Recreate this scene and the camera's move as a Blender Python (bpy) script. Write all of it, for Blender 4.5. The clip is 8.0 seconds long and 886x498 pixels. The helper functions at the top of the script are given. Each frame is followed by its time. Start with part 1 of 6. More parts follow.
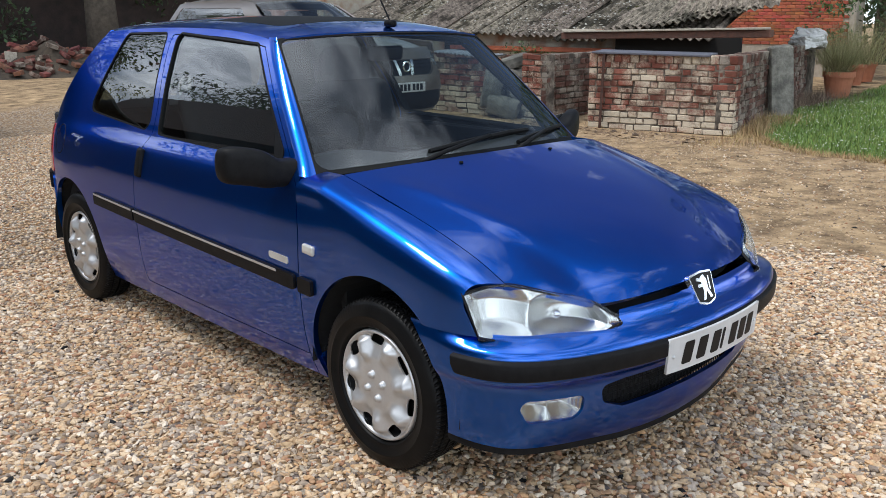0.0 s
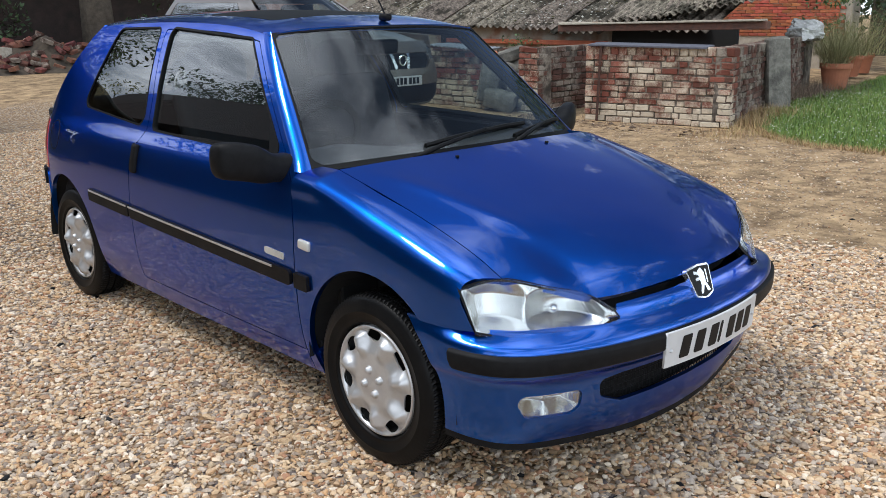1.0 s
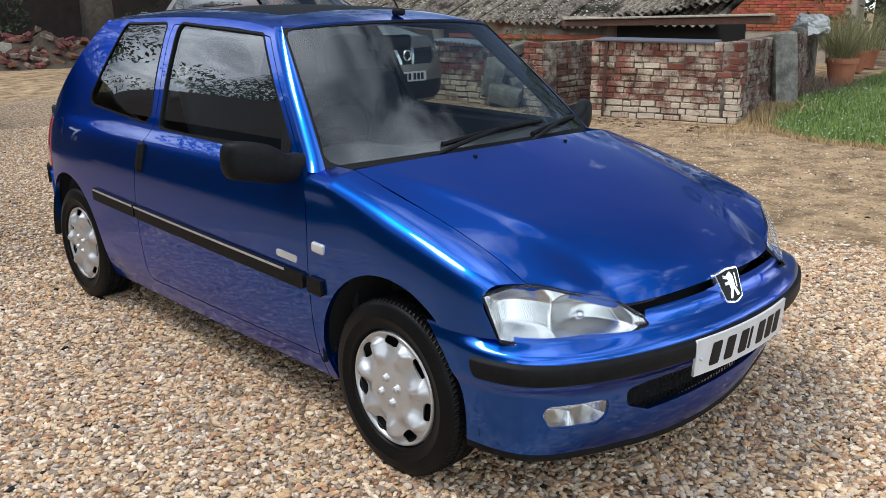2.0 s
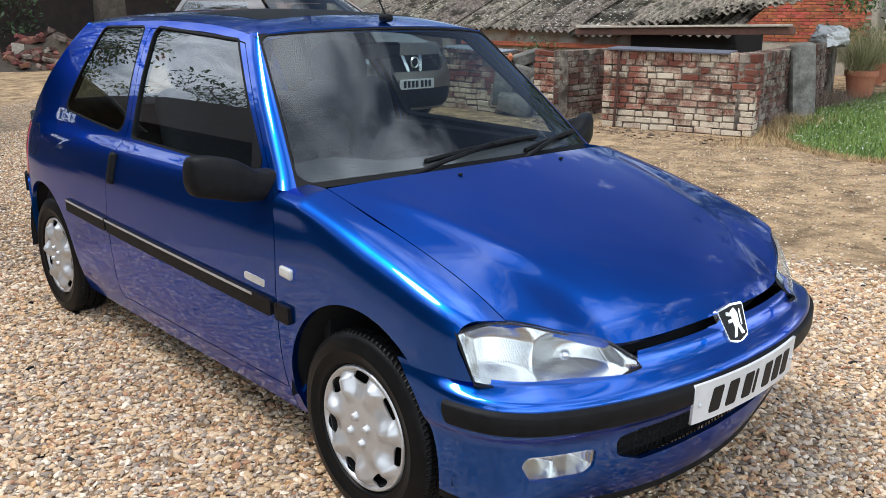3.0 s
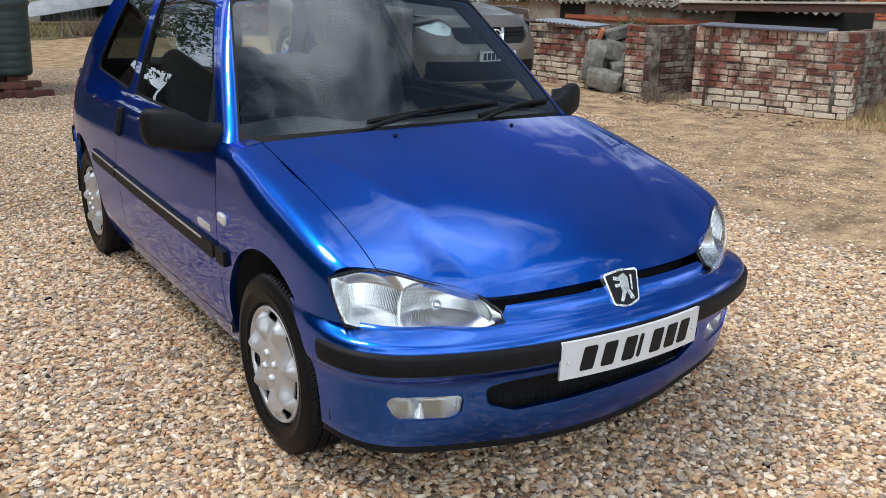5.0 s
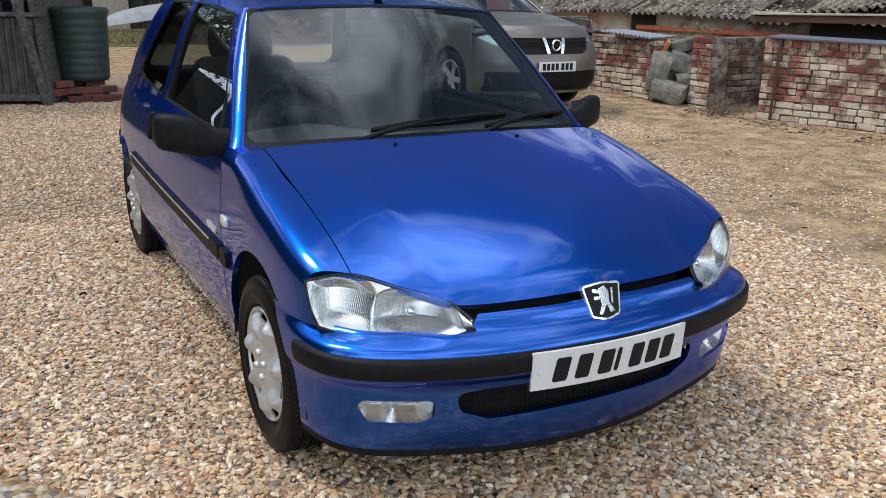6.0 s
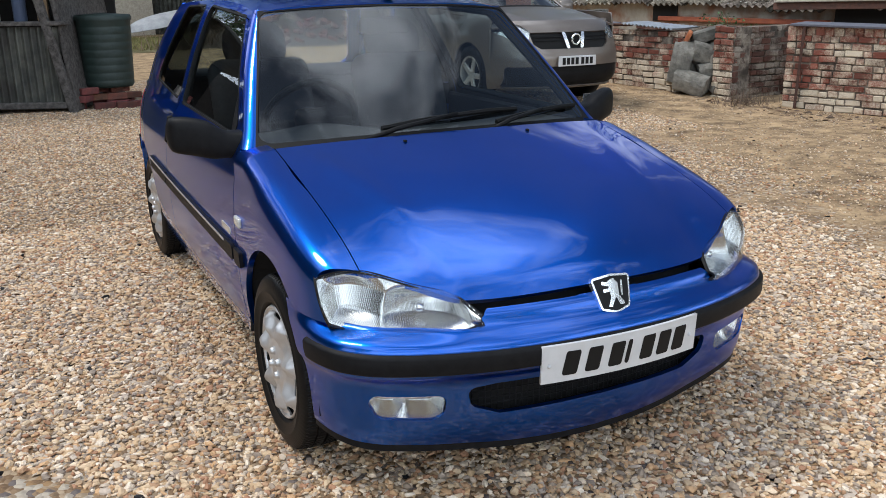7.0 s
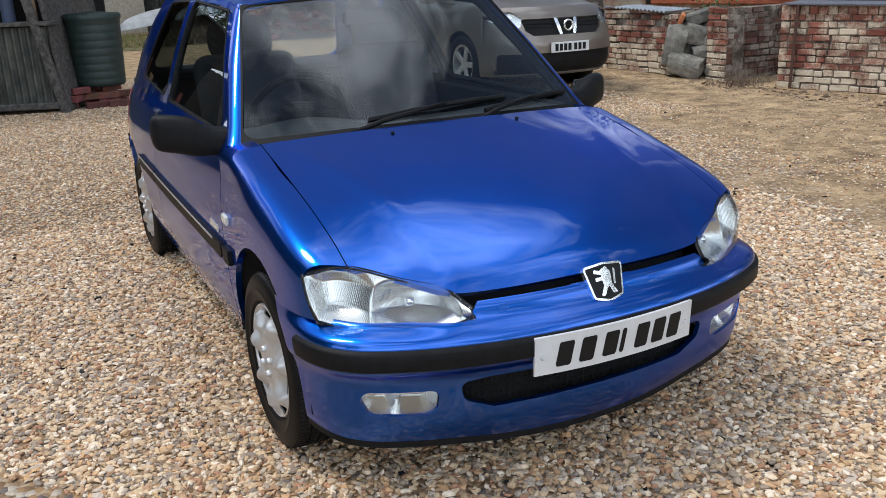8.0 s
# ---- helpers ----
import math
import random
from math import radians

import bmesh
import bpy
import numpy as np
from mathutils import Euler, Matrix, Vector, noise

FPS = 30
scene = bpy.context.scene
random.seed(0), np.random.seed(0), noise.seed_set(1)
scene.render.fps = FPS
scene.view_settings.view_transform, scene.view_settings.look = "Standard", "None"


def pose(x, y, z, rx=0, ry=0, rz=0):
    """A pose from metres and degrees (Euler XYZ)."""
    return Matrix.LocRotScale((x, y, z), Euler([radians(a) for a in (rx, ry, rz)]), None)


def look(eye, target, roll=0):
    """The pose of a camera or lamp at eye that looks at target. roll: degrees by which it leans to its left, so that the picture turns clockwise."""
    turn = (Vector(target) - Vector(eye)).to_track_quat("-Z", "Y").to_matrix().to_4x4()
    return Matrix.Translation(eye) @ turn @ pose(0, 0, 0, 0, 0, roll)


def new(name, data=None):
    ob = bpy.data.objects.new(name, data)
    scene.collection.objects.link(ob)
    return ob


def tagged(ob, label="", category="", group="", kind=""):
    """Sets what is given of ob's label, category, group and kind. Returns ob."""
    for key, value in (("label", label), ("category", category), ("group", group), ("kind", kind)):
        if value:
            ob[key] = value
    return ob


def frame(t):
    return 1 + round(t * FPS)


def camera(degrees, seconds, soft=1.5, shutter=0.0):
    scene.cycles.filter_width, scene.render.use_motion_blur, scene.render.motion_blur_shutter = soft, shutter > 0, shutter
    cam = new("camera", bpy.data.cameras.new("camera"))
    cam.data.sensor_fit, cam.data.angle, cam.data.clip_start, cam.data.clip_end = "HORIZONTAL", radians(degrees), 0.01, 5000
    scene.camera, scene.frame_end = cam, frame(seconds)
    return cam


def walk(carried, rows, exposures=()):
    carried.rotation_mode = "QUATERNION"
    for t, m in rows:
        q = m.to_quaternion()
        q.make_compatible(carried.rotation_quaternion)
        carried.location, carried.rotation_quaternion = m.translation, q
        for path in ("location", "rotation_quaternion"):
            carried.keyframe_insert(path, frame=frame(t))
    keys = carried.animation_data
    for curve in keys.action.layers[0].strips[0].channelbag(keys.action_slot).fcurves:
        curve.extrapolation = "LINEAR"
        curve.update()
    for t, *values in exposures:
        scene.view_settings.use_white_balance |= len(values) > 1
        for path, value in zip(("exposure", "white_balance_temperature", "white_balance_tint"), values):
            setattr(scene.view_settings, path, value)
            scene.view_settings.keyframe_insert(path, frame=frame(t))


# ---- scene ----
cam = camera(53.9, 8.0, soft=0.5)
PATH = [
    (0, (-2.324, -1.957, 1.361), (-0.994, -0.552, 0.855), -0.2),
    (0.5, (-2.319, -1.957, 1.362), (-0.989, -0.554, 0.85), -0.4),
    (1, (-2.312, -1.951, 1.361), (-0.981, -0.552, 0.841), -0.5),
    (1.5, (-2.305, -1.928, 1.36), (-0.978, -0.533, 0.821), -0.5),
    (2.8, (-2.14, -1.727, 1.363), (-0.808, -0.325, 0.85), -0.5),
    (3, (-2.06, -1.746, 1.362), (-0.751, -0.325, 0.844), 0.2),
    (3.5, (-1.838, -1.866, 1.369), (-0.641, -0.359, 0.824), 1.3),
    (4, (-1.771, -1.99, 1.342), (-0.652, -0.437, 0.763), 1.5),
    (4.5, (-1.728, -2.139, 1.347), (-0.63, -0.573, 0.764), 1.4),
    (4.7, (-1.718, -2.181, 1.348), (-0.623, -0.612, 0.766), 1.1),
    (5.8, (-1.482, -2.394, 1.353), (-0.527, -0.726, 0.801), 1.2),
    (6, (-1.461, -2.409, 1.358), (-0.536, -0.726, 0.801), 1.1),
    (6.5, (-1.433, -2.435, 1.358), (-0.554, -0.73, 0.794), 0.3),
    (7, (-1.42, -2.445, 1.357), (-0.552, -0.733, 0.794), -0.6),
    (7.5, (-1.396, -2.457, 1.354), (-0.533, -0.744, 0.788), -1.5),
    (8, (-1.377, -2.426, 1.353), (-0.513, -0.72, 0.768), -2.2),
]
walk(cam, [(t, look(eye, target, roll)) for t, eye, target, roll in PATH], ((0.0, -0.30, 6250, 10), (1.5, -0.30, 6250, 10), (3.0, -0.05, 6250, 10), (4.0, -0.02, 6250, 10), (4.7, -0.12, 6250, 10), (6.0, -0.28, 6250, 10), (8.0, -0.30, 6250, 10)))

# ---- daylight: high sun between bright clouds ----
SUN_AZ, SUN_EL = 138.0, 61.0  # degrees: azimuth from +x towards +y, elevation
sun_dir = Vector((math.cos(radians(SUN_AZ)) * math.cos(radians(SUN_EL)), math.sin(radians(SUN_AZ)) * math.cos(radians(SUN_EL)), math.sin(radians(SUN_EL))))
sun = new("sun", bpy.data.lights.new("sun", "SUN"))
sun.data.energy, sun.data.angle, sun.data.color = 2.5, radians(16.0), (1.0, 0.945, 0.875)
sun.matrix_world = look(sun_dir * 40, (0, 0, 0))

world = bpy.data.worlds.new("sky")
world.use_nodes = True
scene.world = world
wn, wl = world.node_tree.nodes, world.node_tree.links
wn.clear()
sky = wn.new("ShaderNodeTexSky")
sky.sky_type, sky.sun_disc = "NISHITA", False
sky.sun_elevation, sky.sun_rotation = radians(SUN_EL), radians(90 - SUN_AZ)
sky.dust_density, sky.ozone_density = 0.4, 2.0
geo = wn.new("ShaderNodeTexCoord")
stretch = wn.new("ShaderNodeMapping")
stretch.inputs["Scale"].default_value, stretch.inputs["Location"].default_value = (1.0, 1.0, 1.7), (-2.70, 5.43, 4.09)
wl.new(geo.outputs["Generated"], stretch.inputs["Vector"])


def cloud_noise(scale, detail, rough, twist):
    t = wn.new("ShaderNodeTexNoise")
    for key, value in (("Scale", scale), ("Detail", detail), ("Roughness", rough), ("Distortion", twist)):
        t.inputs[key].default_value = value
    wl.new(stretch.outputs["Vector"], t.inputs["Vector"])
    return t.outputs["Fac"]


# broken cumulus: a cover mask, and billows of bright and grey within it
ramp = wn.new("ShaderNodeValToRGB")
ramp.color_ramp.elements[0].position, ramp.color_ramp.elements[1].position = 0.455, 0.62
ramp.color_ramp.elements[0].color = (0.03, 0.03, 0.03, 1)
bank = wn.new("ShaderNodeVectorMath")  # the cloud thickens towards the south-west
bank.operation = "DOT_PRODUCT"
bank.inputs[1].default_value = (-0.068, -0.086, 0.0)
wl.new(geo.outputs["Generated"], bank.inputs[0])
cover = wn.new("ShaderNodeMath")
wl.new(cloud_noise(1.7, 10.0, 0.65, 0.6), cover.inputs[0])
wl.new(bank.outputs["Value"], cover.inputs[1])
split = wn.new("ShaderNodeSeparateXYZ")
wl.new(geo.outputs["Generated"], split.inputs[0])
low = wn.new("ShaderNodeMapRange")  # seen edge-on, cloud closes up towards the horizon
for key, value in (("From Min", 0.05), ("From Max", 0.52), ("To Min", 0.15), ("To Max", 0.0)):
    low.inputs[key].default_value = value
wl.new(split.outputs["Z"], low.inputs["Value"])
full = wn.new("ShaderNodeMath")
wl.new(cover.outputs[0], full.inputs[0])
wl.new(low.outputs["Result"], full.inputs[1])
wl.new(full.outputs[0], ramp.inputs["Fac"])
billow = wn.new("ShaderNodeValToRGB")
billow.color_ramp.elements[0].position, billow.color_ramp.elements[1].position = 0.36, 0.64
billow.color_ramp.elements[0].color, billow.color_ramp.elements[1].color = (0.36, 0.41, 0.48, 1), (0.90, 0.97, 1.06, 1)
wl.new(cloud_noise(4.2, 6.0, 0.55, 0.3), billow.inputs["Fac"])
lift = wn.new("ShaderNodeVectorMath")
lift.operation = "SCALE"
lift.inputs["Scale"].default_value = 44.0
wl.new(billow.outputs["Color"], lift.inputs[0])
mixer = wn.new("ShaderNodeMix")
mixer.data_type = "RGBA"
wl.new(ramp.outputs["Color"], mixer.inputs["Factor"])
wl.new(sky.outputs["Color"], mixer.inputs["A"])
wl.new(lift.outputs[0], mixer.inputs["B"])
bg = wn.new("ShaderNodeBackground")
bg.inputs["Strength"].default_value = 0.085
wl.new(mixer.outputs["Result"], bg.inputs["Color"])
wo = wn.new("ShaderNodeOutputWorld")
wl.new(bg.outputs[0], wo.inputs["Surface"])


# ---- materials ----
def material(name, color, rough=0.6, metal=0.0, second=None, scale=8.0, bump=0.0, bump_scale=60.0, coat=0.0, spec=0.5, vary=0.0, detail=5.0, stain=None, stain_scale=1.5, island=False, alpha=1.0):
    """Principled material: grain between two colours, a coarser stain, fine relief and a shift from piece to piece."""
    m = bpy.data.materials.new(name)
    m.use_nodes = True
    n, l = m.node_tree.nodes, m.node_tree.links
    b = n["Principled BSDF"]
    b.inputs["Roughness"].default_value, b.inputs["Metallic"].default_value = rough, metal
    b.inputs["Coat Weight"].default_value, b.inputs["Specular IOR Level"].default_value = coat, spec
    b.inputs["Coat Roughness"].default_value = 0.05
    b.inputs["Base Color"].default_value = (*color, 1)
    tc = n.new("ShaderNodeTexCoord")
    out = None
    if second:
        t = n.new("ShaderNodeTexNoise")
        t.inputs["Scale"].default_value, t.inputs["Detail"].default_value, t.inputs["Roughness"].default_value = scale, detail, 0.65
        l.new(tc.outputs["Object"], t.inputs["Vector"])
        r = n.new("ShaderNodeMapRange")
        r.inputs["From Min"].default_value, r.inputs["From Max"].default_value = 0.35, 0.65
        l.new(t.outputs["Fac"], r.inputs["Value"])
        mx = n.new("ShaderNodeMix")
        mx.data_type = "RGBA"
        mx.inputs["A"].default_value, mx.inputs["B"].default_value = (*color, 1), (*second, 1)
        l.new(r.outputs["Result"], mx.inputs["Factor"])
        out = mx.outputs["Result"]
    if stain:
        t = n.new("ShaderNodeTexNoise")
        t.inputs["Scale"].default_value, t.inputs["Detail"].default_value = stain_scale, 6.0
        g = n.new("ShaderNodeNewGeometry")
        l.new(g.outputs["Position"], t.inputs["Vector"])
        r = n.new("ShaderNodeMapRange")
        r.inputs["From Min"].default_value, r.inputs["From Max"].default_value = 0.48, 0.62
        l.new(t.outputs["Fac"], r.inputs["Value"])
        mx = n.new("ShaderNodeMix")
        mx.data_type = "RGBA"
        mx.inputs["B"].default_value = (*stain, 1)
        if out:
            l.new(out, mx.inputs["A"])
        else:
            mx.inputs["A"].default_value = (*color, 1)
        l.new(r.outputs["Result"], mx.inputs["Factor"])
        out = mx.outputs["Result"]
    if vary:
        rnd = n.new("ShaderNodeNewGeometry").outputs["Random Per Island"] if island else n.new("ShaderNodeObjectInfo").outputs["Random"]
        hs = n.new("ShaderNodeHueSaturation")
        for lo, hi, key in ((1 - vary, 1 + vary, "Value"), (0.5 - 0.06 * vary, 0.5 + 0.06 * vary, "Hue")):
            r = n.new("ShaderNodeMapRange")
            r.inputs["To Min"].default_value, r.inputs["To Max"].default_value = lo, hi
            if key == "Hue":
                w = n.new("ShaderNodeTexWhiteNoise")
                w.noise_dimensions = "1D"
                l.new(rnd, w.inputs["W"])
                l.new(w.outputs["Value"], r.inputs["Value"])
            else:
                l.new(rnd, r.inputs["Value"])
            l.new(r.outputs["Result"], hs.inputs[key])
        if out:
            l.new(out, hs.inputs["Color"])
        else:
            hs.inputs["Color"].default_value = (*color, 1)
        out = hs.outputs["Color"]
    if out:
        l.new(out, b.inputs["Base Color"])
    if bump:
        t = n.new("ShaderNodeTexNoise")
        t.inputs["Scale"].default_value, t.inputs["Detail"].default_value = bump_scale, 6.0
        l.new(tc.outputs["Object"], t.inputs["Vector"])
        bp = n.new("ShaderNodeBump")
        bp.inputs["Strength"].default_value, bp.inputs["Distance"].default_value = bump, 0.01
        l.new(t.outputs["Fac"], bp.inputs["Height"])
        l.new(bp.outputs["Normal"], b.inputs["Normal"])
    return m


def glass_material(name, tint, rough=0.0, ior=1.45, flutes=0.0):
    """Thin clear or tinted pane: a see-through sheet under a Fresnel gloss."""
    m = bpy.data.materials.new(name)
    m.use_nodes = True
    n, l = m.node_tree.nodes, m.node_tree.links
    n.clear()
    tr, gl, fr, mx, o = (n.new("ShaderNode" + k) for k in ("BsdfTransparent", "BsdfGlossy", "LayerWeight", "MixShader", "OutputMaterial"))
    tr.inputs["Color"].default_value = (*tint, 1)
    gl.inputs["Roughness"].default_value, fr.inputs["Blend"].default_value = rough, 0.5
    base = 1.5 * ((ior - 1) / (ior + 1)) ** 2
    pw, ma = n.new("ShaderNodeMath"), n.new("ShaderNodeMath")
    pw.operation, ma.operation = "POWER", "MULTIPLY_ADD"
    pw.inputs[1].default_value, ma.inputs[1].default_value, ma.inputs[2].default_value = 4.5, 1 - base, base
    l.new(fr.outputs["Facing"], pw.inputs[0])
    l.new(pw.outputs[0], ma.inputs[0])
    if flutes:
        tc, wv, bp = n.new("ShaderNodeTexCoord"), n.new("ShaderNodeTexWave"), n.new("ShaderNodeBump")
        wv.inputs["Scale"].default_value, wv.inputs["Distortion"].default_value = flutes, 0.4
        wv.bands_direction = "X"
        bp.inputs["Strength"].default_value, bp.inputs["Distance"].default_value = 0.5, 0.004
        l.new(tc.outputs["Object"], wv.inputs["Vector"])
        l.new(wv.outputs["Fac"], bp.inputs["Height"])
        l.new(bp.outputs["Normal"], gl.inputs["Normal"])
    l.new(ma.outputs[0], mx.inputs["Fac"])
    l.new(tr.outputs[0], mx.inputs[1])
    l.new(gl.outputs[0], mx.inputs[2])
    l.new(mx.outputs[0], o.inputs["Surface"])
    return m


PAINT = material("blue_metallic_paint", (0.002, 0.080, 0.42), 0.28, 0.96, (0.003, 0.098, 0.50), 900.0, coat=1.0, spec=0.3, detail=1.0)
PAINT.node_tree.nodes["Principled BSDF"].inputs["Coat Roughness"].default_value = 0.015
PAINT.node_tree.nodes["Principled BSDF"].inputs["Specular Tint"].default_value = (0.05, 0.35, 1.0, 1)
TRIM = material("black_plastic", (0.006, 0.006, 0.0065), 0.5, 0, (0.010, 0.010, 0.0105), 40, bump=0.08, bump_scale=700, spec=0.12)
RUBBER = material("tyre_rubber", (0.004, 0.004, 0.0042), 0.42, 0, (0.008, 0.0079, 0.0078), 14, bump=0.05, bump_scale=300, spec=0.12)
SEAL = material("black_rubber_seal", (0.005, 0.005, 0.005), 0.6, spec=0.2)
DARK = material("dark_underside", (0.006, 0.006, 0.006), 0.9)
ALLOY = material("silver_wheel_trim", (0.56, 0.56, 0.555), 0.36, 0.6, (0.50, 0.50, 0.495), 30, coat=0.3)
CHROME = material("chrome", (0.86, 0.87, 0.88), 0.16, 0.9)
REFLECTOR = material("lamp_reflector", (0.74, 0.74, 0.72), 0.24, 1.0, (0.66, 0.655, 0.63), 9.0)


def ribbed(m, scale, depth):
    """Upright moulded ribs, as the fluted lamp optics have."""
    n, l = m.node_tree.nodes, m.node_tree.links
    tc, wv, bp = n.new("ShaderNodeTexCoord"), n.new("ShaderNodeTexWave"), n.new("ShaderNodeBump")
    wv.inputs["Scale"].default_value, wv.inputs["Distortion"].default_value = scale, 0.6
    bp.inputs["Strength"].default_value, bp.inputs["Distance"].default_value = depth, 0.003
    l.new(tc.outputs["Object"], wv.inputs["Vector"])
    l.new(wv.outputs["Fac"], bp.inputs["Height"])
    l.new(bp.outputs["Normal"], n["Principled BSDF"].inputs["Normal"])


ribbed(REFLECTOR, 85.0, 0.12)
SCREEN = glass_material("clear_glass", (0.80, 0.86, 0.86), ior=1.58)
TINTED = glass_material("clear_side_glass", (0.60, 0.67, 0.66), ior=1.78)
PRIVACY = glass_material("dark_side_glass", (0.16, 0.19, 0.19), ior=1.78)
LENS = glass_material("fluted_lamp_glass", (0.90, 0.92, 0.92), 0.05, 1.5, flutes=62)
AMBER = material("clear_indicator_plastic", (0.52, 0.51, 0.46), 0.18, 0, coat=0.6)
REDLENS = material("red_lamp_plastic", (0.45, 0.012, 0.012), 0.2, 0, coat=0.8)
PLATE = material("white_plate", (0.60, 0.60, 0.59), 0.35, 0, (0.55, 0.55, 0.54), 20)
INK = material("plate_black", (0.008, 0.008, 0.008), 0.5, spec=0.2)
CLOTH = material("dark_seat_cloth", (0.010, 0.011, 0.015), 0.95, 0, (0.017, 0.018, 0.024), 60, bump=0.2, bump_scale=400)
DASH = material("grey_dashboard_plastic", (0.028, 0.029, 0.031), 0.75, 0, (0.038, 0.039, 0.042), 90, bump=0.1, bump_scale=600)


# ---- building tools ----
def thing(name, label="", category="", group="", kind="", at=None):
    """An Empty that holds the parts of one thing."""
    e = tagged(new(name), label, category, group, kind)
    if at is not None:
        e.matrix_world = at
    return e


def finish(name, bm, mat, parent=None, label="", smooth=False, at=None):
    me = bpy.data.meshes.new(name)
    bm.to_mesh(me)
    bm.free()
    return place(name, me, mat, parent, label, smooth, at)


def place(name, me, mat, parent=None, label="", smooth=False, at=None):
    if mat and not me.materials:
        me.materials.append(mat)
    if smooth:
        me.polygons.foreach_set("use_smooth", [True] * len(me.polygons))
    ob = new(name, me)
    ob.parent = parent
    if at is not None:
        ob.matrix_basis = at
    return tagged(ob, label)


def part(name, bm, mat, parent, label="", smooth=False, at=None):
    return finish(name, bm, mat, parent, label, smooth, at)


def box(sx, sy, sz, bevel=0.0, segments=2, at=(0, 0, 0), turn=(0, 0, 0), bm=None):
    """A bevelled box, centred; added to bm where one is given."""
    b = bmesh.new()
    bmesh.ops.create_cube(b, size=1.0, matrix=Matrix.Diagonal((sx, sy, sz, 1)))
    if bevel:
        bmesh.ops.bevel(b, geom=b.edges[:], offset=bevel, segments=segments, affect="EDGES", profile=0.5)
    bmesh.ops.transform(b, matrix=pose(*at, *turn), verts=b.verts)
    return join(bm, b)


def join(bm, other):
    if bm is None:
        return other
    me = bpy.data.meshes.new("tmp")
    other.to_mesh(me)
    other.free()
    bm.from_mesh(me)
    bpy.data.meshes.remove(me)
    return bm


def lathe(profile, n=48, axis="x", bm=None):
    """Turn a profile of (radius, along) round an axis."""
    b = bm or bmesh.new()
    rings = []
    for k in range(n):
        a = 2 * math.pi * k / n
        ring = []
        for r, h in profile:
            c, s = r * math.cos(a), r * math.sin(a)
            ring.append(b.verts.new((h, c, s) if axis == "x" else (c, s, h)))
        rings.append(ring)
    for k in range(n):
        p, q = rings[k], rings[(k + 1) % n]
        for i in range(len(profile) - 1):
            b.faces.new((p[i], q[i], q[i + 1], p[i + 1]))
    bmesh.ops.remove_doubles(b, verts=b.verts, dist=1e-5)
    bmesh.ops.recalc_face_normals(b, faces=b.faces)
    return b


def tube(points, radius, n=8, bm=None, taper=None):
    """A round bar along points."""
    b = bm or bmesh.new()
    pts = [Vector(p) for p in points]
    rings = []
    for i, p in enumerate(pts):
        d = (pts[min(i + 1, len(pts) - 1)] - pts[max(i - 1, 0)]).normalized()
        q = d.to_track_quat("Z", "Y")
        r = radius if taper is None else radius + (taper - radius) * i / (len(pts) - 1)
        rings.append([b.verts.new(p + q @ Vector((r * math.cos(2 * math.pi * k / n), r * math.sin(2 * math.pi * k / n), 0))) for k in range(n)])
    for a, c in zip(rings, rings[1:]):
        for k in range(n):
            b.faces.new((a[k], a[(k + 1) % n], c[(k + 1) % n], c[k]))
    b.faces.new(rings[0][::-1])
    b.faces.new(rings[-1])
    return b


def curve(xs, ys):
    """A smooth curve through points (shape-preserving cubic), for numbers and arrays."""
    xs, ys = np.array(xs, float), np.array(ys, float)
    h = np.diff(xs)
    d = np.diff(ys) / h
    m = np.zeros(len(xs))
    m[0], m[-1] = d[0], d[-1]
    for i in range(1, len(xs) - 1):
        m[i] = 0 if d[i - 1] * d[i] <= 0 else (h[i - 1] + h[i]) / (h[i - 1] / d[i] + h[i] / d[i - 1])

    def f(x):
        x = np.asarray(x, float)
        c = np.clip(x, xs[0], xs[-1])
        i = np.clip(np.searchsorted(xs, c, side="right") - 1, 0, len(xs) - 2)
        t = (c - xs[i]) / h[i]
        y = (2 * t**3 - 3 * t**2 + 1) * ys[i] + (t**3 - 2 * t**2 + t) * h[i] * m[i] + (3 * t**2 - 2 * t**3) * ys[i + 1] + (t**3 - t**2) * h[i] * m[i + 1]
        return y + np.where(x < xs[0], (x - xs[0]) * m[0], 0) + np.where(x > xs[-1], (x - xs[-1]) * m[-1], 0)
    return f


def soft(xs, ys, sigma):
    """The same curve with its changes of bend evened out over sigma."""
    f = curve(xs, ys)
    grid = np.linspace(xs[0] - 4 * sigma, xs[-1] + 4 * sigma, 1200)
    step = grid[1] - grid[0]
    k = np.arange(-int(3 * sigma / step), int(3 * sigma / step) + 1) * step
    w = np.exp(-0.5 * (k / sigma) ** 2)
    wide = np.concatenate([grid[0] + k[k < 0], grid, grid[-1] + k[k > 0]])
    vals = np.convolve(f(wide), w / w.sum(), mode="valid")
    return lambda x: np.interp(np.asarray(x, float), grid, vals)


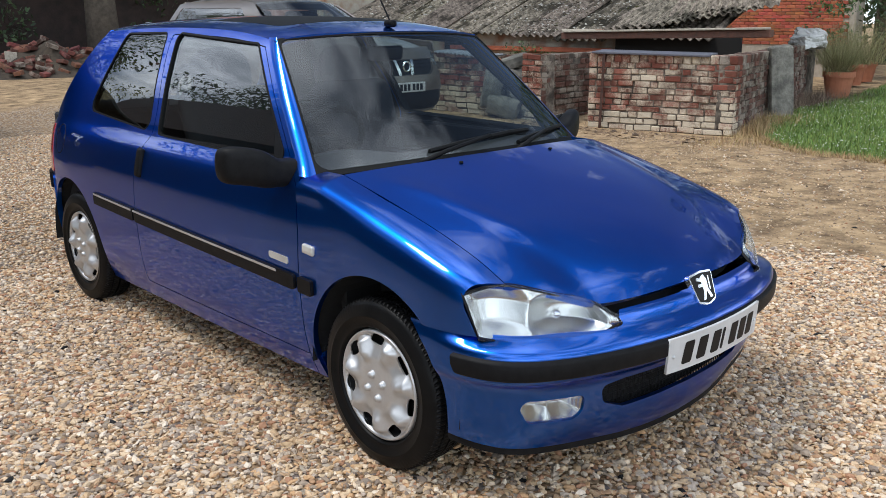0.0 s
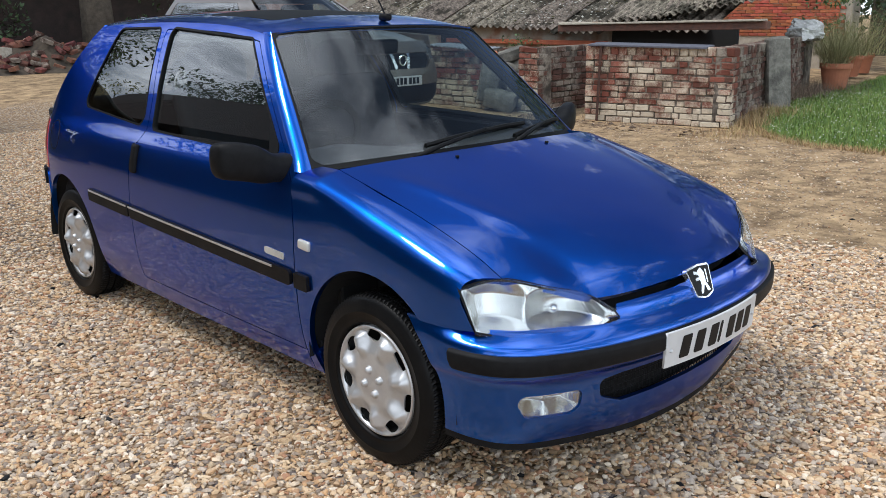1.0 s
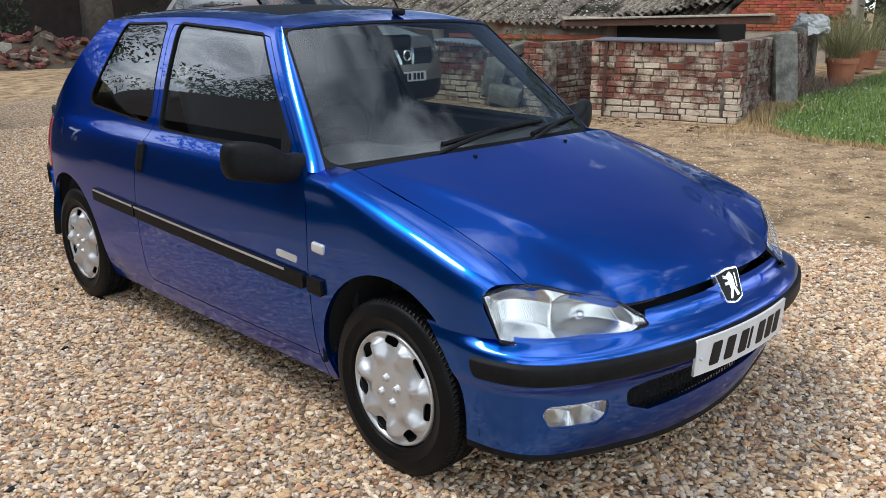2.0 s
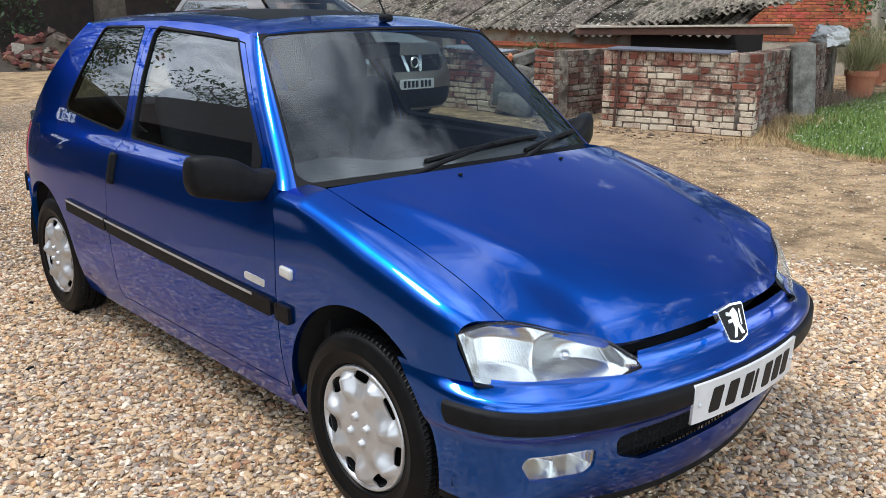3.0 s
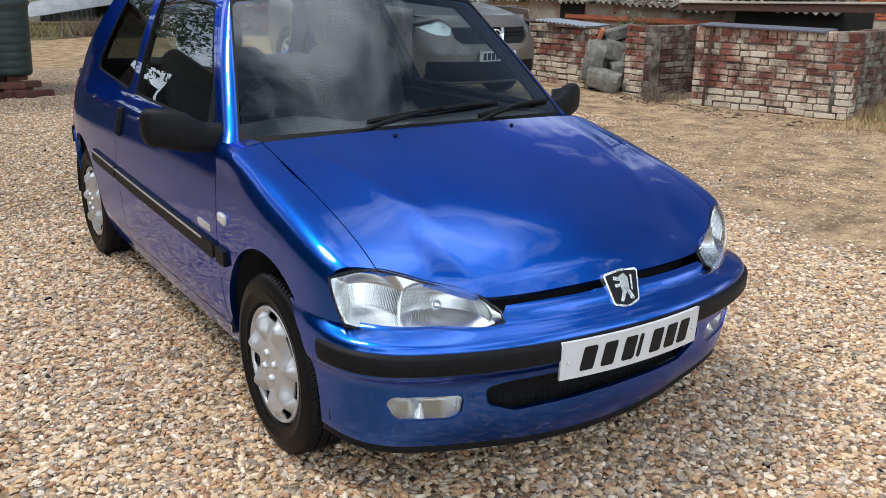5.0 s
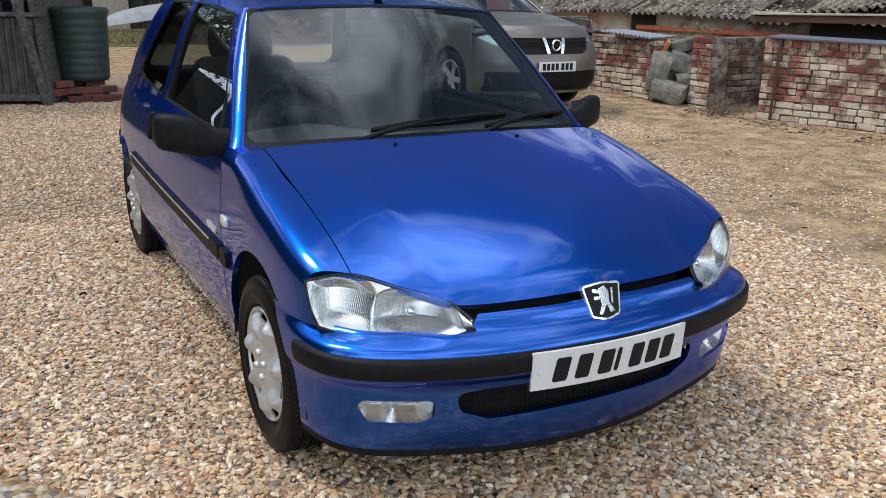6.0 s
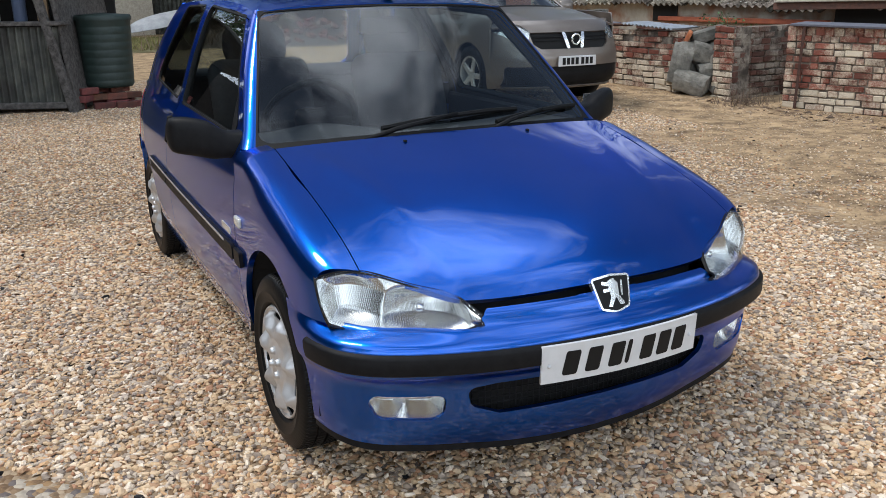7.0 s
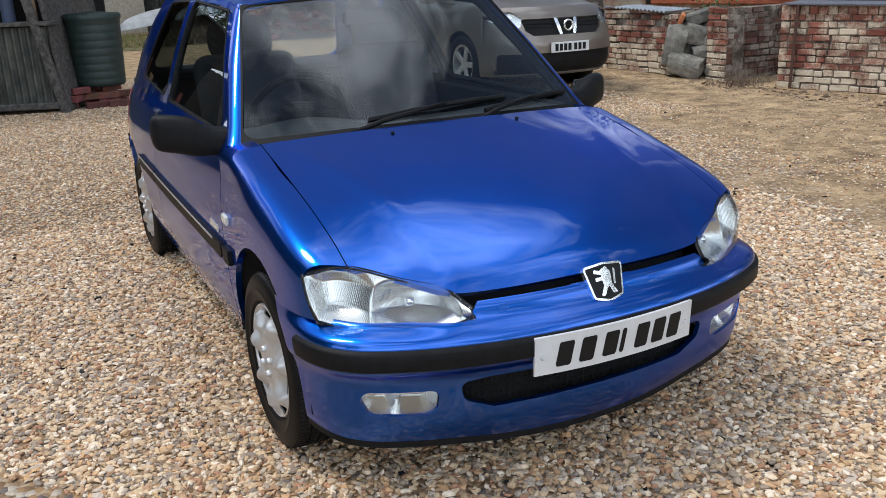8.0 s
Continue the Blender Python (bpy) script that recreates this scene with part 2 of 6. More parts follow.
def outline(points, r=0.0):
    """Signed distance to a polygon with corners rounded by r (negative inside), for arrays."""
    P = [Vector(p) for p in points]
    area = sum(P[i].x * P[(i + 1) % len(P)].y - P[(i + 1) % len(P)].x * P[i].y for i in range(len(P)))
    if area < 0:
        P.reverse()
    if r:
        Q = []
        for i in range(len(P)):
            a, b, c = P[i - 1], P[i], P[(i + 1) % len(P)]
            d1, d2 = (b - a).normalized(), (c - b).normalized()
            n1, n2 = Vector((-d1.y, d1.x)), Vector((-d2.y, d2.x))
            Q.append(b + (n1 + n2) * (r / max(0.3, 1 + n1.dot(n2))))
        P = Q
    A = np.array([tuple(p) for p in P])

    def f(x, y):
        best, inside = np.full(np.shape(x), 1e9), np.zeros(np.shape(x), bool)
        for i in range(len(A)):
            (ax, ay), (bx, by) = A[i], A[(i + 1) % len(A)]
            ex, ey = bx - ax, by - ay
            t = np.clip(((x - ax) * ex + (y - ay) * ey) / (ex * ex + ey * ey), 0, 1)
            best = np.minimum(best, np.hypot(x - ax - t * ex, y - ay - t * ey))
            cross = ((ay > y) != (by > y)) & (x < ex * (y - ay) / (ey if ey else 1e-12) + ax)
            inside ^= cross
        return np.where(inside, -best, best) - r
    return f


class Skin:
    """A surface given by a function of two parameters, cut to shape by signed distances."""

    def __init__(self, fn, us=None, vs=None, uv=None, polys=None):
        self.fn = fn
        if uv is not None:
            self.uv, self.polys = uv, polys
            return
        U, V = np.meshgrid(us, vs, indexing="ij")
        self.uv = [tuple(p) for p in np.stack([U.ravel(), V.ravel()], 1)]
        m = len(vs)
        self.polys = [(i * m + j, (i + 1) * m + j, (i + 1) * m + j + 1, i * m + j + 1) for i in range(len(us) - 1) for j in range(m - 1)]

    def copy(self):
        return Skin(self.fn, uv=list(self.uv), polys=list(self.polys))

    def points(self):
        a = np.array(self.uv)
        return np.stack(self.fn(a[:, 0], a[:, 1]), 1)

    def keep(self, f, space=False):
        """Keep what lies where f < 0; f takes the parameters, or x, y, z where space is set."""
        s = self.copy()
        a = np.array(s.uv)
        val = f(*np.stack(s.fn(a[:, 0], a[:, 1]))) if space else f(a[:, 0], a[:, 1])
        val = np.where(np.abs(val) < 1e-6, -1e-6, val)
        made, polys = {}, []
        for p in s.polys:
            inn = [val[i] < 0 for i in p]
            if all(inn):
                polys.append(p)
            elif any(inn):
                q = []
                for k in range(len(p)):
                    i, j = p[k], p[(k + 1) % len(p)]
                    if val[i] < 0:
                        q.append(i)
                    if (val[i] < 0) != (val[j] < 0):
                        key = (min(i, j), max(i, j))
                        if key not in made:
                            t = val[i] / (val[i] - val[j])
                            made[key] = len(s.uv)
                            s.uv.append(tuple(np.array(s.uv[i]) * (1 - t) + np.array(s.uv[j]) * t))
                        q.append(made[key])
                if len(q) > 2:
                    polys.append(tuple(q))
        s.polys = polys
        return s

    def mesh(self, thick=0.012, side=1, lift=0.0, flip=False, backed=False):
        """A bmesh of the skin with its rim turned inwards; side -1 mirrors it, lift raises it off the surface."""
        pts = self.points()
        pts[:, 0] *= side
        bm = bmesh.new()
        used = sorted({i for p in self.polys for i in p})
        vs = {i: bm.verts.new(pts[i]) for i in used}
        turn = (side < 0) != flip
        for p in self.polys:
            try:
                bm.faces.new([vs[i] for i in (p[::-1] if turn else p)])
            except ValueError:
                pass
        bmesh.ops.remove_doubles(bm, verts=bm.verts, dist=2e-4)
        bmesh.ops.dissolve_degenerate(bm, edges=bm.edges, dist=1e-5)
        bm.normal_update()
        for f in bm.faces:
            f.smooth = True
        if lift:
            for v, n in [(v, v.normal.copy()) for v in bm.verts]:
                v.co += n * lift
        if thick:
            rim = [e for e in bm.edges if e.is_boundary]
            norm = {v: v.normal.copy() for e in rim for v in e.verts}
            low = {v: bm.verts.new(v.co - n * thick) for v, n in norm.items()}
            for e in rim:
                a, b = e.verts
                if e.link_loops[0].vert == a:
                    a, b = b, a
                f = bm.faces.new((a, b, low[b], low[a]))
                f.smooth = True
                e.smooth = False
        bm.normal_update()
        return bm


def lin(a, b, n):
    return np.linspace(a, b, n)


def smoothstep(a, b, x):
    t = np.clip((x - a) / (b - a), 0, 1)
    return t * t * (3 - 2 * t)


# ---- ground: pea gravel, turning to trodden earth beyond the car ----
def ground_material():
    m = bpy.data.materials.new("gravel_and_earth")
    m.use_nodes = True
    n, l = m.node_tree.nodes, m.node_tree.links
    b = n["Principled BSDF"]
    b.inputs["Roughness"].default_value = 0.92
    b.inputs["Specular IOR Level"].default_value = 0.25
    g = n.new("ShaderNodeNewGeometry")
    vor = n.new("ShaderNodeTexVoronoi")
    vor.inputs["Scale"].default_value = 44.0
    l.new(g.outputs["Position"], vor.inputs["Vector"])
    pal = n.new("ShaderNodeValToRGB")
    pal.color_ramp.interpolation = "CONSTANT"
    # Shade between stones is put into these colours, darker than the pebbles
    for pos, col in ((0.0, (0.27, 0.18, 0.105)), (0.22, (0.38, 0.28, 0.18)), (0.42, (0.21, 0.13, 0.07)), (0.58, (0.46, 0.39, 0.30)), (0.74, (0.16, 0.13, 0.115)), (0.86, (0.32, 0.20, 0.10))):
        e = pal.color_ramp.elements.new(pos)
        e.color = (*col, 1)
    sep = n.new("ShaderNodeSeparateColor")
    l.new(vor.outputs["Color"], sep.inputs[0])
    l.new(sep.outputs[0], pal.inputs["Fac"])
    # earth with fine stones
    no = n.new("ShaderNodeTexNoise")
    no.inputs["Scale"].default_value, no.inputs["Detail"].default_value, no.inputs["Roughness"].default_value = 3.5, 12.0, 0.75
    l.new(g.outputs["Position"], no.inputs["Vector"])
    earth = n.new("ShaderNodeValToRGB")
    earth.color_ramp.elements[0].position, earth.color_ramp.elements[1].position = 0.36, 0.66
    earth.color_ramp.elements[0].color, earth.color_ramp.elements[1].color = (0.105, 0.067, 0.038, 1), (0.55, 0.385, 0.215, 1)
    l.new(no.outputs["Fac"], earth.inputs["Fac"])
    # earth begins along a wandering line beside the car
    xyz = n.new("ShaderNodeSeparateXYZ")
    l.new(g.outputs["Position"], xyz.inputs[0])
    lim = n.new("ShaderNodeMath")
    lim.operation = "MULTIPLY_ADD"
    lim.inputs[1].default_value, lim.inputs[2].default_value = -0.42, -2.35
    l.new(xyz.outputs["Y"], lim.inputs[0])
    side = n.new("ShaderNodeMath")
    l.new(xyz.outputs["X"], side.inputs[0])
    far = n.new("ShaderNodeMath")
    far.operation = "SUBTRACT"
    l.new(xyz.outputs["Y"], far.inputs[0])
    far.inputs[1].default_value = 12.8
    l.new(lim.outputs[0], side.inputs[1])
    top = n.new("ShaderNodeMath")
    top.operation = "MAXIMUM"
    l.new(side.outputs[0], top.inputs[0])
    l.new(far.outputs[0], top.inputs[1])
    wob = n.new("ShaderNodeTexNoise")
    wob.inputs["Scale"].default_value, wob.inputs["Detail"].default_value = 1.6, 8.0
    l.new(g.outputs["Position"], wob.inputs["Vector"])
    add = n.new("ShaderNodeMath")
    add.operation = "MULTIPLY_ADD"
    add.inputs[1].default_value, add.inputs[2].default_value = 2.6, -1.3
    l.new(wob.outputs["Fac"], add.inputs[0])
    tot = n.new("ShaderNodeMath")
    l.new(top.outputs[0], tot.inputs[0])
    l.new(add.outputs[0], tot.inputs[1])
    rng = n.new("ShaderNodeMapRange")
    rng.inputs["From Min"].default_value, rng.inputs["From Max"].default_value = -0.3, 0.5
    l.new(tot.outputs[0], rng.inputs["Value"])
    mx = n.new("ShaderNodeMix")
    mx.data_type = "RGBA"
    l.new(rng.outputs["Result"], mx.inputs["Factor"])
    l.new(pal.outputs["Color"], mx.inputs["A"])
    l.new(earth.outputs["Color"], mx.inputs["B"])
    l.new(mx.outputs["Result"], b.inputs["Base Color"])
    fine = n.new("ShaderNodeTexNoise")
    fine.inputs["Scale"].default_value, fine.inputs["Detail"].default_value = 45.0, 6.0
    l.new(g.outputs["Position"], fine.inputs["Vector"])
    h = n.new("ShaderNodeMix")
    l.new(rng.outputs["Result"], h.inputs["Factor"])
    inv = n.new("ShaderNodeMath")
    inv.operation = "SUBTRACT"
    inv.inputs[0].default_value = 1.0
    l.new(vor.outputs["Distance"], inv.inputs[1])
    l.new(inv.outputs[0], h.inputs["A"])
    l.new(fine.outputs["Fac"], h.inputs["B"])
    bp = n.new("ShaderNodeBump")
    bp.inputs["Strength"].default_value, bp.inputs["Distance"].default_value = 0.9, 0.02
    l.new(h.outputs["Result"], bp.inputs["Height"])
    l.new(bp.outputs["Normal"], b.inputs["Normal"])
    return m


def lie(x, y):
    """Height of the ground: level round the car, a little higher towards the far pens."""
    return 0.085 * smoothstep(4.6, 7.2, y) * smoothstep(2.0, 3.6, x)


marks = np.concatenate([[-300, -120, -50, -25, -12], lin(-6, 16, 56), [18, 22, 30, 50, 120, 300]])
gb = bmesh.new()
gv = [[gb.verts.new((x, y, float(lie(x, y)))) for y in marks] for x in marks]
for i in range(len(marks) - 1):
    for j in range(len(marks) - 1):
        gb.faces.new((gv[i][j], gv[i + 1][j], gv[i + 1][j + 1], gv[i][j + 1]))
ground = tagged(finish("ground", gb, ground_material()), "pale brown pea gravel yard turning to trodden earth", "ground", kind="structure")


def stone_material(name, palette, rough=0.75):
    m = bpy.data.materials.new(name)
    m.use_nodes = True
    n, l = m.node_tree.nodes, m.node_tree.links
    b = n["Principled BSDF"]
    b.inputs["Roughness"].default_value = rough
    g = n.new("ShaderNodeNewGeometry")
    pal = n.new("ShaderNodeValToRGB")
    pal.color_ramp.interpolation = "CONSTANT"
    for k, col in enumerate(palette):
        e = pal.color_ramp.elements.new((k + 0.001) / len(palette))
        e.color = (*col, 1)
    l.new(g.outputs["Random Per Island"], pal.inputs["Fac"])
    no = n.new("ShaderNodeTexNoise")
    no.inputs["Scale"].default_value, no.inputs["Detail"].default_value = 90.0, 5.0
    l.new(g.outputs["Position"], no.inputs["Vector"])
    r = n.new("ShaderNodeMapRange")
    r.inputs["To Min"].default_value, r.inputs["To Max"].default_value = 0.72, 1.25
    l.new(no.outputs["Fac"], r.inputs["Value"])
    hs = n.new("ShaderNodeHueSaturation")
    l.new(r.outputs["Result"], hs.inputs["Value"])
    l.new(pal.outputs["Color"], hs.inputs["Color"])
    l.new(hs.outputs["Color"], b.inputs["Base Color"])
    return m


PEBBLE = stone_material("pea_gravel", [(0.57, 0.390, 0.220), (0.66, 0.490, 0.308), (0.42, 0.250, 0.136), (0.73, 0.570, 0.396), (0.47, 0.310, 0.176), (0.61, 0.430, 0.255), (0.34, 0.260, 0.185), (0.66, 0.470, 0.290), (0.79, 0.660, 0.502), (0.40, 0.210, 0.114), (0.54, 0.430, 0.317), (0.58, 0.350, 0.176), (0.26, 0.200, 0.150), (0.50, 0.400, 0.308)])


def pebbles(name, spots, radius, parent_label, mat, squash=(0.45, 0.75), smooth=True, kind="stuff", category="gravel", fine=False):
    """Many small stones as one mesh; spots is an array of x, y."""
    rng = np.random.default_rng(7)
    ico = bmesh.new()
    bmesh.ops.create_icosphere(ico, subdivisions=1, radius=1.0)
    V = np.array([v.co[:] for v in ico.verts])
    F = np.array([[v.index for v in f.verts] for f in ico.faces if f.calc_center_median().z > -0.3])
    ico.free()
    if not fine:
        V = np.array([(1.1, 0, 0), (0, 1.1, 0), (-1.1, 0, 0), (0, -1.1, 0), (0, 0, 1.1), (0, 0, -1.1)])
        F = np.array([(0, 1, 4), (1, 2, 4), (2, 3, 4), (3, 0, 4), (1, 0, 5), (2, 1, 5), (3, 2, 5), (0, 3, 5)])
    k = len(spots)
    shape = V[None] * (1 + rng.uniform(-0.34, 0.24, (k, len(V), 1)))
    r = radius * np.exp(np.clip(rng.normal(0, 0.30, (k, 1)), -0.6, 0.55))
    size = np.concatenate([r * rng.uniform(0.9, 1.6, (k, 1)), r * rng.uniform(0.6, 1.0, (k, 1)), r * rng.uniform(*squash, (k, 1))], 1)
    pts = shape * size[:, None, :]
    a, t = rng.uniform(0, 2 * np.pi, k), rng.normal(0, 0.45, k)
    y, z = pts[..., 1] * np.cos(t)[:, None] - pts[..., 2] * np.sin(t)[:, None], pts[..., 1] * np.sin(t)[:, None] + pts[..., 2] * np.cos(t)[:, None]
    x = pts[..., 0]
    out = np.stack([x * np.cos(a)[:, None] - y * np.sin(a)[:, None] + spots[:, :1], x * np.sin(a)[:, None] + y * np.cos(a)[:, None] + spots[:, 1:2], z + size[:, 2:] * rng.uniform(0.15, 0.8, (k, 1)) + (spots[:, 2:3] if spots.shape[1] > 2 else lie(spots[:, :1], spots[:, 1:2]))], -1)
    faces = (F[None] + (np.arange(k) * len(V))[:, None, None]).reshape(-1, 3)
    me = bpy.data.meshes.new(name)
    me.from_pydata(out.reshape(-1, 3).tolist(), [], faces.tolist())
    return tagged(place(name, me, mat, smooth=smooth), parent_label, category, kind=kind)


def scatter(x0, x1, y0, y1, density, test=None, seed=3):
    rng = np.random.default_rng(seed)
    k = int((x1 - x0) * (y1 - y0) * density)
    p = np.stack([rng.uniform(x0, x1, k), rng.uniform(y0, y1, k)], 1)
    return p if test is None else p[test(p[:, 0], p[:, 1])]


def on_gravel(x, y):
    """Thins out towards the trodden earth."""
    d = x - 0.42 * y - 2.35
    r = np.random.default_rng(11).uniform(0, 1, len(x))
    return r > smoothstep(-0.5, 0.9, d + 0.7 * np.sin(2.1 * x + 1.3 * y) + 0.4 * np.sin(3.7 * y)) * 0.93


near = scatter(-2.6, 2.9, -1.3, 3.2, 5700, lambda x, y: on_gravel(x, y) & ~((np.abs(x) < 0.45) & (y > 0.2)) & (y > -0.9 - 1.2 * (x + 0.6)) & (x > -1.1 - (y + 1.0) * 0.9))
mid = scatter(-3.2, 5.2, 3.2, 9.4, 2100, lambda x, y: on_gravel(x, y) & (x > -2.0) & ~((x > -0.6) & (x < 0.6) & (y < 2.7)), 5)
right = scatter(2.9, 6.5, -1.0, 3.2, 1500, on_gravel, 6)
pebbles("gravel", near, 0.0090, "loose tan and cream pea gravel lying on the yard", PEBBLE, smooth=False, fine=True)
loose = scatter(2.2, 7.2, -0.6, 9.0, 420, lambda x, y: ~on_gravel(x, y), 9)
pebbles("earth_stones", loose, 0.0062, "small stones strewn over the trodden earth", stone_material("earth_grit", [(0.40, 0.28, 0.17), (0.30, 0.20, 0.12), (0.50, 0.38, 0.25), (0.22, 0.15, 0.10), (0.56, 0.46, 0.34)]), smooth=False)
pebbles("gravel_far", np.concatenate([mid, right]), 0.0098, "thinner pea gravel farther along the yard", PEBBLE)

# ---- brick walls ----
def worn_brick(name, red, brown, lime, reach, patch):
    """Hand-made brick: each its own tone, pitted, with flaking limewash in patches and specks."""
    m = bpy.data.materials.new(name)
    m.use_nodes = True
    n, l = m.node_tree.nodes, m.node_tree.links
    b = n["Principled BSDF"]
    b.inputs["Roughness"].default_value, b.inputs["Specular IOR Level"].default_value = 0.95, 0.2
    g, info = n.new("ShaderNodeNewGeometry"), n.new("ShaderNodeObjectInfo")

    def grain(scale, detail, rough=0.6):
        t = n.new("ShaderNodeTexNoise")
        t.inputs["Scale"].default_value, t.inputs["Detail"].default_value, t.inputs["Roughness"].default_value = scale, detail, rough
        l.new(g.outputs["Position"], t.inputs["Vector"])
        return t.outputs["Fac"]

    def math_node(op, p, q, r=None):
        t = n.new("ShaderNodeMath")
        t.operation = op
        for k, v in enumerate((p, q, r)):
            if v is None:
                continue
            if isinstance(v, (int, float)):
                t.inputs[k].default_value = v
            else:
                l.new(v, t.inputs[k])
        return t.outputs[0]

    def span(v, lo, hi, to_lo=0.0, to_hi=1.0):
        t = n.new("ShaderNodeMapRange")
        for key, val in (("From Min", lo), ("From Max", hi), ("To Min", to_lo), ("To Max", to_hi)):
            t.inputs[key].default_value = val
        l.new(v, t.inputs["Value"])
        return t.outputs["Result"]

    def blend(f, p, q):
        t = n.new("ShaderNodeMix")
        t.data_type = "RGBA"
        l.new(f, t.inputs["Factor"])
        for key, v in (("A", p), ("B", q)):
            if isinstance(v, tuple):
                t.inputs[key].default_value = (*v, 1)
            else:
                l.new(v, t.inputs[key])
        return t.outputs["Result"]

    tone = math_node("ADD", math_node("MULTIPLY", info.outputs["Random"], 0.7), math_node("MULTIPLY", grain(26, 4), 0.6))
    color = blend(span(tone, 0.25, 1.0), red, brown)
    hs = n.new("ShaderNodeHueSaturation")
    l.new(span(math_node("FRACT", math_node("MULTIPLY", info.outputs["Random"], 7.3), 0.0), 0, 1, 0.6, 1.3), hs.inputs["Value"])
    l.new(color, hs.inputs["Color"])
    wash = math_node("ADD", math_node("MULTIPLY", grain(patch, 3), 1.1), math_node("MULTIPLY", grain(52, 10, 0.8), 0.9))
    wash = math_node("MULTIPLY_ADD", info.outputs["Random"], 0.22, wash)
    z = n.new("ShaderNodeSeparateXYZ")
    l.new(g.outputs["Position"], z.inputs[0])
    wash = math_node("ADD", wash, span(z.outputs["Z"], 0.05, 0.6, reach, 0.0))
    color = blend(span(wash, 1.06, 1.30, 0.0, 0.9), hs.outputs["Color"], lime)
    l.new(blend(span(grain(13, 9, 0.7), 0.56, 0.70, 0.0, 0.75), color, (0.05, 0.04, 0.032)), b.inputs["Base Color"])
    bp = n.new("ShaderNodeBump")
    bp.inputs["Strength"].default_value, bp.inputs["Distance"].default_value = 0.9, 0.012
    l.new(grain(55, 8, 0.7), bp.inputs["Height"])
    l.new(bp.outputs["Normal"], b.inputs["Normal"])
    return m


BRICK = worn_brick("old_red_brick", (0.25, 0.082, 0.056), (0.13, 0.070, 0.050), (0.66, 0.57, 0.43), 0.17, 2.6)
# Darker copy of the brick, shade of the pens' sides put into its colour
DARKBRICK = worn_brick("shade_dark_brick", (0.15, 0.070, 0.052), (0.085, 0.056, 0.044), (0.33, 0.285, 0.23), 0.02, 3.0)
MORTAR = material("lime_mortar", (0.30, 0.255, 0.20), 0.95, 0, (0.05, 0.036, 0.028), 9, bump=0.6, bump_scale=80, stain=(0.05, 0.04, 0.03), stain_scale=3.5)
LOOSEBRICK = material("loose_red_brick", (0.19, 0.056, 0.040), 0.9, 0, (0.10, 0.043, 0.032), 14, bump=0.5, bump_scale=50, vary=0.4)
NEWBRICK = material("orange_house_brick", (0.46, 0.13, 0.06), 0.9, 0, (0.34, 0.095, 0.05), 6, bump=0.3, bump_scale=60, vary=0.3)


def brick_meshes(length, height, depth, count, tag):
    """A few worn bricks, front towards -y, origin at the lower left front corner."""
    out = []
    for k in range(count):
        b = box(length, depth, height, min(height, length) * 0.11, 1, (length / 2, depth / 2, height / 2))
        for v in b.verts:
            v.co += Vector((random.uniform(-1, 1) * 0.004, random.uniform(-1, 1) * 0.004, random.uniform(-1, 1) * 0.003))
        me = bpy.data.meshes.new(tag)
        b.to_mesh(me)
        b.free()
        me.polygons.foreach_set("use_smooth", [False] * len(me.polygons))
        out.append(me)
    return out


STRETCHERS = brick_meshes(0.212, 0.065, 0.10, 8, "brick")
HEADERS = brick_meshes(0.100, 0.065, 0.10, 6, "brick")
SOLDIERS = brick_meshes(0.105, 0.11, 0.22, 6, "brick")


def lay(parent, me, mat, m):
    """One brick on a shared mesh, its material on the object."""
    ob = new("brick", me)
    if not me.materials:
        me.materials.append(mat)
    ob.material_slots[0].link = "OBJECT"
    ob.material_slots[0].material = mat
    ob.parent = parent
    ob.matrix_basis = m
    return ob


def wall(name, a, b, courses, label, mat=BRICK, thick=0.22, pitch=0.0775, ragged=0.0, cap=True, end=False, limit=None):
    """A brick wall from a to b, face to the right of that way; bricks stand proud of the mortar."""
    (ax, ay), (bx, by) = a, b
    L, ang = math.hypot(bx - ax, by - ay), math.degrees(math.atan2(by - ay, bx - ax))
    H = courses * pitch
    at = pose(ax, ay, 0, 0, 0, ang)
    core = tagged(finish(name, box(L - 0.016, thick - 0.018, H + 0.10 - 0.012, 0.004, 1, (L / 2, thick / 2 + 0.004, (H - 0.10) / 2 - 0.004)), MORTAR, at=at), label, "wall", kind="structure")
    reach = L if limit is None else limit
    for c in range(courses):
        z = c * pitch + 0.006
        x = 0.0
        k = c
        while x < reach - 0.03:
            head = random.random() < 0.34 or (x == 0.0 and c % 2 == 1)
            step = (0.112 if head else 0.224) * random.uniform(0.84, 1.12)
            sx = step / (0.112 if head else 0.224)
            if x + step > L:
                sx = (L - x) / (0.112 if head else 0.224)
            if ragged and c >= courses - 2 and random.random() < ragged:
                x += step
                k += 1
                continue
            lay(core, random.choice(HEADERS if head else STRETCHERS), mat, pose(x + 0.005, random.uniform(-0.014, 0.004), z + random.uniform(-0.006, 0.006), random.uniform(-2, 2), random.uniform(-2.4, 2.4), random.uniform(-2, 2)) @ Matrix.Diagonal((sx * random.uniform(0.94, 1.01), 1, random.uniform(0.88, 1.10), 1)))
            x += step
            k += 1
        if end:
            yy = 0.0 if c % 2 == 0 else 0.112
            for e in range(2):
                lay(core, random.choice(HEADERS), mat, pose(L + 0.004, 0.006 + e * 0.108, z, 0, 0, 90))
    if cap:
        x = 0.0
        while x < reach - 0.05:
            if random.random() > ragged:
                lay(core, random.choice(SOLDIERS), mat, pose(x + 0.004, random.uniform(-0.012, 0.004), H - 0.010, random.uniform(-2, 2), 0, random.uniform(-2, 2)))
            x += 0.112
    return core


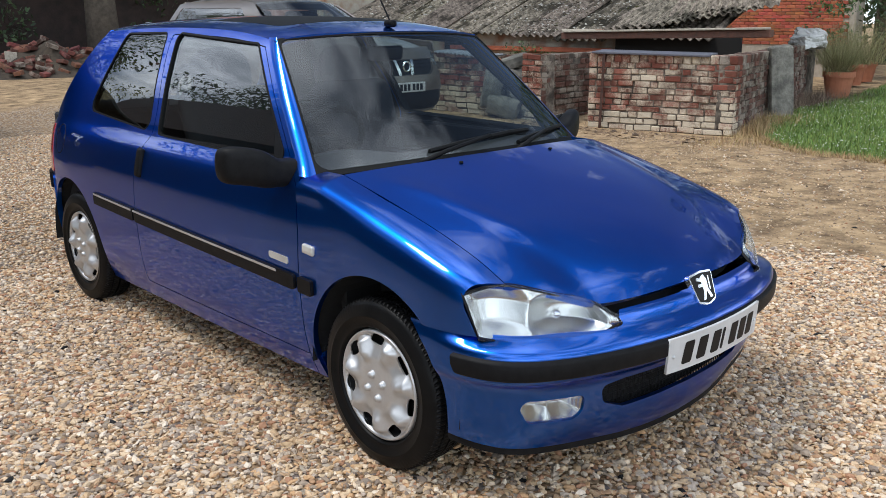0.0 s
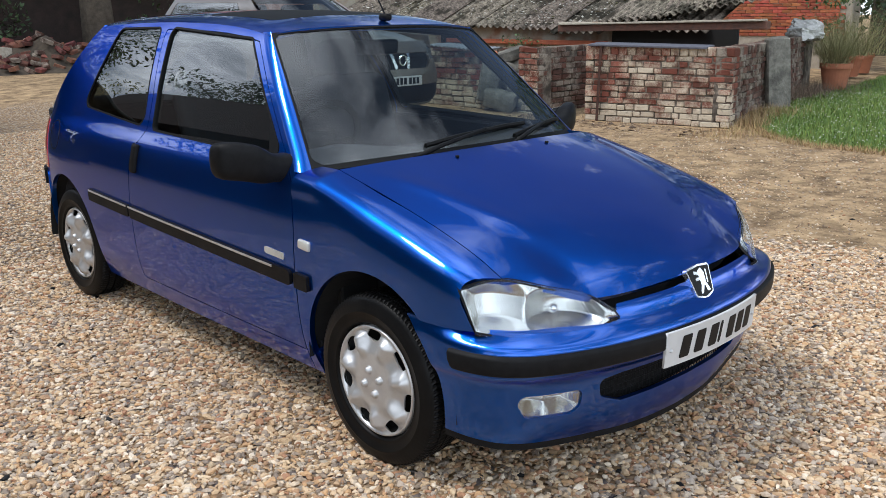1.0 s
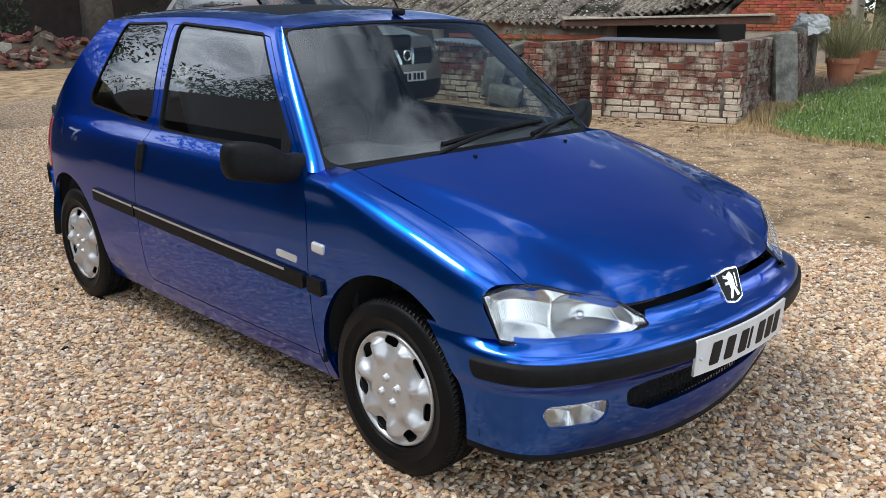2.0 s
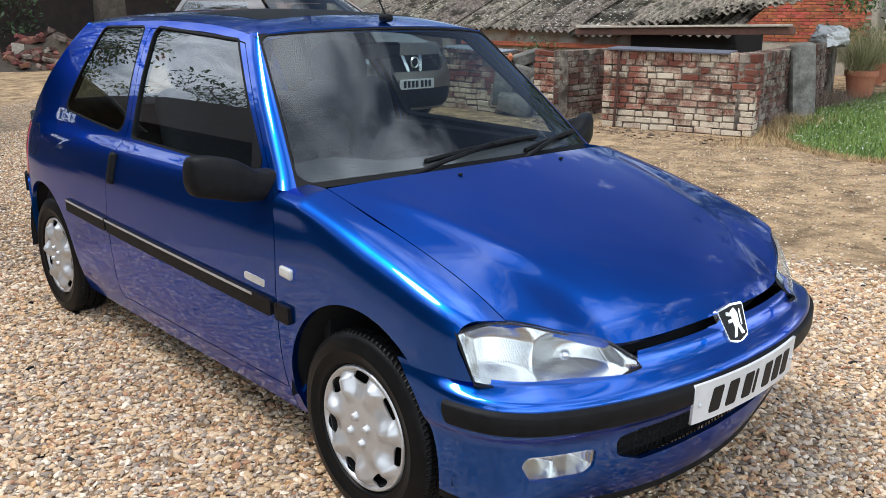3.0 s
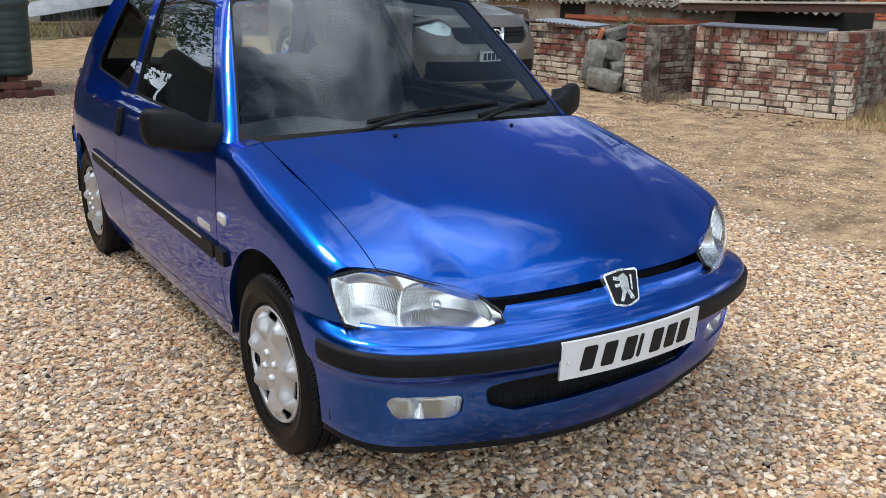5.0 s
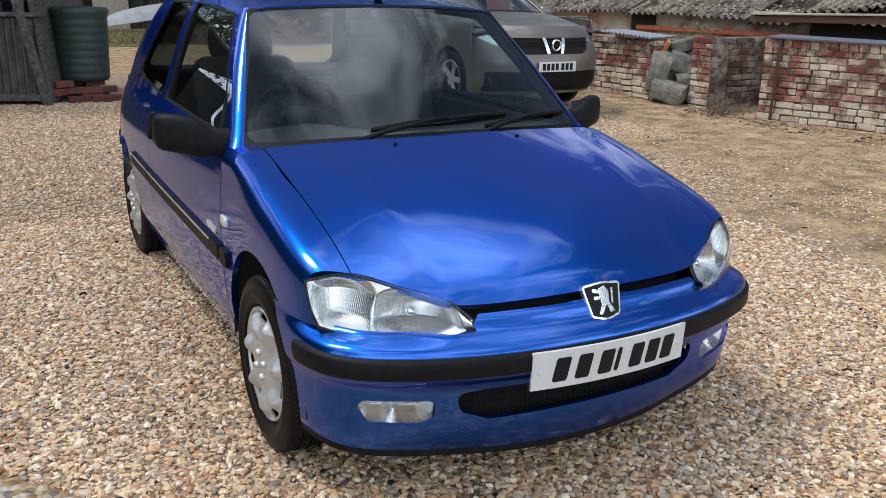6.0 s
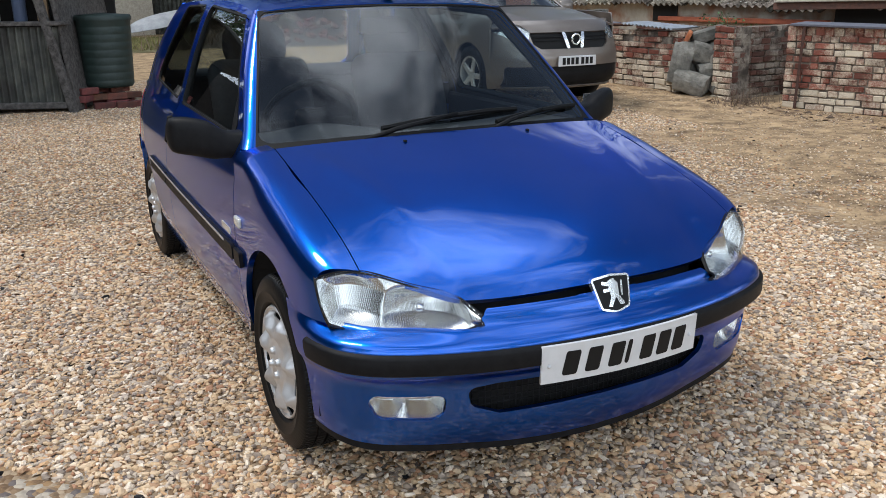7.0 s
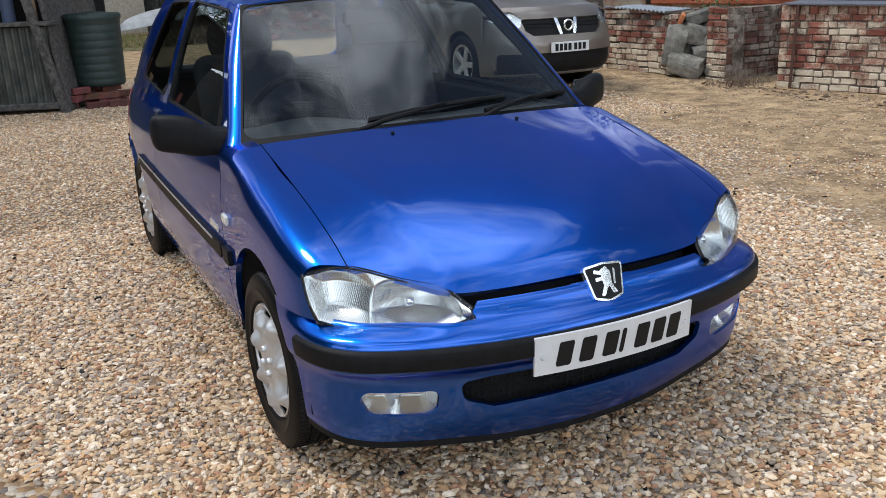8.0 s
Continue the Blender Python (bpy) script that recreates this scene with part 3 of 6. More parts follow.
W_L, W_R = (7.00, 5.12), (7.42, 3.27)
wall("wall_pen_front", W_L, W_R, 11, "low old red brick pen wall patched with white lime", end=True)
wall("wall_return", W_R, (13.9, 5.20), 11, "old brick wall of the pen, shade-darkened and overgrown", DARKBRICK, ragged=0.12, limit=5.6)
wall("wall_pier", (6.80, 6.10), (6.80, 5.76), 12, "crumbling red brick gate pier", BRICK, thick=0.30, cap=False, end=False)
wall("wall_pen_side", (6.82, 5.76), (8.9, 5.95), 12, "shade-darkened brick side wall of the pen", DARKBRICK, limit=2.1, cap=False, ragged=0.1)
wall("wall_stone_pen", (6.50, 9.2), (6.58, 6.52), 11, "old red brick wall with a broken stepped end", BRICK, ragged=0.35, cap=False, end=True)
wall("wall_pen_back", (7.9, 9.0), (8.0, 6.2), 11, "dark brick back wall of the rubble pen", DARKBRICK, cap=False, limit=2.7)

# coping slab on the pen wall, rusty angle post before it
SLATE = material("slate_grey_board", (0.085, 0.088, 0.11), 0.5, 0, (0.12, 0.12, 0.14), 12, bump=0.15, bump_scale=40)
ang = math.degrees(math.atan2(W_R[1] - W_L[1], W_R[0] - W_L[0]))
slab = tagged(finish("coping_board", box(1.52, 0.34, 0.026, 0.006, 2, (0.76, 0, 0)), SLATE, at=pose(W_L[0] + 0.02, W_L[1] - 0.05, 0.975, 0, 0, ang) @ pose(0.0, 0.10, 0.0, 3, 0.8, 0)), "dark grey slate board lying on the pen wall", "coping board")
RUST = material("rusty_iron", (0.10, 0.045, 0.03), 0.85, 0.2, (0.055, 0.032, 0.026), 18, bump=0.4, bump_scale=90)
post = box(0.035, 0.006, 0.98, 0.001, 1, (0, 0, 0.48))
post = box(0.006, 0.035, 0.98, 0.001, 1, (-0.015, 0.017, 0.48), bm=post)
tagged(finish("iron_post", post, RUST, at=pose(W_L[0] + 0.025, W_L[1] - 0.20, 0, 0, 1.5, ang) @ pose(0, -0.03, 0)), "rusty angle-iron post against the brick wall", "post")

# stone slab leaning on the return wall
CONCRETE = material("weathered_concrete", (0.25, 0.235, 0.195), 0.9, 0, (0.11, 0.10, 0.085), 9, bump=0.9, bump_scale=40, stain=(0.09, 0.085, 0.07), stain_scale=3)


def rock(name, sx, sy, sz, mat, m, label, category="rubble", cuts=3, rough=0.12, seed=1, group="", barrel=False):
    """A broken block: a cut cube with knocked-off corners and uneven faces."""
    b = bmesh.new()
    bmesh.ops.create_cube(b, size=1.0)
    bmesh.ops.subdivide_edges(b, edges=b.edges[:], cuts=cuts, use_grid_fill=True)
    off = Vector((seed * 3.7, seed * 1.9, seed * 5.3))
    for v in b.verts:
        c = v.co * 2
        k = (abs(c.x) ** 12 + abs(c.y) ** 12 + abs(c.z) ** 12) ** (-1 / 12)
        if barrel and c.z > 0:
            k = max(abs(c.y), abs(c.z)) / math.hypot(c.y, c.z) if abs(c.x) < 0.99 else max(abs(c.y), abs(c.z)) / max(1e-6, math.hypot(c.y, c.z))
            v.co = Vector((v.co.x / k, v.co.y, v.co.z))
        d = v.co * k * (1 + rough * (noise.noise(v.co * 2.2 + off)) + rough * 0.5 * noise.noise(v.co * 6 + off))
        v.co = Vector((d.x * sx, d.y * sy, d.z * sz))
    return tagged(finish(name, b, mat, at=m), label, category, group)


rock("stone_slab", 0.34, 0.13, 1.06, CONCRETE, pose(9.46, 3.70, 0.50, -5, -3, -34), "grey concrete slab leaning against the pen wall", "slab", 4, 0.05, 2)
# u across the opening, w into it, height, size, tilt
lumps = ((-0.19, 0.02, 0.40, 0.26, 0.26, 0.54, 0, 10, 0), (0.13, 0.22, 0.76, 0.44, 0.24, 0.14, 6, -16, 8), (0.07, 0.10, 0.54, 0.32, 0.26, 0.24, 10, 18, 15), (-0.03, -0.10, 0.18, 0.42, 0.30, 0.25, 14, 14, -20), (0.17, 0.02, 0.33, 0.28, 0.26, 0.16, 5, -8, 10), (0.26, 0.24, 0.62, 0.22, 0.20, 0.22, 12, 20, 40), (0.26, 0.08, 0.40, 0.22, 0.22, 0.24, 6, 4, 20), (0.27, -0.12, 0.10, 0.14, 0.12, 0.12, 20, 15, 30), (0.0, 0.34, 0.30, 0.55, 0.35, 0.50, 4, 6, 10), (0.35, 0.45, 0.45, 0.5, 0.4, 0.5, 8, 5, 25))
for k, (u, w, z, sx, sy, sz, rx, ry, rz) in enumerate(lumps):
    rock("concrete_lump", sx, sy, sz, CONCRETE, pose(6.74 + 0.75 * u + 0.66 * w, 6.34 - 0.66 * u + 0.75 * w, z + 0.05, rx, ry, rz - 41), "broken grey concrete lump heaped in the pen", "rubble", 5, 0.09, k + 5, "rubble in the pen", k in (0, 2, 3, 4))
rock("roof_tile", 0.06, 0.16, 0.26, NEWBRICK, pose(6.72, 6.52, 0.74, 10, 25, -41), "broken orange roof tile leaning on the rubble", "tile", 2, 0.06, 40)

# corrugated sheet, slates and stones lying on the stone pen
ASBESTOS = material("mossy_fibre_cement", (0.31, 0.26, 0.20), 0.95, 0, (0.030, 0.023, 0.015), 19, bump=0.9, bump_scale=28, stain=(0.030, 0.024, 0.014), stain_scale=3.4, vary=0.25, detail=9)
LICHEN = material("pale_lichen", (0.46, 0.43, 0.37), 0.95)
PLASTER = material("old_limewash", (0.46, 0.42, 0.34), 0.95, 0, (0.36, 0.31, 0.24), 5, bump=0.4, bump_scale=30, stain=(0.28, 0.15, 0.09), stain_scale=2.2)
TIMBER = material("weathered_red_timber", (0.16, 0.07, 0.045), 0.85, 0, (0.10, 0.055, 0.04), 16, bump=0.4, bump_scale=60)
GREYWOOD = material("bleached_board", (0.46, 0.41, 0.32), 0.85, 0, (0.32, 0.28, 0.22), 14, bump=0.3, bump_scale=60)
# Near-black colour for shade in openings, doorway and shed; the trestle has it too
BLACK = material("shade_black", (0.012, 0.011, 0.010), 0.95)
TIN = material("galvanised_sheet", (0.42, 0.44, 0.46), 0.45, 0.5, (0.30, 0.32, 0.34), 9)


def sheet(width, length, pitch, amp, thick=0.007, steps=6, sag=0.0):
    """A corrugated sheet: waves across x, running along y."""
    b = bmesh.new()
    n = int(width / pitch * steps)
    cols = []
    for i in range(n + 1):
        x = width * i / n
        z = amp * math.sin(2 * math.pi * x / pitch)
        cols.append([[b.verts.new((x, length * j / 4, z + t - sag * math.sin(math.pi * j / 4) + 0.006 * math.sin(x * 3 + j))) for j in range(5)] for t in (0, thick)])
    for i in range(n):
        for j in range(4):
            b.faces.new((cols[i][1][j], cols[i + 1][1][j], cols[i + 1][1][j + 1], cols[i][1][j + 1]))
            b.faces.new((cols[i][0][j], cols[i][0][j + 1], cols[i + 1][0][j + 1], cols[i + 1][0][j]))
        b.faces.new((cols[i][0][0], cols[i + 1][0][0], cols[i + 1][1][0], cols[i][1][0]))
        b.faces.new((cols[i][0][4], cols[i][1][4], cols[i + 1][1][4], cols[i + 1][0][4]))
    return b


tagged(finish("tin_sheet", sheet(1.0, 0.5, 0.076, 0.012, 0.003), TIN, at=pose(6.45, 7.55, 0.93, 2, 3, -87)), "bright galvanised corrugated sheet lying on the wall", "sheet metal")
for k in range(6):
    rock("roof_slate", 0.40, 0.26, 0.025, SLATE if k % 2 else TIMBER, pose(6.68, 7.9 + 0.28 * k, 0.90 + 0.012 * k, random.uniform(-5, 5), random.uniform(-5, 5), random.uniform(0, 180)), "loose roof slate lying on the wall", "slate", 2, 0.06, k, "loose slates")
rock("loose_stone", 0.30, 0.24, 0.18, CONCRETE, pose(6.66, 8.35, 1.02, 0, 0, 30), "grey stone lying on the old wall", "stone", 3, 0.2, 31)

# ---- low building with a mossy corrugated roof ----
EAVE_X, EAVE_Z, SLOPE = 9.05, 1.12, 24.0
front = box(0.25, 9.6, 1.35, 0.01, 1, (9.40, 9.3, 0.55))
shed_wall = tagged(finish("wall_low_building", front, PLASTER), "limewashed wall of the low outbuilding, patched with brick", "wall", kind="structure")
# Flat near-black block; the opening's inner shade is only its colour
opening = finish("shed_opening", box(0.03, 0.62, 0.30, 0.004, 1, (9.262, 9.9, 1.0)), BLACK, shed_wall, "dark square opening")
tagged(finish("brick_sill_band", box(0.08, 3.6, 0.075, 0.01, 1, (9.22, 8.2, 0.90)), NEWBRICK), "orange brick band along the outbuilding wall", "brick band", kind="structure")
roofing = thing("outbuilding_roof", "mossy corrugated fibre-cement roof, lichen-spotted and sagging", "roof", kind="structure")
random.seed(12)
k = 0
y = 13.9
while y > 5.5:
    drop = random.uniform(-0.02, 0.03) - (0.06 if 6.6 < y < 8.0 else 0)
    part("roof_sheet", sheet(1.02, 5.2, 0.146, 0.028, 0.008, 6, 0.03), ASBESTOS, roofing, at=pose(EAVE_X + random.uniform(-0.05, 0.05), y, EAVE_Z + drop, 0, 0, -90) @ pose(0, 0, 0, SLOPE + random.uniform(-1.2, 1.2), random.uniform(-1, 1), random.uniform(-1.2, 1.2)))
    y -= 0.92
    k += 1
# ridge-wise battens and slipped strips that show pale on the roof
for k in range(9):
    y0 = random.uniform(5.8, 13)
    part("slipped_strip", box(0.045, random.uniform(0.9, 2.4), 0.012, 0.003, 1), LICHEN, roofing, at=pose(EAVE_X + random.uniform(0.9, 2.0), y0, EAVE_Z + 0.045 + random.uniform(0.9, 1.0) * 0.0, 0, 0, -90) @ pose(0, 0, 0, SLOPE, 0, random.uniform(-9, 5)) @ pose(0, 0.2, 0.02))
rngs = np.random.default_rng(4)
d = rngs.uniform(0.02, 4.6, 5000)
yy = rngs.uniform(5.0, 13.6, 5000)
spots = np.stack([EAVE_X + d * math.cos(radians(SLOPE)), yy, EAVE_Z + d * math.sin(radians(SLOPE)) + 0.018 + 0.02 * rngs.uniform(0, 1, 5000)], 1)
pebbles("roof_lichen", spots, 0.017, "pale lichen and moss tufts dotting the roof", stone_material("lichen_tufts", [(0.66, 0.64, 0.58), (0.52, 0.50, 0.45), (0.10, 0.08, 0.045), (0.05, 0.04, 0.02), (0.30, 0.27, 0.22), (0.08, 0.075, 0.03)], 0.95), (0.25, 0.5), category="lichen")
tagged(finish("wall_gable", box(4.6, 0.25, 3.2, 0.01, 1, (11.6, 14.2, 1.0)), PLASTER), "pale gable wall of the outbuilding", "wall", kind="structure")
for k, (x, y, z, L, w, h, rz, mat, lab) in enumerate(((8.86, 5.33, 1.16, 3.5, 0.10, 0.10, -90.6, TIMBER, "long red-brown timber beam over the pen"), (8.84, 5.33, 1.225, 3.4, 0.16, 0.03, -90.6, GREYWOOD, "bleached board lying along the beam"))):
    tagged(finish("timber_beam" if k == 0 else "bleached_board", box(L, w, h, 0.008, 2), mat, at=pose(x, y, z, 0, -1.0, rz)), lab, "beam" if k == 0 else "board")
# Black panel added to stand for the shade under the beam
tagged(finish("wall_pen_shade", box(0.06, 2.1, 1.16, 0.01, 1, (9.22, 5.25, 0.58)), BLACK), "black panel painted as shade at the back of the pen", "wall", kind="structure")
tagged(finish("wall_pen_rear", box(0.22, 1.0, 0.9, 0.01, 1, (9.36, 4.75, 0.45)), DARKBRICK), "dark brick wall at the back of the pen", "wall", kind="structure")
# slipped, bowed sheets at the near end of the roof
for k in range(9):
    s = sheet(0.95, 1.9 - 0.08 * k, 0.146, 0.028, 0.008, 6, -0.10)
    tagged(finish("slipped_roof_sheet", s, ASBESTOS, at=pose(EAVE_X - 0.02 + 0.05 * k, 6.45 - 0.20 * k, EAVE_Z + 0.09 + 0.035 * k, 0, 0, -90 + 2 * k) @ pose(0, 0, 0, 13 + 1.5 * k, -3, 0)), "slipped mossy roof sheet bowed at the eaves", "roof sheet", "slipped sheets")


# ---- trees, hedges and far buildings round the yard ----
BARK = material("grey_bark", (0.13, 0.11, 0.085), 0.95, 0, (0.07, 0.06, 0.048), 7, bump=0.9, bump_scale=22)
LEAF = material("tree_leaves", (0.045, 0.085, 0.022), 0.6, 0, (0.07, 0.12, 0.03), 3, vary=0.5, island=True)
DARKLEAF = material("dark_hedge_leaves", (0.022, 0.045, 0.014), 0.65, 0, (0.04, 0.07, 0.02), 3, vary=0.5, island=True)


def leaf_cloud(centres, radii, per, size, seed):
    """Leaves scattered in loose clumps: small bent quads."""
    rng = np.random.default_rng(seed)
    V, F = [], []
    for c, r in zip(centres, radii):
        k = int(per * r * r)
        u = rng.normal(0, 1, (k, 3))
        u /= np.linalg.norm(u, axis=1)[:, None]
        p = np.array(c) + u * (r * rng.uniform(0.35, 1.0, (k, 1)) ** 0.6) * np.array([1, 1, 0.75])
        a = rng.normal(0, 1, (k, 3))
        a /= np.linalg.norm(a, axis=1)[:, None]
        b = np.cross(a, rng.normal(0, 1, (k, 3)))
        b /= np.linalg.norm(b, axis=1)[:, None]
        s = size * rng.uniform(0.6, 1.4, (k, 1))
        quad = np.stack([p - a * s, p + b * s * 0.45, p + a * s, p - b * s * 0.45], 1)
        base = sum(len(v) for v in V)
        V.append(quad.reshape(-1, 3))
        F.append((np.arange(k * 4) + base).reshape(-1, 4))
    return np.concatenate(V), np.concatenate(F)


def tree(x, y, height, spread, seed, label, mat=LEAF, trunk=0.32, low=0.3):
    random.seed(seed)
    t = thing("tree", label, "tree", "trees round the yard", at=pose(x, y, 0))
    b = bmesh.new()
    lean = Vector((random.uniform(-0.4, 0.4), random.uniform(-0.4, 0.4), 0))
    tube([(0, 0, -0.2), (lean.x * 0.2, lean.y * 0.2, height * 0.25), (lean.x * 0.6, lean.y * 0.6, height * 0.5), (lean.x, lean.y, height * 0.8)], trunk, 12, b, trunk * 0.2)
    centres, radii = [], []
    for k in range(13):
        a, h = k * 2.4 + random.uniform(-0.3, 0.3), height * (low + (0.92 - low) * (k + 0.5) / 13)
        r = spread * math.sqrt(max(0.1, 1 - ((h / height - 0.55) / 0.6) ** 2)) * random.uniform(0.6, 1.0)
        end = Vector((r * math.cos(a) + lean.x, r * math.sin(a) + lean.y, h + random.uniform(0.2, 0.8)))
        start = Vector((lean.x * h / height, lean.y * h / height, h * 0.75))
        tube([start, (start + end) / 2 + Vector((0, 0, 0.3)), end], trunk * 0.28, 6, b, trunk * 0.05)
        for q in (0.55, 0.85, 1.05):
            c = start + (end - start) * q
            centres.append((c.x + random.uniform(-0.5, 0.5), c.y + random.uniform(-0.5, 0.5), c.z + random.uniform(-0.3, 0.5)))
            radii.append(spread * random.uniform(0.20, 0.36))
    centres.append((lean.x, lean.y, height * 0.93))
    radii.append(spread * 0.35)
    part("trunk", b, BARK, t, "grey ridged trunk and limbs", smooth=True)
    V, F = leaf_cloud(centres, radii, 95, 0.13, seed)
    me = bpy.data.meshes.new("crown")
    me.from_pydata(V.tolist(), [], F.tolist())
    place("crown", me, mat, t, "green leafy crown with gaps")
    return t


tree(7.45, 21.3, 13, 4.6, 21, "tall old tree with a thick grey trunk", DARKLEAF, 0.46, 0.36)
tree(7.4, 28.6, 12, 4.8, 22, "dark leafy tree behind the rubble heap", DARKLEAF, 0.4, 0.22)
tree(17.5, 27.0, 17, 6.0, 23, "tall leafy tree behind the house", LEAF, 0.45)
tree(23.5, 17.0, 8.5, 3.6, 24, "tall leafy tree beyond the outbuilding", LEAF, 0.45)
tree(25.3, 8.2, 10, 4.2, 25, "leafy tree beyond the brick house", LEAF, 0.4)
tree(-14.0, 25.0, 13, 5.0, 26, "leafy tree beyond the open shed", LEAF, 0.4)
tree(-5.5, 30.0, 13, 4.4, 27, "spreading tree beyond the added dark wall", LEAF, 0.35)
tree(-13.5, -5.5, 13, 5.0, 28, "tall leafy tree beside the house", LEAF, 0.4)
tree(2.0, -17.0, 11, 5.0, 29, "leafy tree at the yard entrance", LEAF, 0.4)
tree(27.0, 0.0, 10.5, 4.6, 31, "tall leafy tree beyond the lawn", LEAF, 0.4)
tree(25.0, -8.5, 11, 5.0, 32, "tall leafy tree beyond the lawn", LEAF, 0.4)
tree(14.0, -13.0, 12, 5.2, 30, "leafy tree at the edge of the lawn", LEAF, 0.4)

# a house known only from reflections along the yard's side, its dark roof against the sky
# The shade on the house's wall is put into its near-black colour
HOUSEWALL = material("shaded_house_wall", (0.055, 0.052, 0.046), 0.9, 0, (0.035, 0.033, 0.03), 3, bump=0.2, bump_scale=30)
ROOFTILE = material("brown_roof_tiles", (0.085, 0.055, 0.042), 0.85, 0, (0.05, 0.036, 0.03), 5, bump=0.6, bump_scale=18)
house = thing("side_house", "long house out of view, wall darkened as in shade, brown tiled roof", "barn")
part("wall", box(5.0, 24.0, 4.2, 0.02, 1, (-9.6, 11.3, 2.1)), HOUSEWALL, house)
rb = bmesh.new()
v = [rb.verts.new(p) for p in ((-6.7, -1.0, 4.1), (-6.7, 23.6, 4.1), (-9.6, 23.6, 7.0), (-9.6, -1.0, 7.0), (-12.5, -1.0, 4.1), (-12.5, 23.6, 4.1))]
for f in ((0, 1, 2, 3), (3, 2, 5, 4), (0, 3, 4), (1, 5, 2), (0, 4, 5, 1)):
    rb.faces.new([v[i] for i in f])
part("roof", rb, ROOFTILE, house)

# pink brick house and grey wall far behind
PINK = material("pink_brick", (0.48, 0.24, 0.17), 0.9, 0, (0.40, 0.20, 0.15), 7, bump=0.3, bump_scale=20)
pink = thing("pink_house", "pink brick house partly hidden by the parked vehicle", "house")
part("wall", box(7.6, 4.0, 4.2, 0.02, 1, (15.3, 26.5, 2.1)), PINK, pink)
part("window", box(0.7, 0.06, 0.9, 0.01, 1, (12.9, 24.47, 1.75)), TIMBER, pink, "small brown window")
# Near-black block on the wall, its colour standing for the doorway's unlit inside
part("doorway", box(2.0, 0.06, 2.2, 0.01, 1, (17.2, 24.47, 1.1)), BLACK, pink, "dark open doorway")
tagged(finish("wall_far_grey", box(6.0, 0.3, 3.2, 0.02, 1, (20.6, 22.0, 1.6)), CONCRETE), "grey rendered wall beyond the yard", "wall", kind="structure")
# orange brick house behind the pens
cottage = thing("brick_house", "orange brick house with flint patches", "house")
part("wall", box(0.4, 5.6, 4.0, 0.02, 1, (18.2, 9.0, 1.9)), material("pale_mortar", (0.46, 0.40, 0.32), 0.95, 0, (0.36, 0.31, 0.25), 8, bump=0.3, bump_scale=40), cottage, "pale mortar")
CB = brick_meshes(0.215, 0.065, 0.06, 5, "brick")
for c in range(16):
    x = 0.1 if c % 2 else 0.0
    while x < 3.4:
        ob = lay(cottage, random.choice(CB), NEWBRICK, pose(17.975, 9.95 - x, 0.80 + c * 0.075, 0, 0, -90))
        x += 0.225

# Dark boards for the unseen wall that blocks sky in the side windows
OLDBOARD = material("dark_blocker_boards", (0.05, 0.042, 0.035), 0.85, 0, (0.03, 0.026, 0.022), 6, bump=0.4, bump_scale=20)


# shrubs and ivy before the brick house and behind the rubble
def bush(x, y, r, h, seed, label, mat=DARKLEAF, per=420, size=0.05, z=0.0):
    random.seed(seed)
    cs = [(x + random.uniform(-r, r) * 0.7, y + random.uniform(-r, r) * 0.7, z + random.uniform(0.2, 1.0) * h) for _ in range(9)]
    V, F = leaf_cloud(cs, [min(r, h) * random.uniform(0.35, 0.6) for _ in cs], per, size, seed)
    me = bpy.data.meshes.new("bush")
    me.from_pydata(V.tolist(), [], F.tolist())
    return tagged(place("bush", me, mat), label, "bush", "bushes")


bush(15.6, 5.75, 0.75, 1.5, 41, "green ivy and shrub against the brick house", LEAF, z=0.5)
bush(18.6, 5.0, 1.4, 2.2, 42, "dark shrub behind the flower pots", DARKLEAF)
bush(18.5, 4.0, 2.0, 2.6, 43, "dark shrub beyond the lawn", DARKLEAF, 260, 0.07)
bush(20.0, 0.5, 2.4, 2.6, 44, "dark shrub beyond the lawn", DARKLEAF, 220, 0.07)
for k in range(9):
    bush(5.2 + 0.72 * k, 22.5 if k in (1, 7) else 25.0, 1.5, 3.0 + (k % 2), 50 + k, "dark overgrown hedge behind the rubble", DARKLEAF, 330, 0.075)
# Added out of view: keeps bright sky out of the lower window reflections
tagged(finish("wall_sky_blocker", box(5.6, 0.12, 3.4, 0.01, 1, (-4.4, 24.0, 1.7)), OLDBOARD), "unseen dark wall added to darken the side-window reflections", "wall", kind="structure")
for k in range(6):
    bush(-3.5 + 3.2 * k, 33.0, 2.6, 5.5, 90 + k, "tall dark hedge closing the yard", DARKLEAF, 110, 0.12)
for k in range(5):
    bush(21.0, 8.0 - 2.6 * k, 2.4, 4.5, 100 + k, "tall dark hedge beyond the lawn", DARKLEAF, 120, 0.11)
bush(7.6, 6.65, 0.35, 0.4, 70, "green weeds growing on the rubble pen wall", LEAF, 900, 0.022, z=0.6)
tagged(finish("wall_far_brick", box(6.4, 0.3, 3.3, 0.02, 1, (8.1, 23.2, 1.6)), material("old_dark_brick", (0.042, 0.026, 0.021), 0.95, 0, (0.022, 0.017, 0.014), 4, bump=0.4, bump_scale=20)), "dark old brick wall behind the rubble heap", "wall", kind="structure")

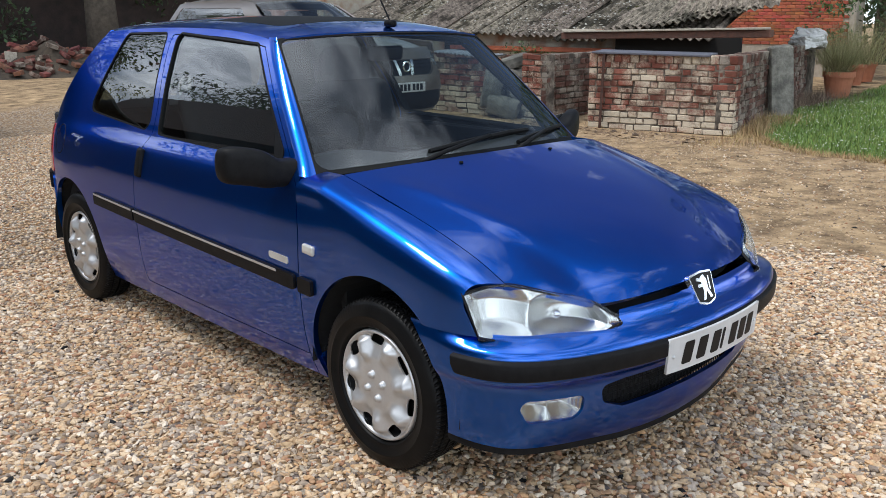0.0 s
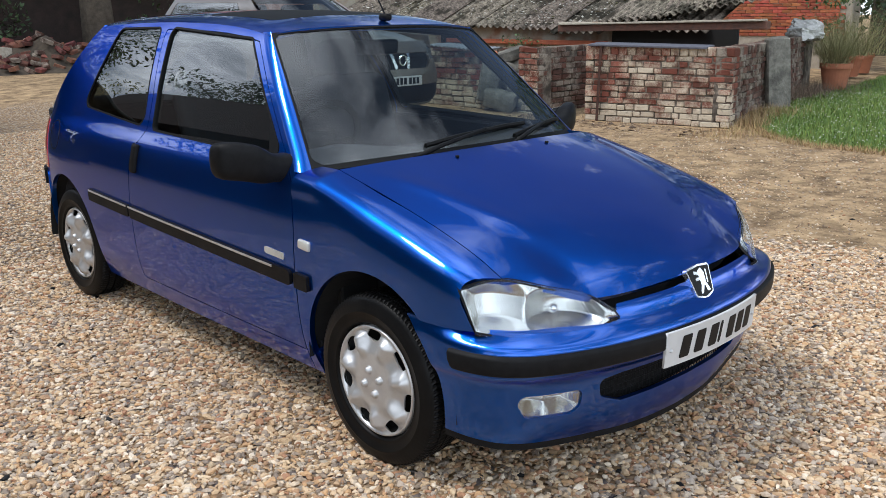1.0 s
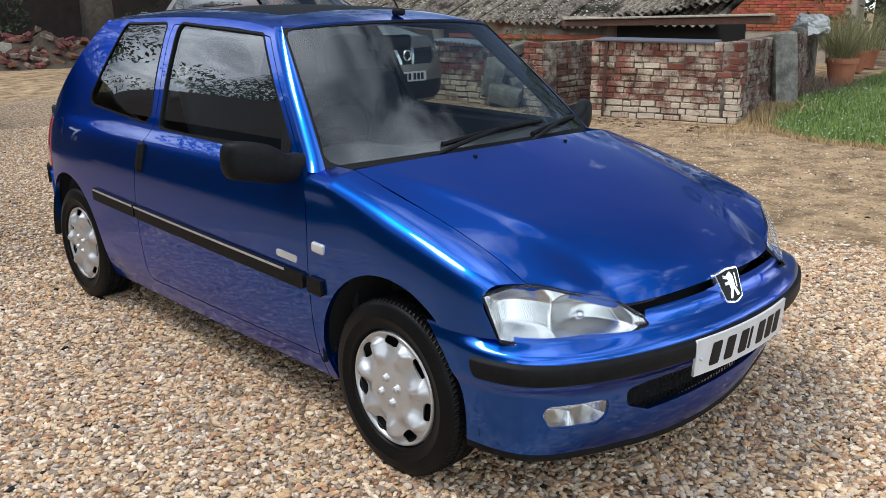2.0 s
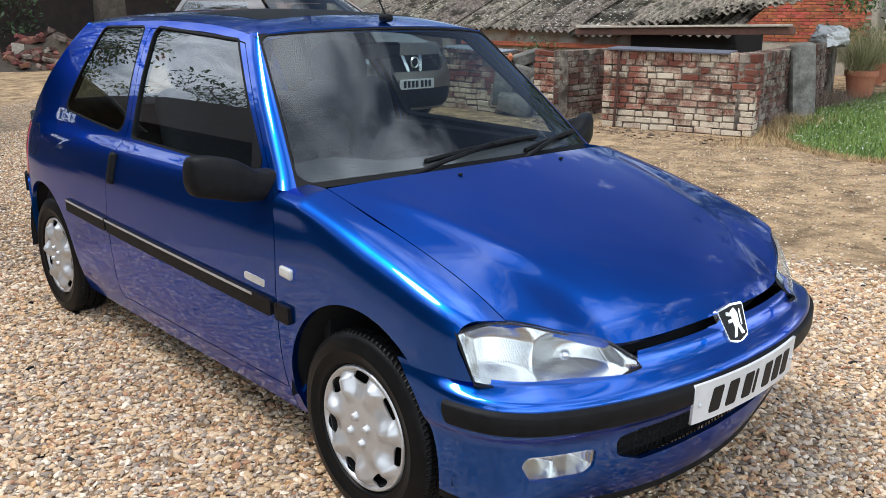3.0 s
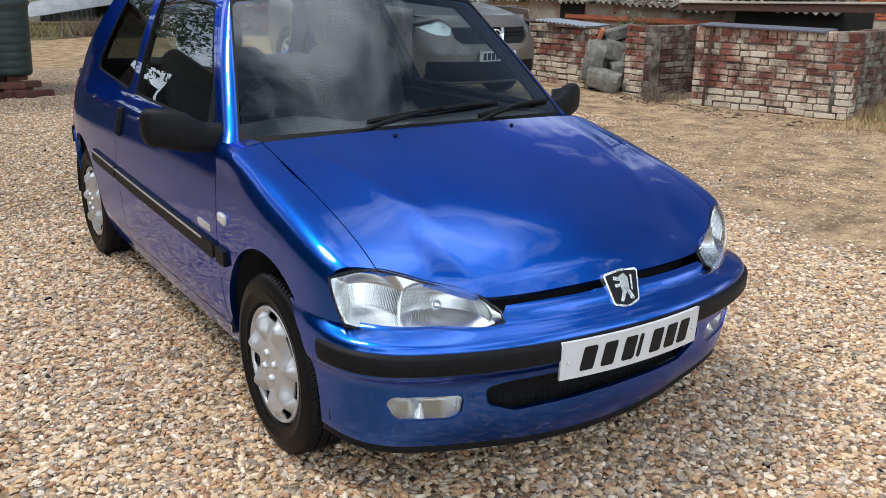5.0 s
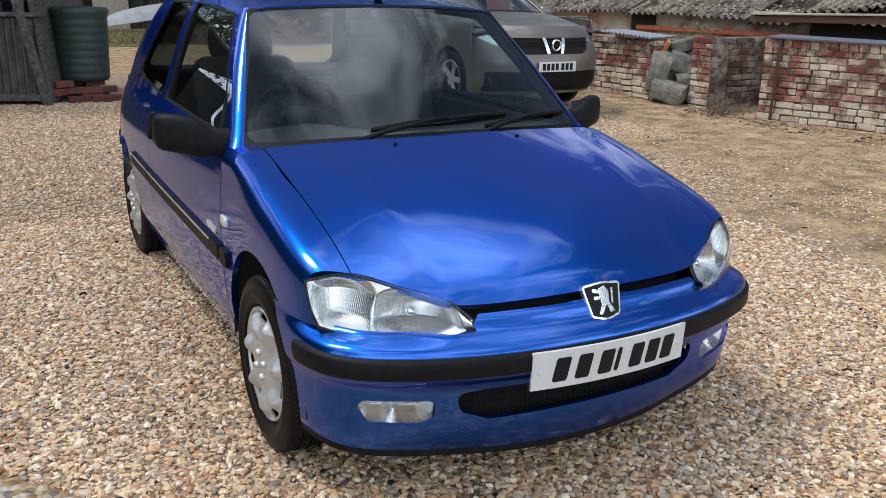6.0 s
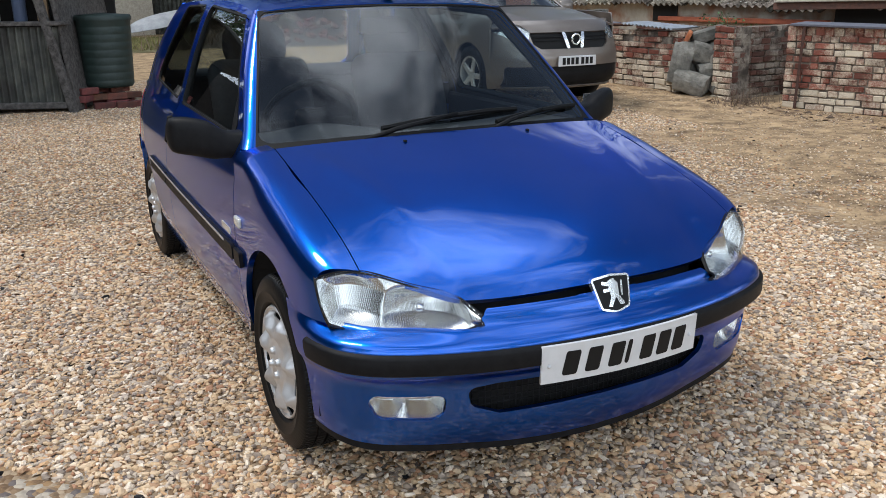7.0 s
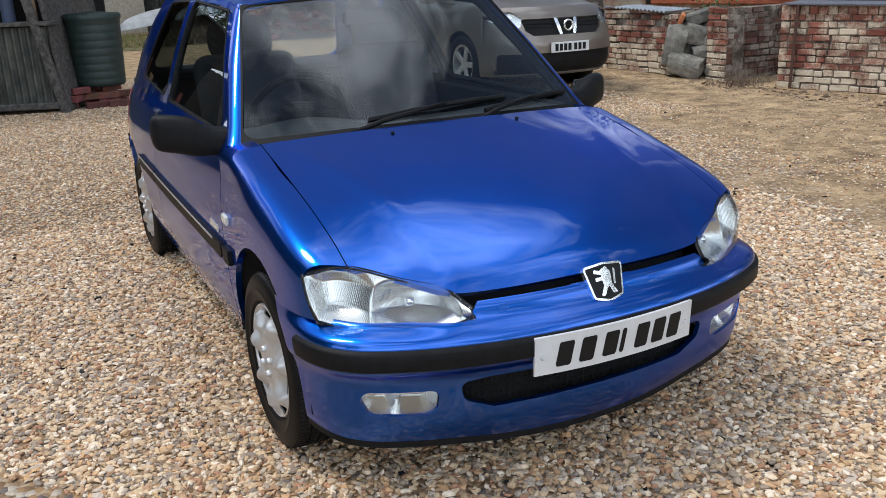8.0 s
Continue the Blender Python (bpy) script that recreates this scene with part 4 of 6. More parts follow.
# heap of old bricks and earth at the yard's far side
EARTH = material("dark_earth", (0.035, 0.026, 0.018), 0.95, 0, (0.07, 0.052, 0.034), 6, bump=0.8, bump_scale=12)
heap_fn = lambda x, y: (x, y, 0.75 * np.exp(-((x - 6.6) / 2.9) ** 4 - ((y - 21.2) / 1.2) ** 2) * (1 + 0.22 * np.sin(3.1 * x + y) + 0.12 * np.sin(7.3 * x - 2 * y)) - 0.04)
tagged(finish("earth_mound", Skin(heap_fn, lin(1.0, 10.5, 60), lin(18.9, 23.5, 24)).mesh(0), EARTH), "dark earth mound with broken bricks", "mound")
random.seed(8)
for k in range(150):
    x, y = random.uniform(4.6, 9.4), random.uniform(19.9, 21.6)
    z = float(heap_fn(np.array(x), np.array(y))[2])
    ob = lay(None, random.choice(STRETCHERS), LOOSEBRICK if k % 3 else DARKBRICK, pose(x, y, z - 0.01, random.uniform(-30, 30), random.uniform(-30, 30), random.uniform(0, 360)) @ Matrix.Diagonal((1.2, 1.6, 1.5, 1)))
    ob.name = "loose_brick"
    tagged(ob, "broken red brick tipped on the earth heap", "brick", "bricks on the heap")
tagged(finish("fence_frame", tube([(8.3, 20.6, 0.0), (8.3, 20.6, 1.35), (9.6, 20.7, 1.25), (9.6, 20.7, 0)], 0.025, 6), TIN), "thin metal fence frame by the tree", "fence frame")

# ---- lawn with clover, dry grass and pots beside the return wall ----
GRASS = material("lawn_grass", (0.11, 0.175, 0.032), 0.7, 0, (0.17, 0.24, 0.05), 2, vary=0.45, island=True)
STRAW = material("dry_straw", (0.42, 0.30, 0.15), 0.85, 0, (0.33, 0.22, 0.10), 3, vary=0.4, island=True)
TWIG = material("dead_stems", (0.16, 0.115, 0.08), 0.9, vary=0.4, island=True)


def blades(name, spots, height, width, mat, label, category, seed=1, lean=0.5, z=0.0):
    rng = np.random.default_rng(seed)
    k = len(spots)
    a, h = rng.uniform(0, 2 * np.pi, k), height * rng.uniform(0.5, 1.3, k)
    d = np.stack([np.cos(a), np.sin(a)], 1)
    s = np.stack([-np.sin(a), np.cos(a)], 1) * width
    zz = np.full((k, 1), z) if np.isscalar(z) else z
    base, tip = spots, spots + d * (h * lean * rng.uniform(0.2, 1.4, k))[:, None]
    V = np.stack([np.hstack([base - s, zz]), np.hstack([base + s, zz]), np.hstack([tip, zz + h[:, None]])], 1).reshape(-1, 3)
    me = bpy.data.meshes.new(name)
    me.from_pydata(V.tolist(), [], np.arange(3 * k).reshape(-1, 3).tolist())
    return tagged(place(name, me, mat), label, category, kind="stuff")


def on_lawn(x, y):
    """The lawn lies beyond a wavering edge and before the return wall."""
    edge = 6.93 + 0.07 * np.sin(2.7 * y) + 0.04 * np.sin(9 * y) - 0.12 * (2.33 - np.minimum(y, 2.33)) + 0.9 * np.maximum(0, y - 2.33)
    return (x > edge) & (y < np.minimum(3.08 + 0.38 * (x - 7.65), 3.66 + 0.17 * (x - 9.2)) + 0.05 * np.sin(4.3 * x))


lawn_bed = Skin(lambda x, y: (x, y, 0.004 + 0.058 * smoothstep(6.9, 9.5, x) + 0 * y), lin(5.8, 18, 160), lin(-6, 6.2, 150)).keep(lambda x, y: np.where(on_lawn(x, y), -0.01, 0.01))
tagged(finish("lawn", lawn_bed.mesh(0), material("lawn_turf", (0.06, 0.115, 0.02), 0.9, 0, (0.10, 0.15, 0.035), 9, bump=0.8, bump_scale=40)), "green lawn with white clover at the yard's edge", "lawn", kind="structure")
lawn_spots = np.concatenate([scatter(5.8, 12, -2.5, 4.3, 1700, on_lawn, 21), scatter(12, 18, -2.5, 5.4, 500, on_lawn, 22)])
blades("lawn_grass", lawn_spots, 0.048, 0.0065, GRASS, "short green lawn grass", "grass", 2, 0.6, 0.012 + 0.05 * smoothstep(7.4, 9.5, lawn_spots[:, :1]))
fray = scatter(6.2, 8.2, -2.5, 3.3, 2600, lambda x, y: on_lawn(x + 0.22, y) & ~on_lawn(x - 0.05, y), 24)
blades("frayed_grass", fray, 0.05, 0.004, STRAW, "dry straw-coloured grass fraying the lawn's edge", "grass", 8, 1.2, 0.004)
clover = scatter(6.2, 12.5, -2.5, 4.0, 90, on_lawn, 23)
pebbles("clover_flowers", np.hstack([clover, 0.05 + 0.05 * smoothstep(7.4, 9.5, clover[:, :1])]), 0.0048, "white clover flowers in the lawn", stone_material("clover_white", [(0.75, 0.74, 0.68), (0.62, 0.62, 0.54)]), (0.7, 1.0), category="flowers")
def tuft(k, x, y, r, count, h, mat, label, z=0.0):
    rng = np.random.default_rng(k)
    sp = np.stack([x + rng.normal(0, r, count), y + rng.normal(0, r * 0.6, count)], 1)
    return blades("dry_grass", sp, h, 0.0035, mat, label, "grass", k, 0.9 if h < 0.5 else 1.0, z)
tuft(61, 7.75, 3.16, 0.16, 700, 0.13, STRAW, "dry straw-coloured grass at the wall's corner")
tuft(62, 8.7, 3.52, 0.34, 1500, 0.16, STRAW, "dry straw-coloured grass below the slab")
tuft(63, 11.2, 4.20, 0.5, 900, 0.26, TWIG, "dead brown stems along the wall")
tuft(64, 12.6, 4.55, 0.6, 900, 0.24, TWIG, "dead brown stems along the wall")
tuft(65, 7.0, 3.0, 0.35, 500, 0.07, STRAW, "thin dry grass on the trodden earth")
tuft(66, 6.75, 5.45, 0.18, 260, 0.22, TWIG, "dead weeds beside the gate pier")
litter = np.concatenate([scatter(8.2, 14.5, 3.0, 5.4, 420, lambda x, y: np.abs(y - 3.27 - (x - 7.42) * 0.298 + 0.30) < 0.28, 71), scatter(6.4, 7.3, 3.3, 6.1, 160, lambda x, y: (x < 6.95 + 0.2 * (5.1 - y)), 72)])
pebbles("leaf_litter", litter, 0.022, "fallen brown leaves and bits lying along the wall foot", stone_material("fallen_leaves", [(0.16, 0.10, 0.06), (0.24, 0.16, 0.10), (0.09, 0.06, 0.04), (0.30, 0.22, 0.14)], 0.9), (0.12, 0.3), smooth=False, category="leaves")
HAY = material("olive_dry_grass", (0.30, 0.26, 0.13), 0.85, 0, (0.20, 0.19, 0.08), 3, vary=0.4, island=True)
tuft(67, 13.15, 4.46, 0.14, 800, 0.62, HAY, "tall olive dry grass growing in the flower pot", 0.45)
tuft(68, 14.9, 5.00, 0.40, 1100, 0.74, HAY, "tall olive dry grass behind the flower pots", 0.55)

CLAY = material("terracotta", (0.40, 0.15, 0.075), 0.85, 0, (0.33, 0.12, 0.065), 8, bump=0.2, bump_scale=60)
SOIL = material("potting_soil", (0.04, 0.03, 0.022), 0.95)
def pot(x, y, r, h):
    p = thing("flower_pot", "weathered terracotta flower pot on the grass by the wall", "flower pot", "flower pots", at=pose(x, y, 0.06))
    part("pot", lathe([(r * 0.72, 0), (r * 0.95, h * 0.80), (r * 1.04, h * 0.80), (r * 1.04, h), (r * 0.94, h), (r * 0.90, h * 0.8)], 28, "z"), CLAY, p, smooth=False)
    part("soil", lathe([(0.0, h * 0.86), (r * 0.93, h * 0.86)], 20, "z"), SOIL, p)
pot(13.1, 4.42, 0.255, 0.44)
pot(16.3, 5.50, 0.27, 0.45)
pot(17.5, 5.72, 0.25, 0.42)
SACK = material("white_plastic_sack", (0.62, 0.61, 0.58), 0.6, 0, (0.5, 0.49, 0.46), 6, bump=0.5, bump_scale=14)
rock("plastic_sack", 0.62, 0.5, 0.30, SACK, pose(13.2, 5.02, 1.04, 5, 8, 20), "crumpled white plastic sacks on the wall", "sack", 7, 0.28, 12)
rock("plastic_sack", 0.46, 0.40, 0.22, SACK, pose(12.7, 4.86, 1.00, -8, 6, 60), "crumpled white plastic sack on the wall", "sack", 7, 0.28, 15)

# ---- open shed of corrugated iron, water butt and stacked bricks ----
OLDTIN = material("old_corrugated_iron", (0.105, 0.108, 0.088), 0.6, 0.2, (0.035, 0.037, 0.034), 5, bump=0.3, bump_scale=40, stain=(0.035, 0.033, 0.028), stain_scale=2.2)
OLDWOOD = material("grey_old_wood", (0.12, 0.11, 0.10), 0.9, 0, (0.035, 0.031, 0.028), 20, bump=0.6, bump_scale=50)
open_shed = thing("open_shed", "open-fronted shed clad in old corrugated iron", "shed", at=pose(-0.58, 9.22, 0, 0, 0, 158))
part("cladding", sheet(3.6, 0.92, 0.085, 0.021, 0.003, 8), OLDTIN, open_shed, at=pose(0.06, 0.0, 0.10, 90, 0, 0))
part("post", box(0.10, 0.10, 2.7, 0.02, 2, (0.24, 0.02, 1.3), (0, 11, 0)), OLDWOOD, open_shed, "split grey corner post")
part("ledge", box(3.7, 0.34, 0.05, 0.01, 2, (1.85, -0.10, 1.06)), OLDWOOD, open_shed)
part("base_board", box(3.6, 0.05, 0.08, 0.01, 1, (1.85, 0.03, 0.09)), OLDWOOD, open_shed)
# The shed's inside shade is put into this back wall's near-black colour
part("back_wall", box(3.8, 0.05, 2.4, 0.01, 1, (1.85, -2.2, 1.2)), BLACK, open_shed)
part("end_wall", box(0.05, 2.2, 2.4, 0.01, 1, (0.10, -1.15, 1.2), (0, 6, 0)), OLDWOOD, open_shed)
part("roof", box(4.2, 2.9, 0.06, 0.01, 1, (1.8, -1.0, 2.5), (6, 0, 0)), OLDTIN, open_shed)
random.seed(5)
BOXES = [material("shelf_box_%s" % n, c, 0.7) for n, c in (("tan", (0.20, 0.13, 0.07)), ("blue", (0.05, 0.07, 0.12)), ("white", (0.42, 0.40, 0.37)), ("red", (0.20, 0.06, 0.05)))]
shed_m = open_shed.matrix_world
for k in range(11):
    w, h = random.uniform(0.06, 0.16), random.uniform(0.12, 0.32)
    tagged(finish("storage_tin" if k % 2 else "storage_box", lathe([(0, 0), (w / 2, 0), (w / 2, h), (w / 2 - 0.01, h + 0.01), (0, h + 0.01)], 18, "z") if k % 2 else box(w, 0.14, h, 0.008, 2, (0, 0, h / 2)), BOXES[k % 4], at=pose(-0.58, 9.22, 0, 0, 0, 158) @ pose(0.25 + 0.27 * k, -0.12, 1.085, 0, 0, random.uniform(-20, 20))), "old %s standing on the shed ledge" % ("paint tin" if k % 2 else "storage box"), "tin" if k % 2 else "box", "clutter on the shed ledge")
BUTT = material("dark_green_plastic", (0.012, 0.025, 0.021), 0.55, 0, (0.018, 0.033, 0.028), 6, bump=0.1, bump_scale=30)
butt = thing("water_butt", "dark green plastic water butt standing on bricks", "water butt", at=pose(-0.06, 9.80, 0.24))
prof = [(0.0, 0.0), (0.285, 0.0), (0.305, 0.03)]
for k in range(8):
    z = 0.08 + k * 0.095
    prof += [(0.308 + 0.003 * k, z), (0.304 + 0.003 * k, z + 0.012), (0.308 + 0.003 * k, z + 0.024)]
prof += [(0.338, 0.86)]
part("barrel", lathe(prof, 44, "z"), BUTT, butt, smooth=True)
part("lid", lathe([(0.346, 0.83), (0.350, 0.87), (0.335, 0.90), (0.0, 0.925)], 44, "z"), BUTT, butt, "dark green lid", smooth=True)
for x, y, z, a in ((-0.20, 9.34, 0, 5), (0.06, 9.33, 0, -3), (0.28, 9.40, 0, 8), (-0.28, 9.52, 0, 90), (-0.02, 9.52, 0, 4), (0.24, 9.60, 0, 70), (-0.22, 9.55, 0.09, 15), (-0.02, 9.60, 0.09, -6), (0.18, 9.62, 0.09, 10), (-0.30, 9.36, 0.09, 60), (-0.32, 9.42, 0.18, 30), (-0.2, 9.85, 0, 0), (0.1, 9.85, 0, 0), (-0.2, 9.85, 0.09, 90), (0.1, 9.9, 0.09, 90), (-0.2, 9.8, 0.17, 10), (0.05, 9.75, 0.17, 10), (-0.05, 10.0, 0.17, 0)):
    ob = lay(None, random.choice(STRETCHERS), LOOSEBRICK, pose(x - 0.12, y - 0.05, z, 0, 0, a) @ Matrix.Diagonal((1.15, 1.1, 1.25, 1)))
    ob.name = "stacked_brick"
    tagged(ob, "red brick stacked under the water butt", "brick", "bricks under the water butt")

# far end of the yard behind the butt: corrugated barn, upturned boat hull and boards
barn = thing("far_barn", "weathered corrugated barn at the yard's far end", "barn")
part("wall", sheet(12, 3.4, 0.15, 0.03, 0.006, 4), OLDTIN, barn, at=pose(-3.5, 30.0, 0, 90, 0, 0))
part("pale_panel", sheet(1.2, 2.4, 0.15, 0.03, 0.006, 4), GREYWOOD, barn, "pale ribbed panel", at=pose(0.9, 29.85, 0.2, 90, 0, 0))
hull = lambda u, v: (u, v * 0.75 * np.sqrt(np.clip(1 - (u / 2.3) ** 4, 0, 1)), 0.50 + 0.42 * (1 - v * v) * np.sqrt(np.clip(1 - (u / 2.3) ** 4, 0, 1)) - 0.1)
tagged(finish("upturned_boat", Skin(hull, lin(-2.29, 2.29, 40), lin(-1, 1, 16)).mesh(0.02), material("dull_grey_hull", (0.36, 0.37, 0.38), 0.6, 0, (0.26, 0.27, 0.28), 4, bump=0.2, bump_scale=20), at=pose(4.9, 27.4, 0.22, 0, -9, 0)), "pale grey upturned dinghy hull", "boat")
tagged(finish("trestle", box(1.6, 0.5, 0.62, 0.02, 1, (5.9, 27.4, 0.31)), BLACK), "dark trestle under the upturned dinghy", "trestle")
tagged(finish("pale_board", box(1.7, 0.05, 1.7, 0.01, 1, (2.95, 29.6, 0.83), (-5, 0, 0)), GREYWOOD), "pale board leaning behind the dinghy", "board")
verge_bed = Skin(lambda x, y: (x, y, lie(x, y) + 0.012), lin(-1.5, 5.5, 50), lin(20.6, 27.8, 40)).keep(lambda x, y: 20.9 + 0.25 * np.sin(1.7 * x) - y)
tagged(finish("grass_verge", verge_bed.mesh(0), material("verge_turf", (0.10, 0.095, 0.03), 0.95, 0, (0.17, 0.14, 0.07), 5, bump=0.8, bump_scale=30)), "rough olive grass verge beyond the earth track", "verge", kind="structure")
verge = scatter(-1.5, 5.5, 20.9, 27.6, 260, None, 33)
blades("verge_grass", verge, 0.13, 0.010, material("verge_blades", (0.13, 0.14, 0.035), 0.85, 0, (0.22, 0.18, 0.07), 3, vary=0.4, island=True), "rough olive grass on the verge", "grass", 5, 0.8, 0.05)
brush = np.random.default_rng(41)
sp = np.stack([brush.normal(4.1, 0.75, 900), brush.normal(20.9, 0.3, 900)], 1)
blades("brushwood", sp, 0.42, 0.012, TWIG, "heap of dead brushwood at the track's edge", "brushwood", 6, 1.2, 0.08)
tagged(finish("broken_board", box(0.30, 0.04, 0.62, 0.01, 1, (4.9, 20.8, 0.38), (-12, 8, 10)), GREYWOOD), "pale broken board stuck in the brushwood", "board")


# ---- the blue car: forward is -y, the front axle over the origin ----
CAR = thing("hatchback_car", "small blue metallic three-door hatchback parked on gravel", "car")
AXLES, WHEEL_R, ARCH_R = (0.0, 2.385), 0.275, 0.342

side_x = soft([0.18, 0.24, 0.32, 0.45, 0.60, 0.70, 0.80, 0.86, 0.895, 0.92, 1.0, 1.1, 1.2, 1.28, 1.34, 1.40], [0.70, 0.725, 0.748, 0.762, 0.767, 0.762, 0.744, 0.722, 0.700, 0.691, 0.660, 0.620, 0.573, 0.532, 0.492, 0.44], 0.018)
side_w = curve([0.3, 1.2, 1.8, 2.3, 2.55, 2.70, 2.80, 2.84], [1.0, 1.004, 1.0, 0.985, 0.960, 0.925, 0.875, 0.845])
roof_z = soft([0.70, 0.80, 0.95, 1.2, 1.6, 2.1, 2.3, 2.6], [1.315, 1.337, 1.360, 1.380, 1.388, 1.378, 1.368, 1.345], 0.06)
tail_y = curve([0.2, 0.45, 0.62, 0.72, 0.85, 0.95, 1.05, 1.2, 1.30, 1.36], [2.75, 2.83, 2.835, 2.825, 2.775, 2.705, 2.615, 2.46, 2.34, 2.26])


def rail_z(y):
    return roof_z(y) - 0.050


def screen_edge(z):
    """How far back the windscreen's edge lies at a height."""
    return 0.385 + (np.asarray(z) - 0.868) * (0.825 - 0.385) / (1.297 - 0.868)


def side_fn(y, z):
    return side_x(z) * side_w(y), y, z


def gap_front(z):
    return 0.383 + 0.035 * smoothstep(0.66, 0.87, z)


def gap_rear(z):
    return 1.605 - 0.075 * smoothstep(0.80, 0.92, z) + 0.10 * smoothstep(0.92, 1.33, z)


def arch(k):
    return lambda y, z: ARCH_R - np.hypot(y - AXLES[k], z - WHEEL_R - 0.004)


door_glass = outline([(0.515, 0.893), (0.925, 1.286), (1.592, 1.322), (1.482, 0.908)], 0.03)
rear_glass = outline([(1.558, 0.914), (1.682, 1.320), (2.085, 1.314), (2.238, 0.958)], 0.045)
skin = Skin(side_fn, lin(0.36, 2.915, 150), np.concatenate([lin(0.18, 0.86, 40), lin(0.872, 1.345, 36)]))
skin = skin.keep(arch(0)).keep(arch(1)).keep(lambda y, z: y - tail_y(z)).keep(lambda y, z: z - rail_z(y)).keep(lambda y, z: screen_edge(z) + 0.042 - y)
DOOR_EDGE = lambda y, z: np.maximum.reduce([gap_front(z) - y, y - gap_rear(z), 0.262 - z, z - rail_z(y) + 0.028, screen_edge(z) + 0.075 - y])
door_skin = skin.keep(lambda y, z: DOOR_EDGE(y, z) + 0.002).keep(lambda y, z: -door_glass(y, z))
shell_skin = skin.keep(lambda y, z: 0.002 - DOOR_EDGE(y, z)).keep(lambda y, z: -rear_glass(y, z)).keep(lambda y, z: gap_front(z) + 0.002 - y)

# bonnet: from its leading edge back to the scuttle
lead_y = soft([-0.80, -0.64, -0.53, -0.39, -0.2, 0, 0.2, 0.39, 0.53, 0.64, 0.80], [-0.30, -0.420, -0.500, -0.572, -0.614, -0.628, -0.614, -0.572, -0.500, -0.420, -0.30], 0.03)
lead_z = soft([-0.80, -0.64, -0.53, -0.39, -0.2, 0, 0.2, 0.39, 0.53, 0.64, 0.80], [0.70, 0.668, 0.634, 0.590, 0.594, 0.598, 0.594, 0.590, 0.634, 0.668, 0.70], 0.005)
back_y = soft([-0.8, -0.66, -0.55, -0.3, 0, 0.3, 0.55, 0.66, 0.8], [0.34, 0.295, 0.265, 0.215, 0.195, 0.215, 0.265, 0.295, 0.34], 0.04)
back_z = soft([-0.8, -0.66, -0.55, -0.3, 0, 0.3, 0.55, 0.66, 0.8], [0.865, 0.879, 0.888, 0.901, 0.905, 0.901, 0.888, 0.879, 0.865], 0.04)
rise_mid = soft([0, 0.035, 0.10, 0.22, 0.40, 0.63, 0.88, 1.0], [0, 0.11, 0.235, 0.39, 0.56, 0.745, 0.92, 1.0], 0.012)
rise_side = curve([0, 0.1, 0.3, 0.6, 1.0], [0, 0.16, 0.40, 0.68, 1.0])


def bonnet_fn(x, v):
    a = np.abs(x)
    # a crowned sheet between the middle and the shut line; near its leading edge it bends down to the lamps
    mid = lead_z(0.0) + (back_z(0.0) - lead_z(0.0)) * rise_mid(v)
    rim = lead_z(0.64) + (back_z(0.64) - lead_z(0.64)) * rise_side(v)
    z = mid + (rim - mid) * (a / 0.64) ** 2.3
    dip = lead_z(a) - lead_z(0.0) - (lead_z(0.64) - lead_z(0.0)) * (a / 0.64) ** 2.3
    z = z + dip * (1 - smoothstep(0.0, 0.42, v))
    crease = 0.56 - 0.20 * (1 - v)
    z = z + 0.0035 * np.exp(-((a - crease) / 0.045) ** 2) * smoothstep(0.05, 0.3, v) * (1 - smoothstep(0.7, 0.98, v))
    return x, lead_y(a) + (back_y(a) - lead_y(a)) * v, z


def bonnet_z(x, y):
    a = np.abs(x)
    v = (y - lead_y(a)) / (back_y(a) - lead_y(a))
    return bonnet_fn(x, np.clip(v, 0, 1.0))[2]


# front wing: over the shoulder from the bonnet's shut line down to the bumper
plan_s = np.array([(0, -0.712), (0.15, -0.706), (0.30, -0.688), (0.45, -0.652), (0.58, -0.602), (0.68, -0.540), (0.737, -0.468), (0.766, -0.370), (0.776, -0.26), (0.778, -0.15), (0.778, -0.05)])
arc = np.concatenate([[0], np.cumsum(np.hypot(*np.diff(plan_s, axis=0).T))])
plan_x, plan_y = curve(arc, plan_s[:, 0]), curve(arc, plan_s[:, 1])
width_y = curve([-0.44, -0.40, -0.36, -0.27, -0.18, 0.0, 0.2, 0.45], [0.704, 0.729, 0.748, 0.766, 0.771, 0.7715, 0.770, 0.767])
down = curve([0, 0.18, 0.36, 0.52, 0.66, 0.80, 1.0], [0, 0.030, 0.085, 0.185, 0.345, 0.59, 1.0])
across = curve([0, 0.18, 0.36, 0.52, 0.66, 0.80, 1.0], [0, 0.36, 0.66, 0.85, 0.95, 0.99, 1.0])


def wing_fn(y, t):
    top, w = bonnet_z(0.640, y), width_y(y)
    low = 0.52 + 0.08 * smoothstep(-0.2, 0.35, y)
    a, b = np.clip(t, 0, 1), np.clip(t - 1, 0, 1)
    x = 0.640 + (w - 0.640) * across(a)
    z = top + (low - top) * down(a)
    z2 = low + (0.18 - low) * b
    x2 = w + (side_x(z2) - side_x(low)) * smoothstep(0.0, 0.3, b)
    zz = np.where(t <= 1, z, z2)
    k = smoothstep(-0.05, 0.36, y) * (1 - smoothstep(0.77, 0.86, zz))
    xx = np.where(t <= 1, x, x2)
    return xx + (side_x(zz) - xx) * k, y, zz


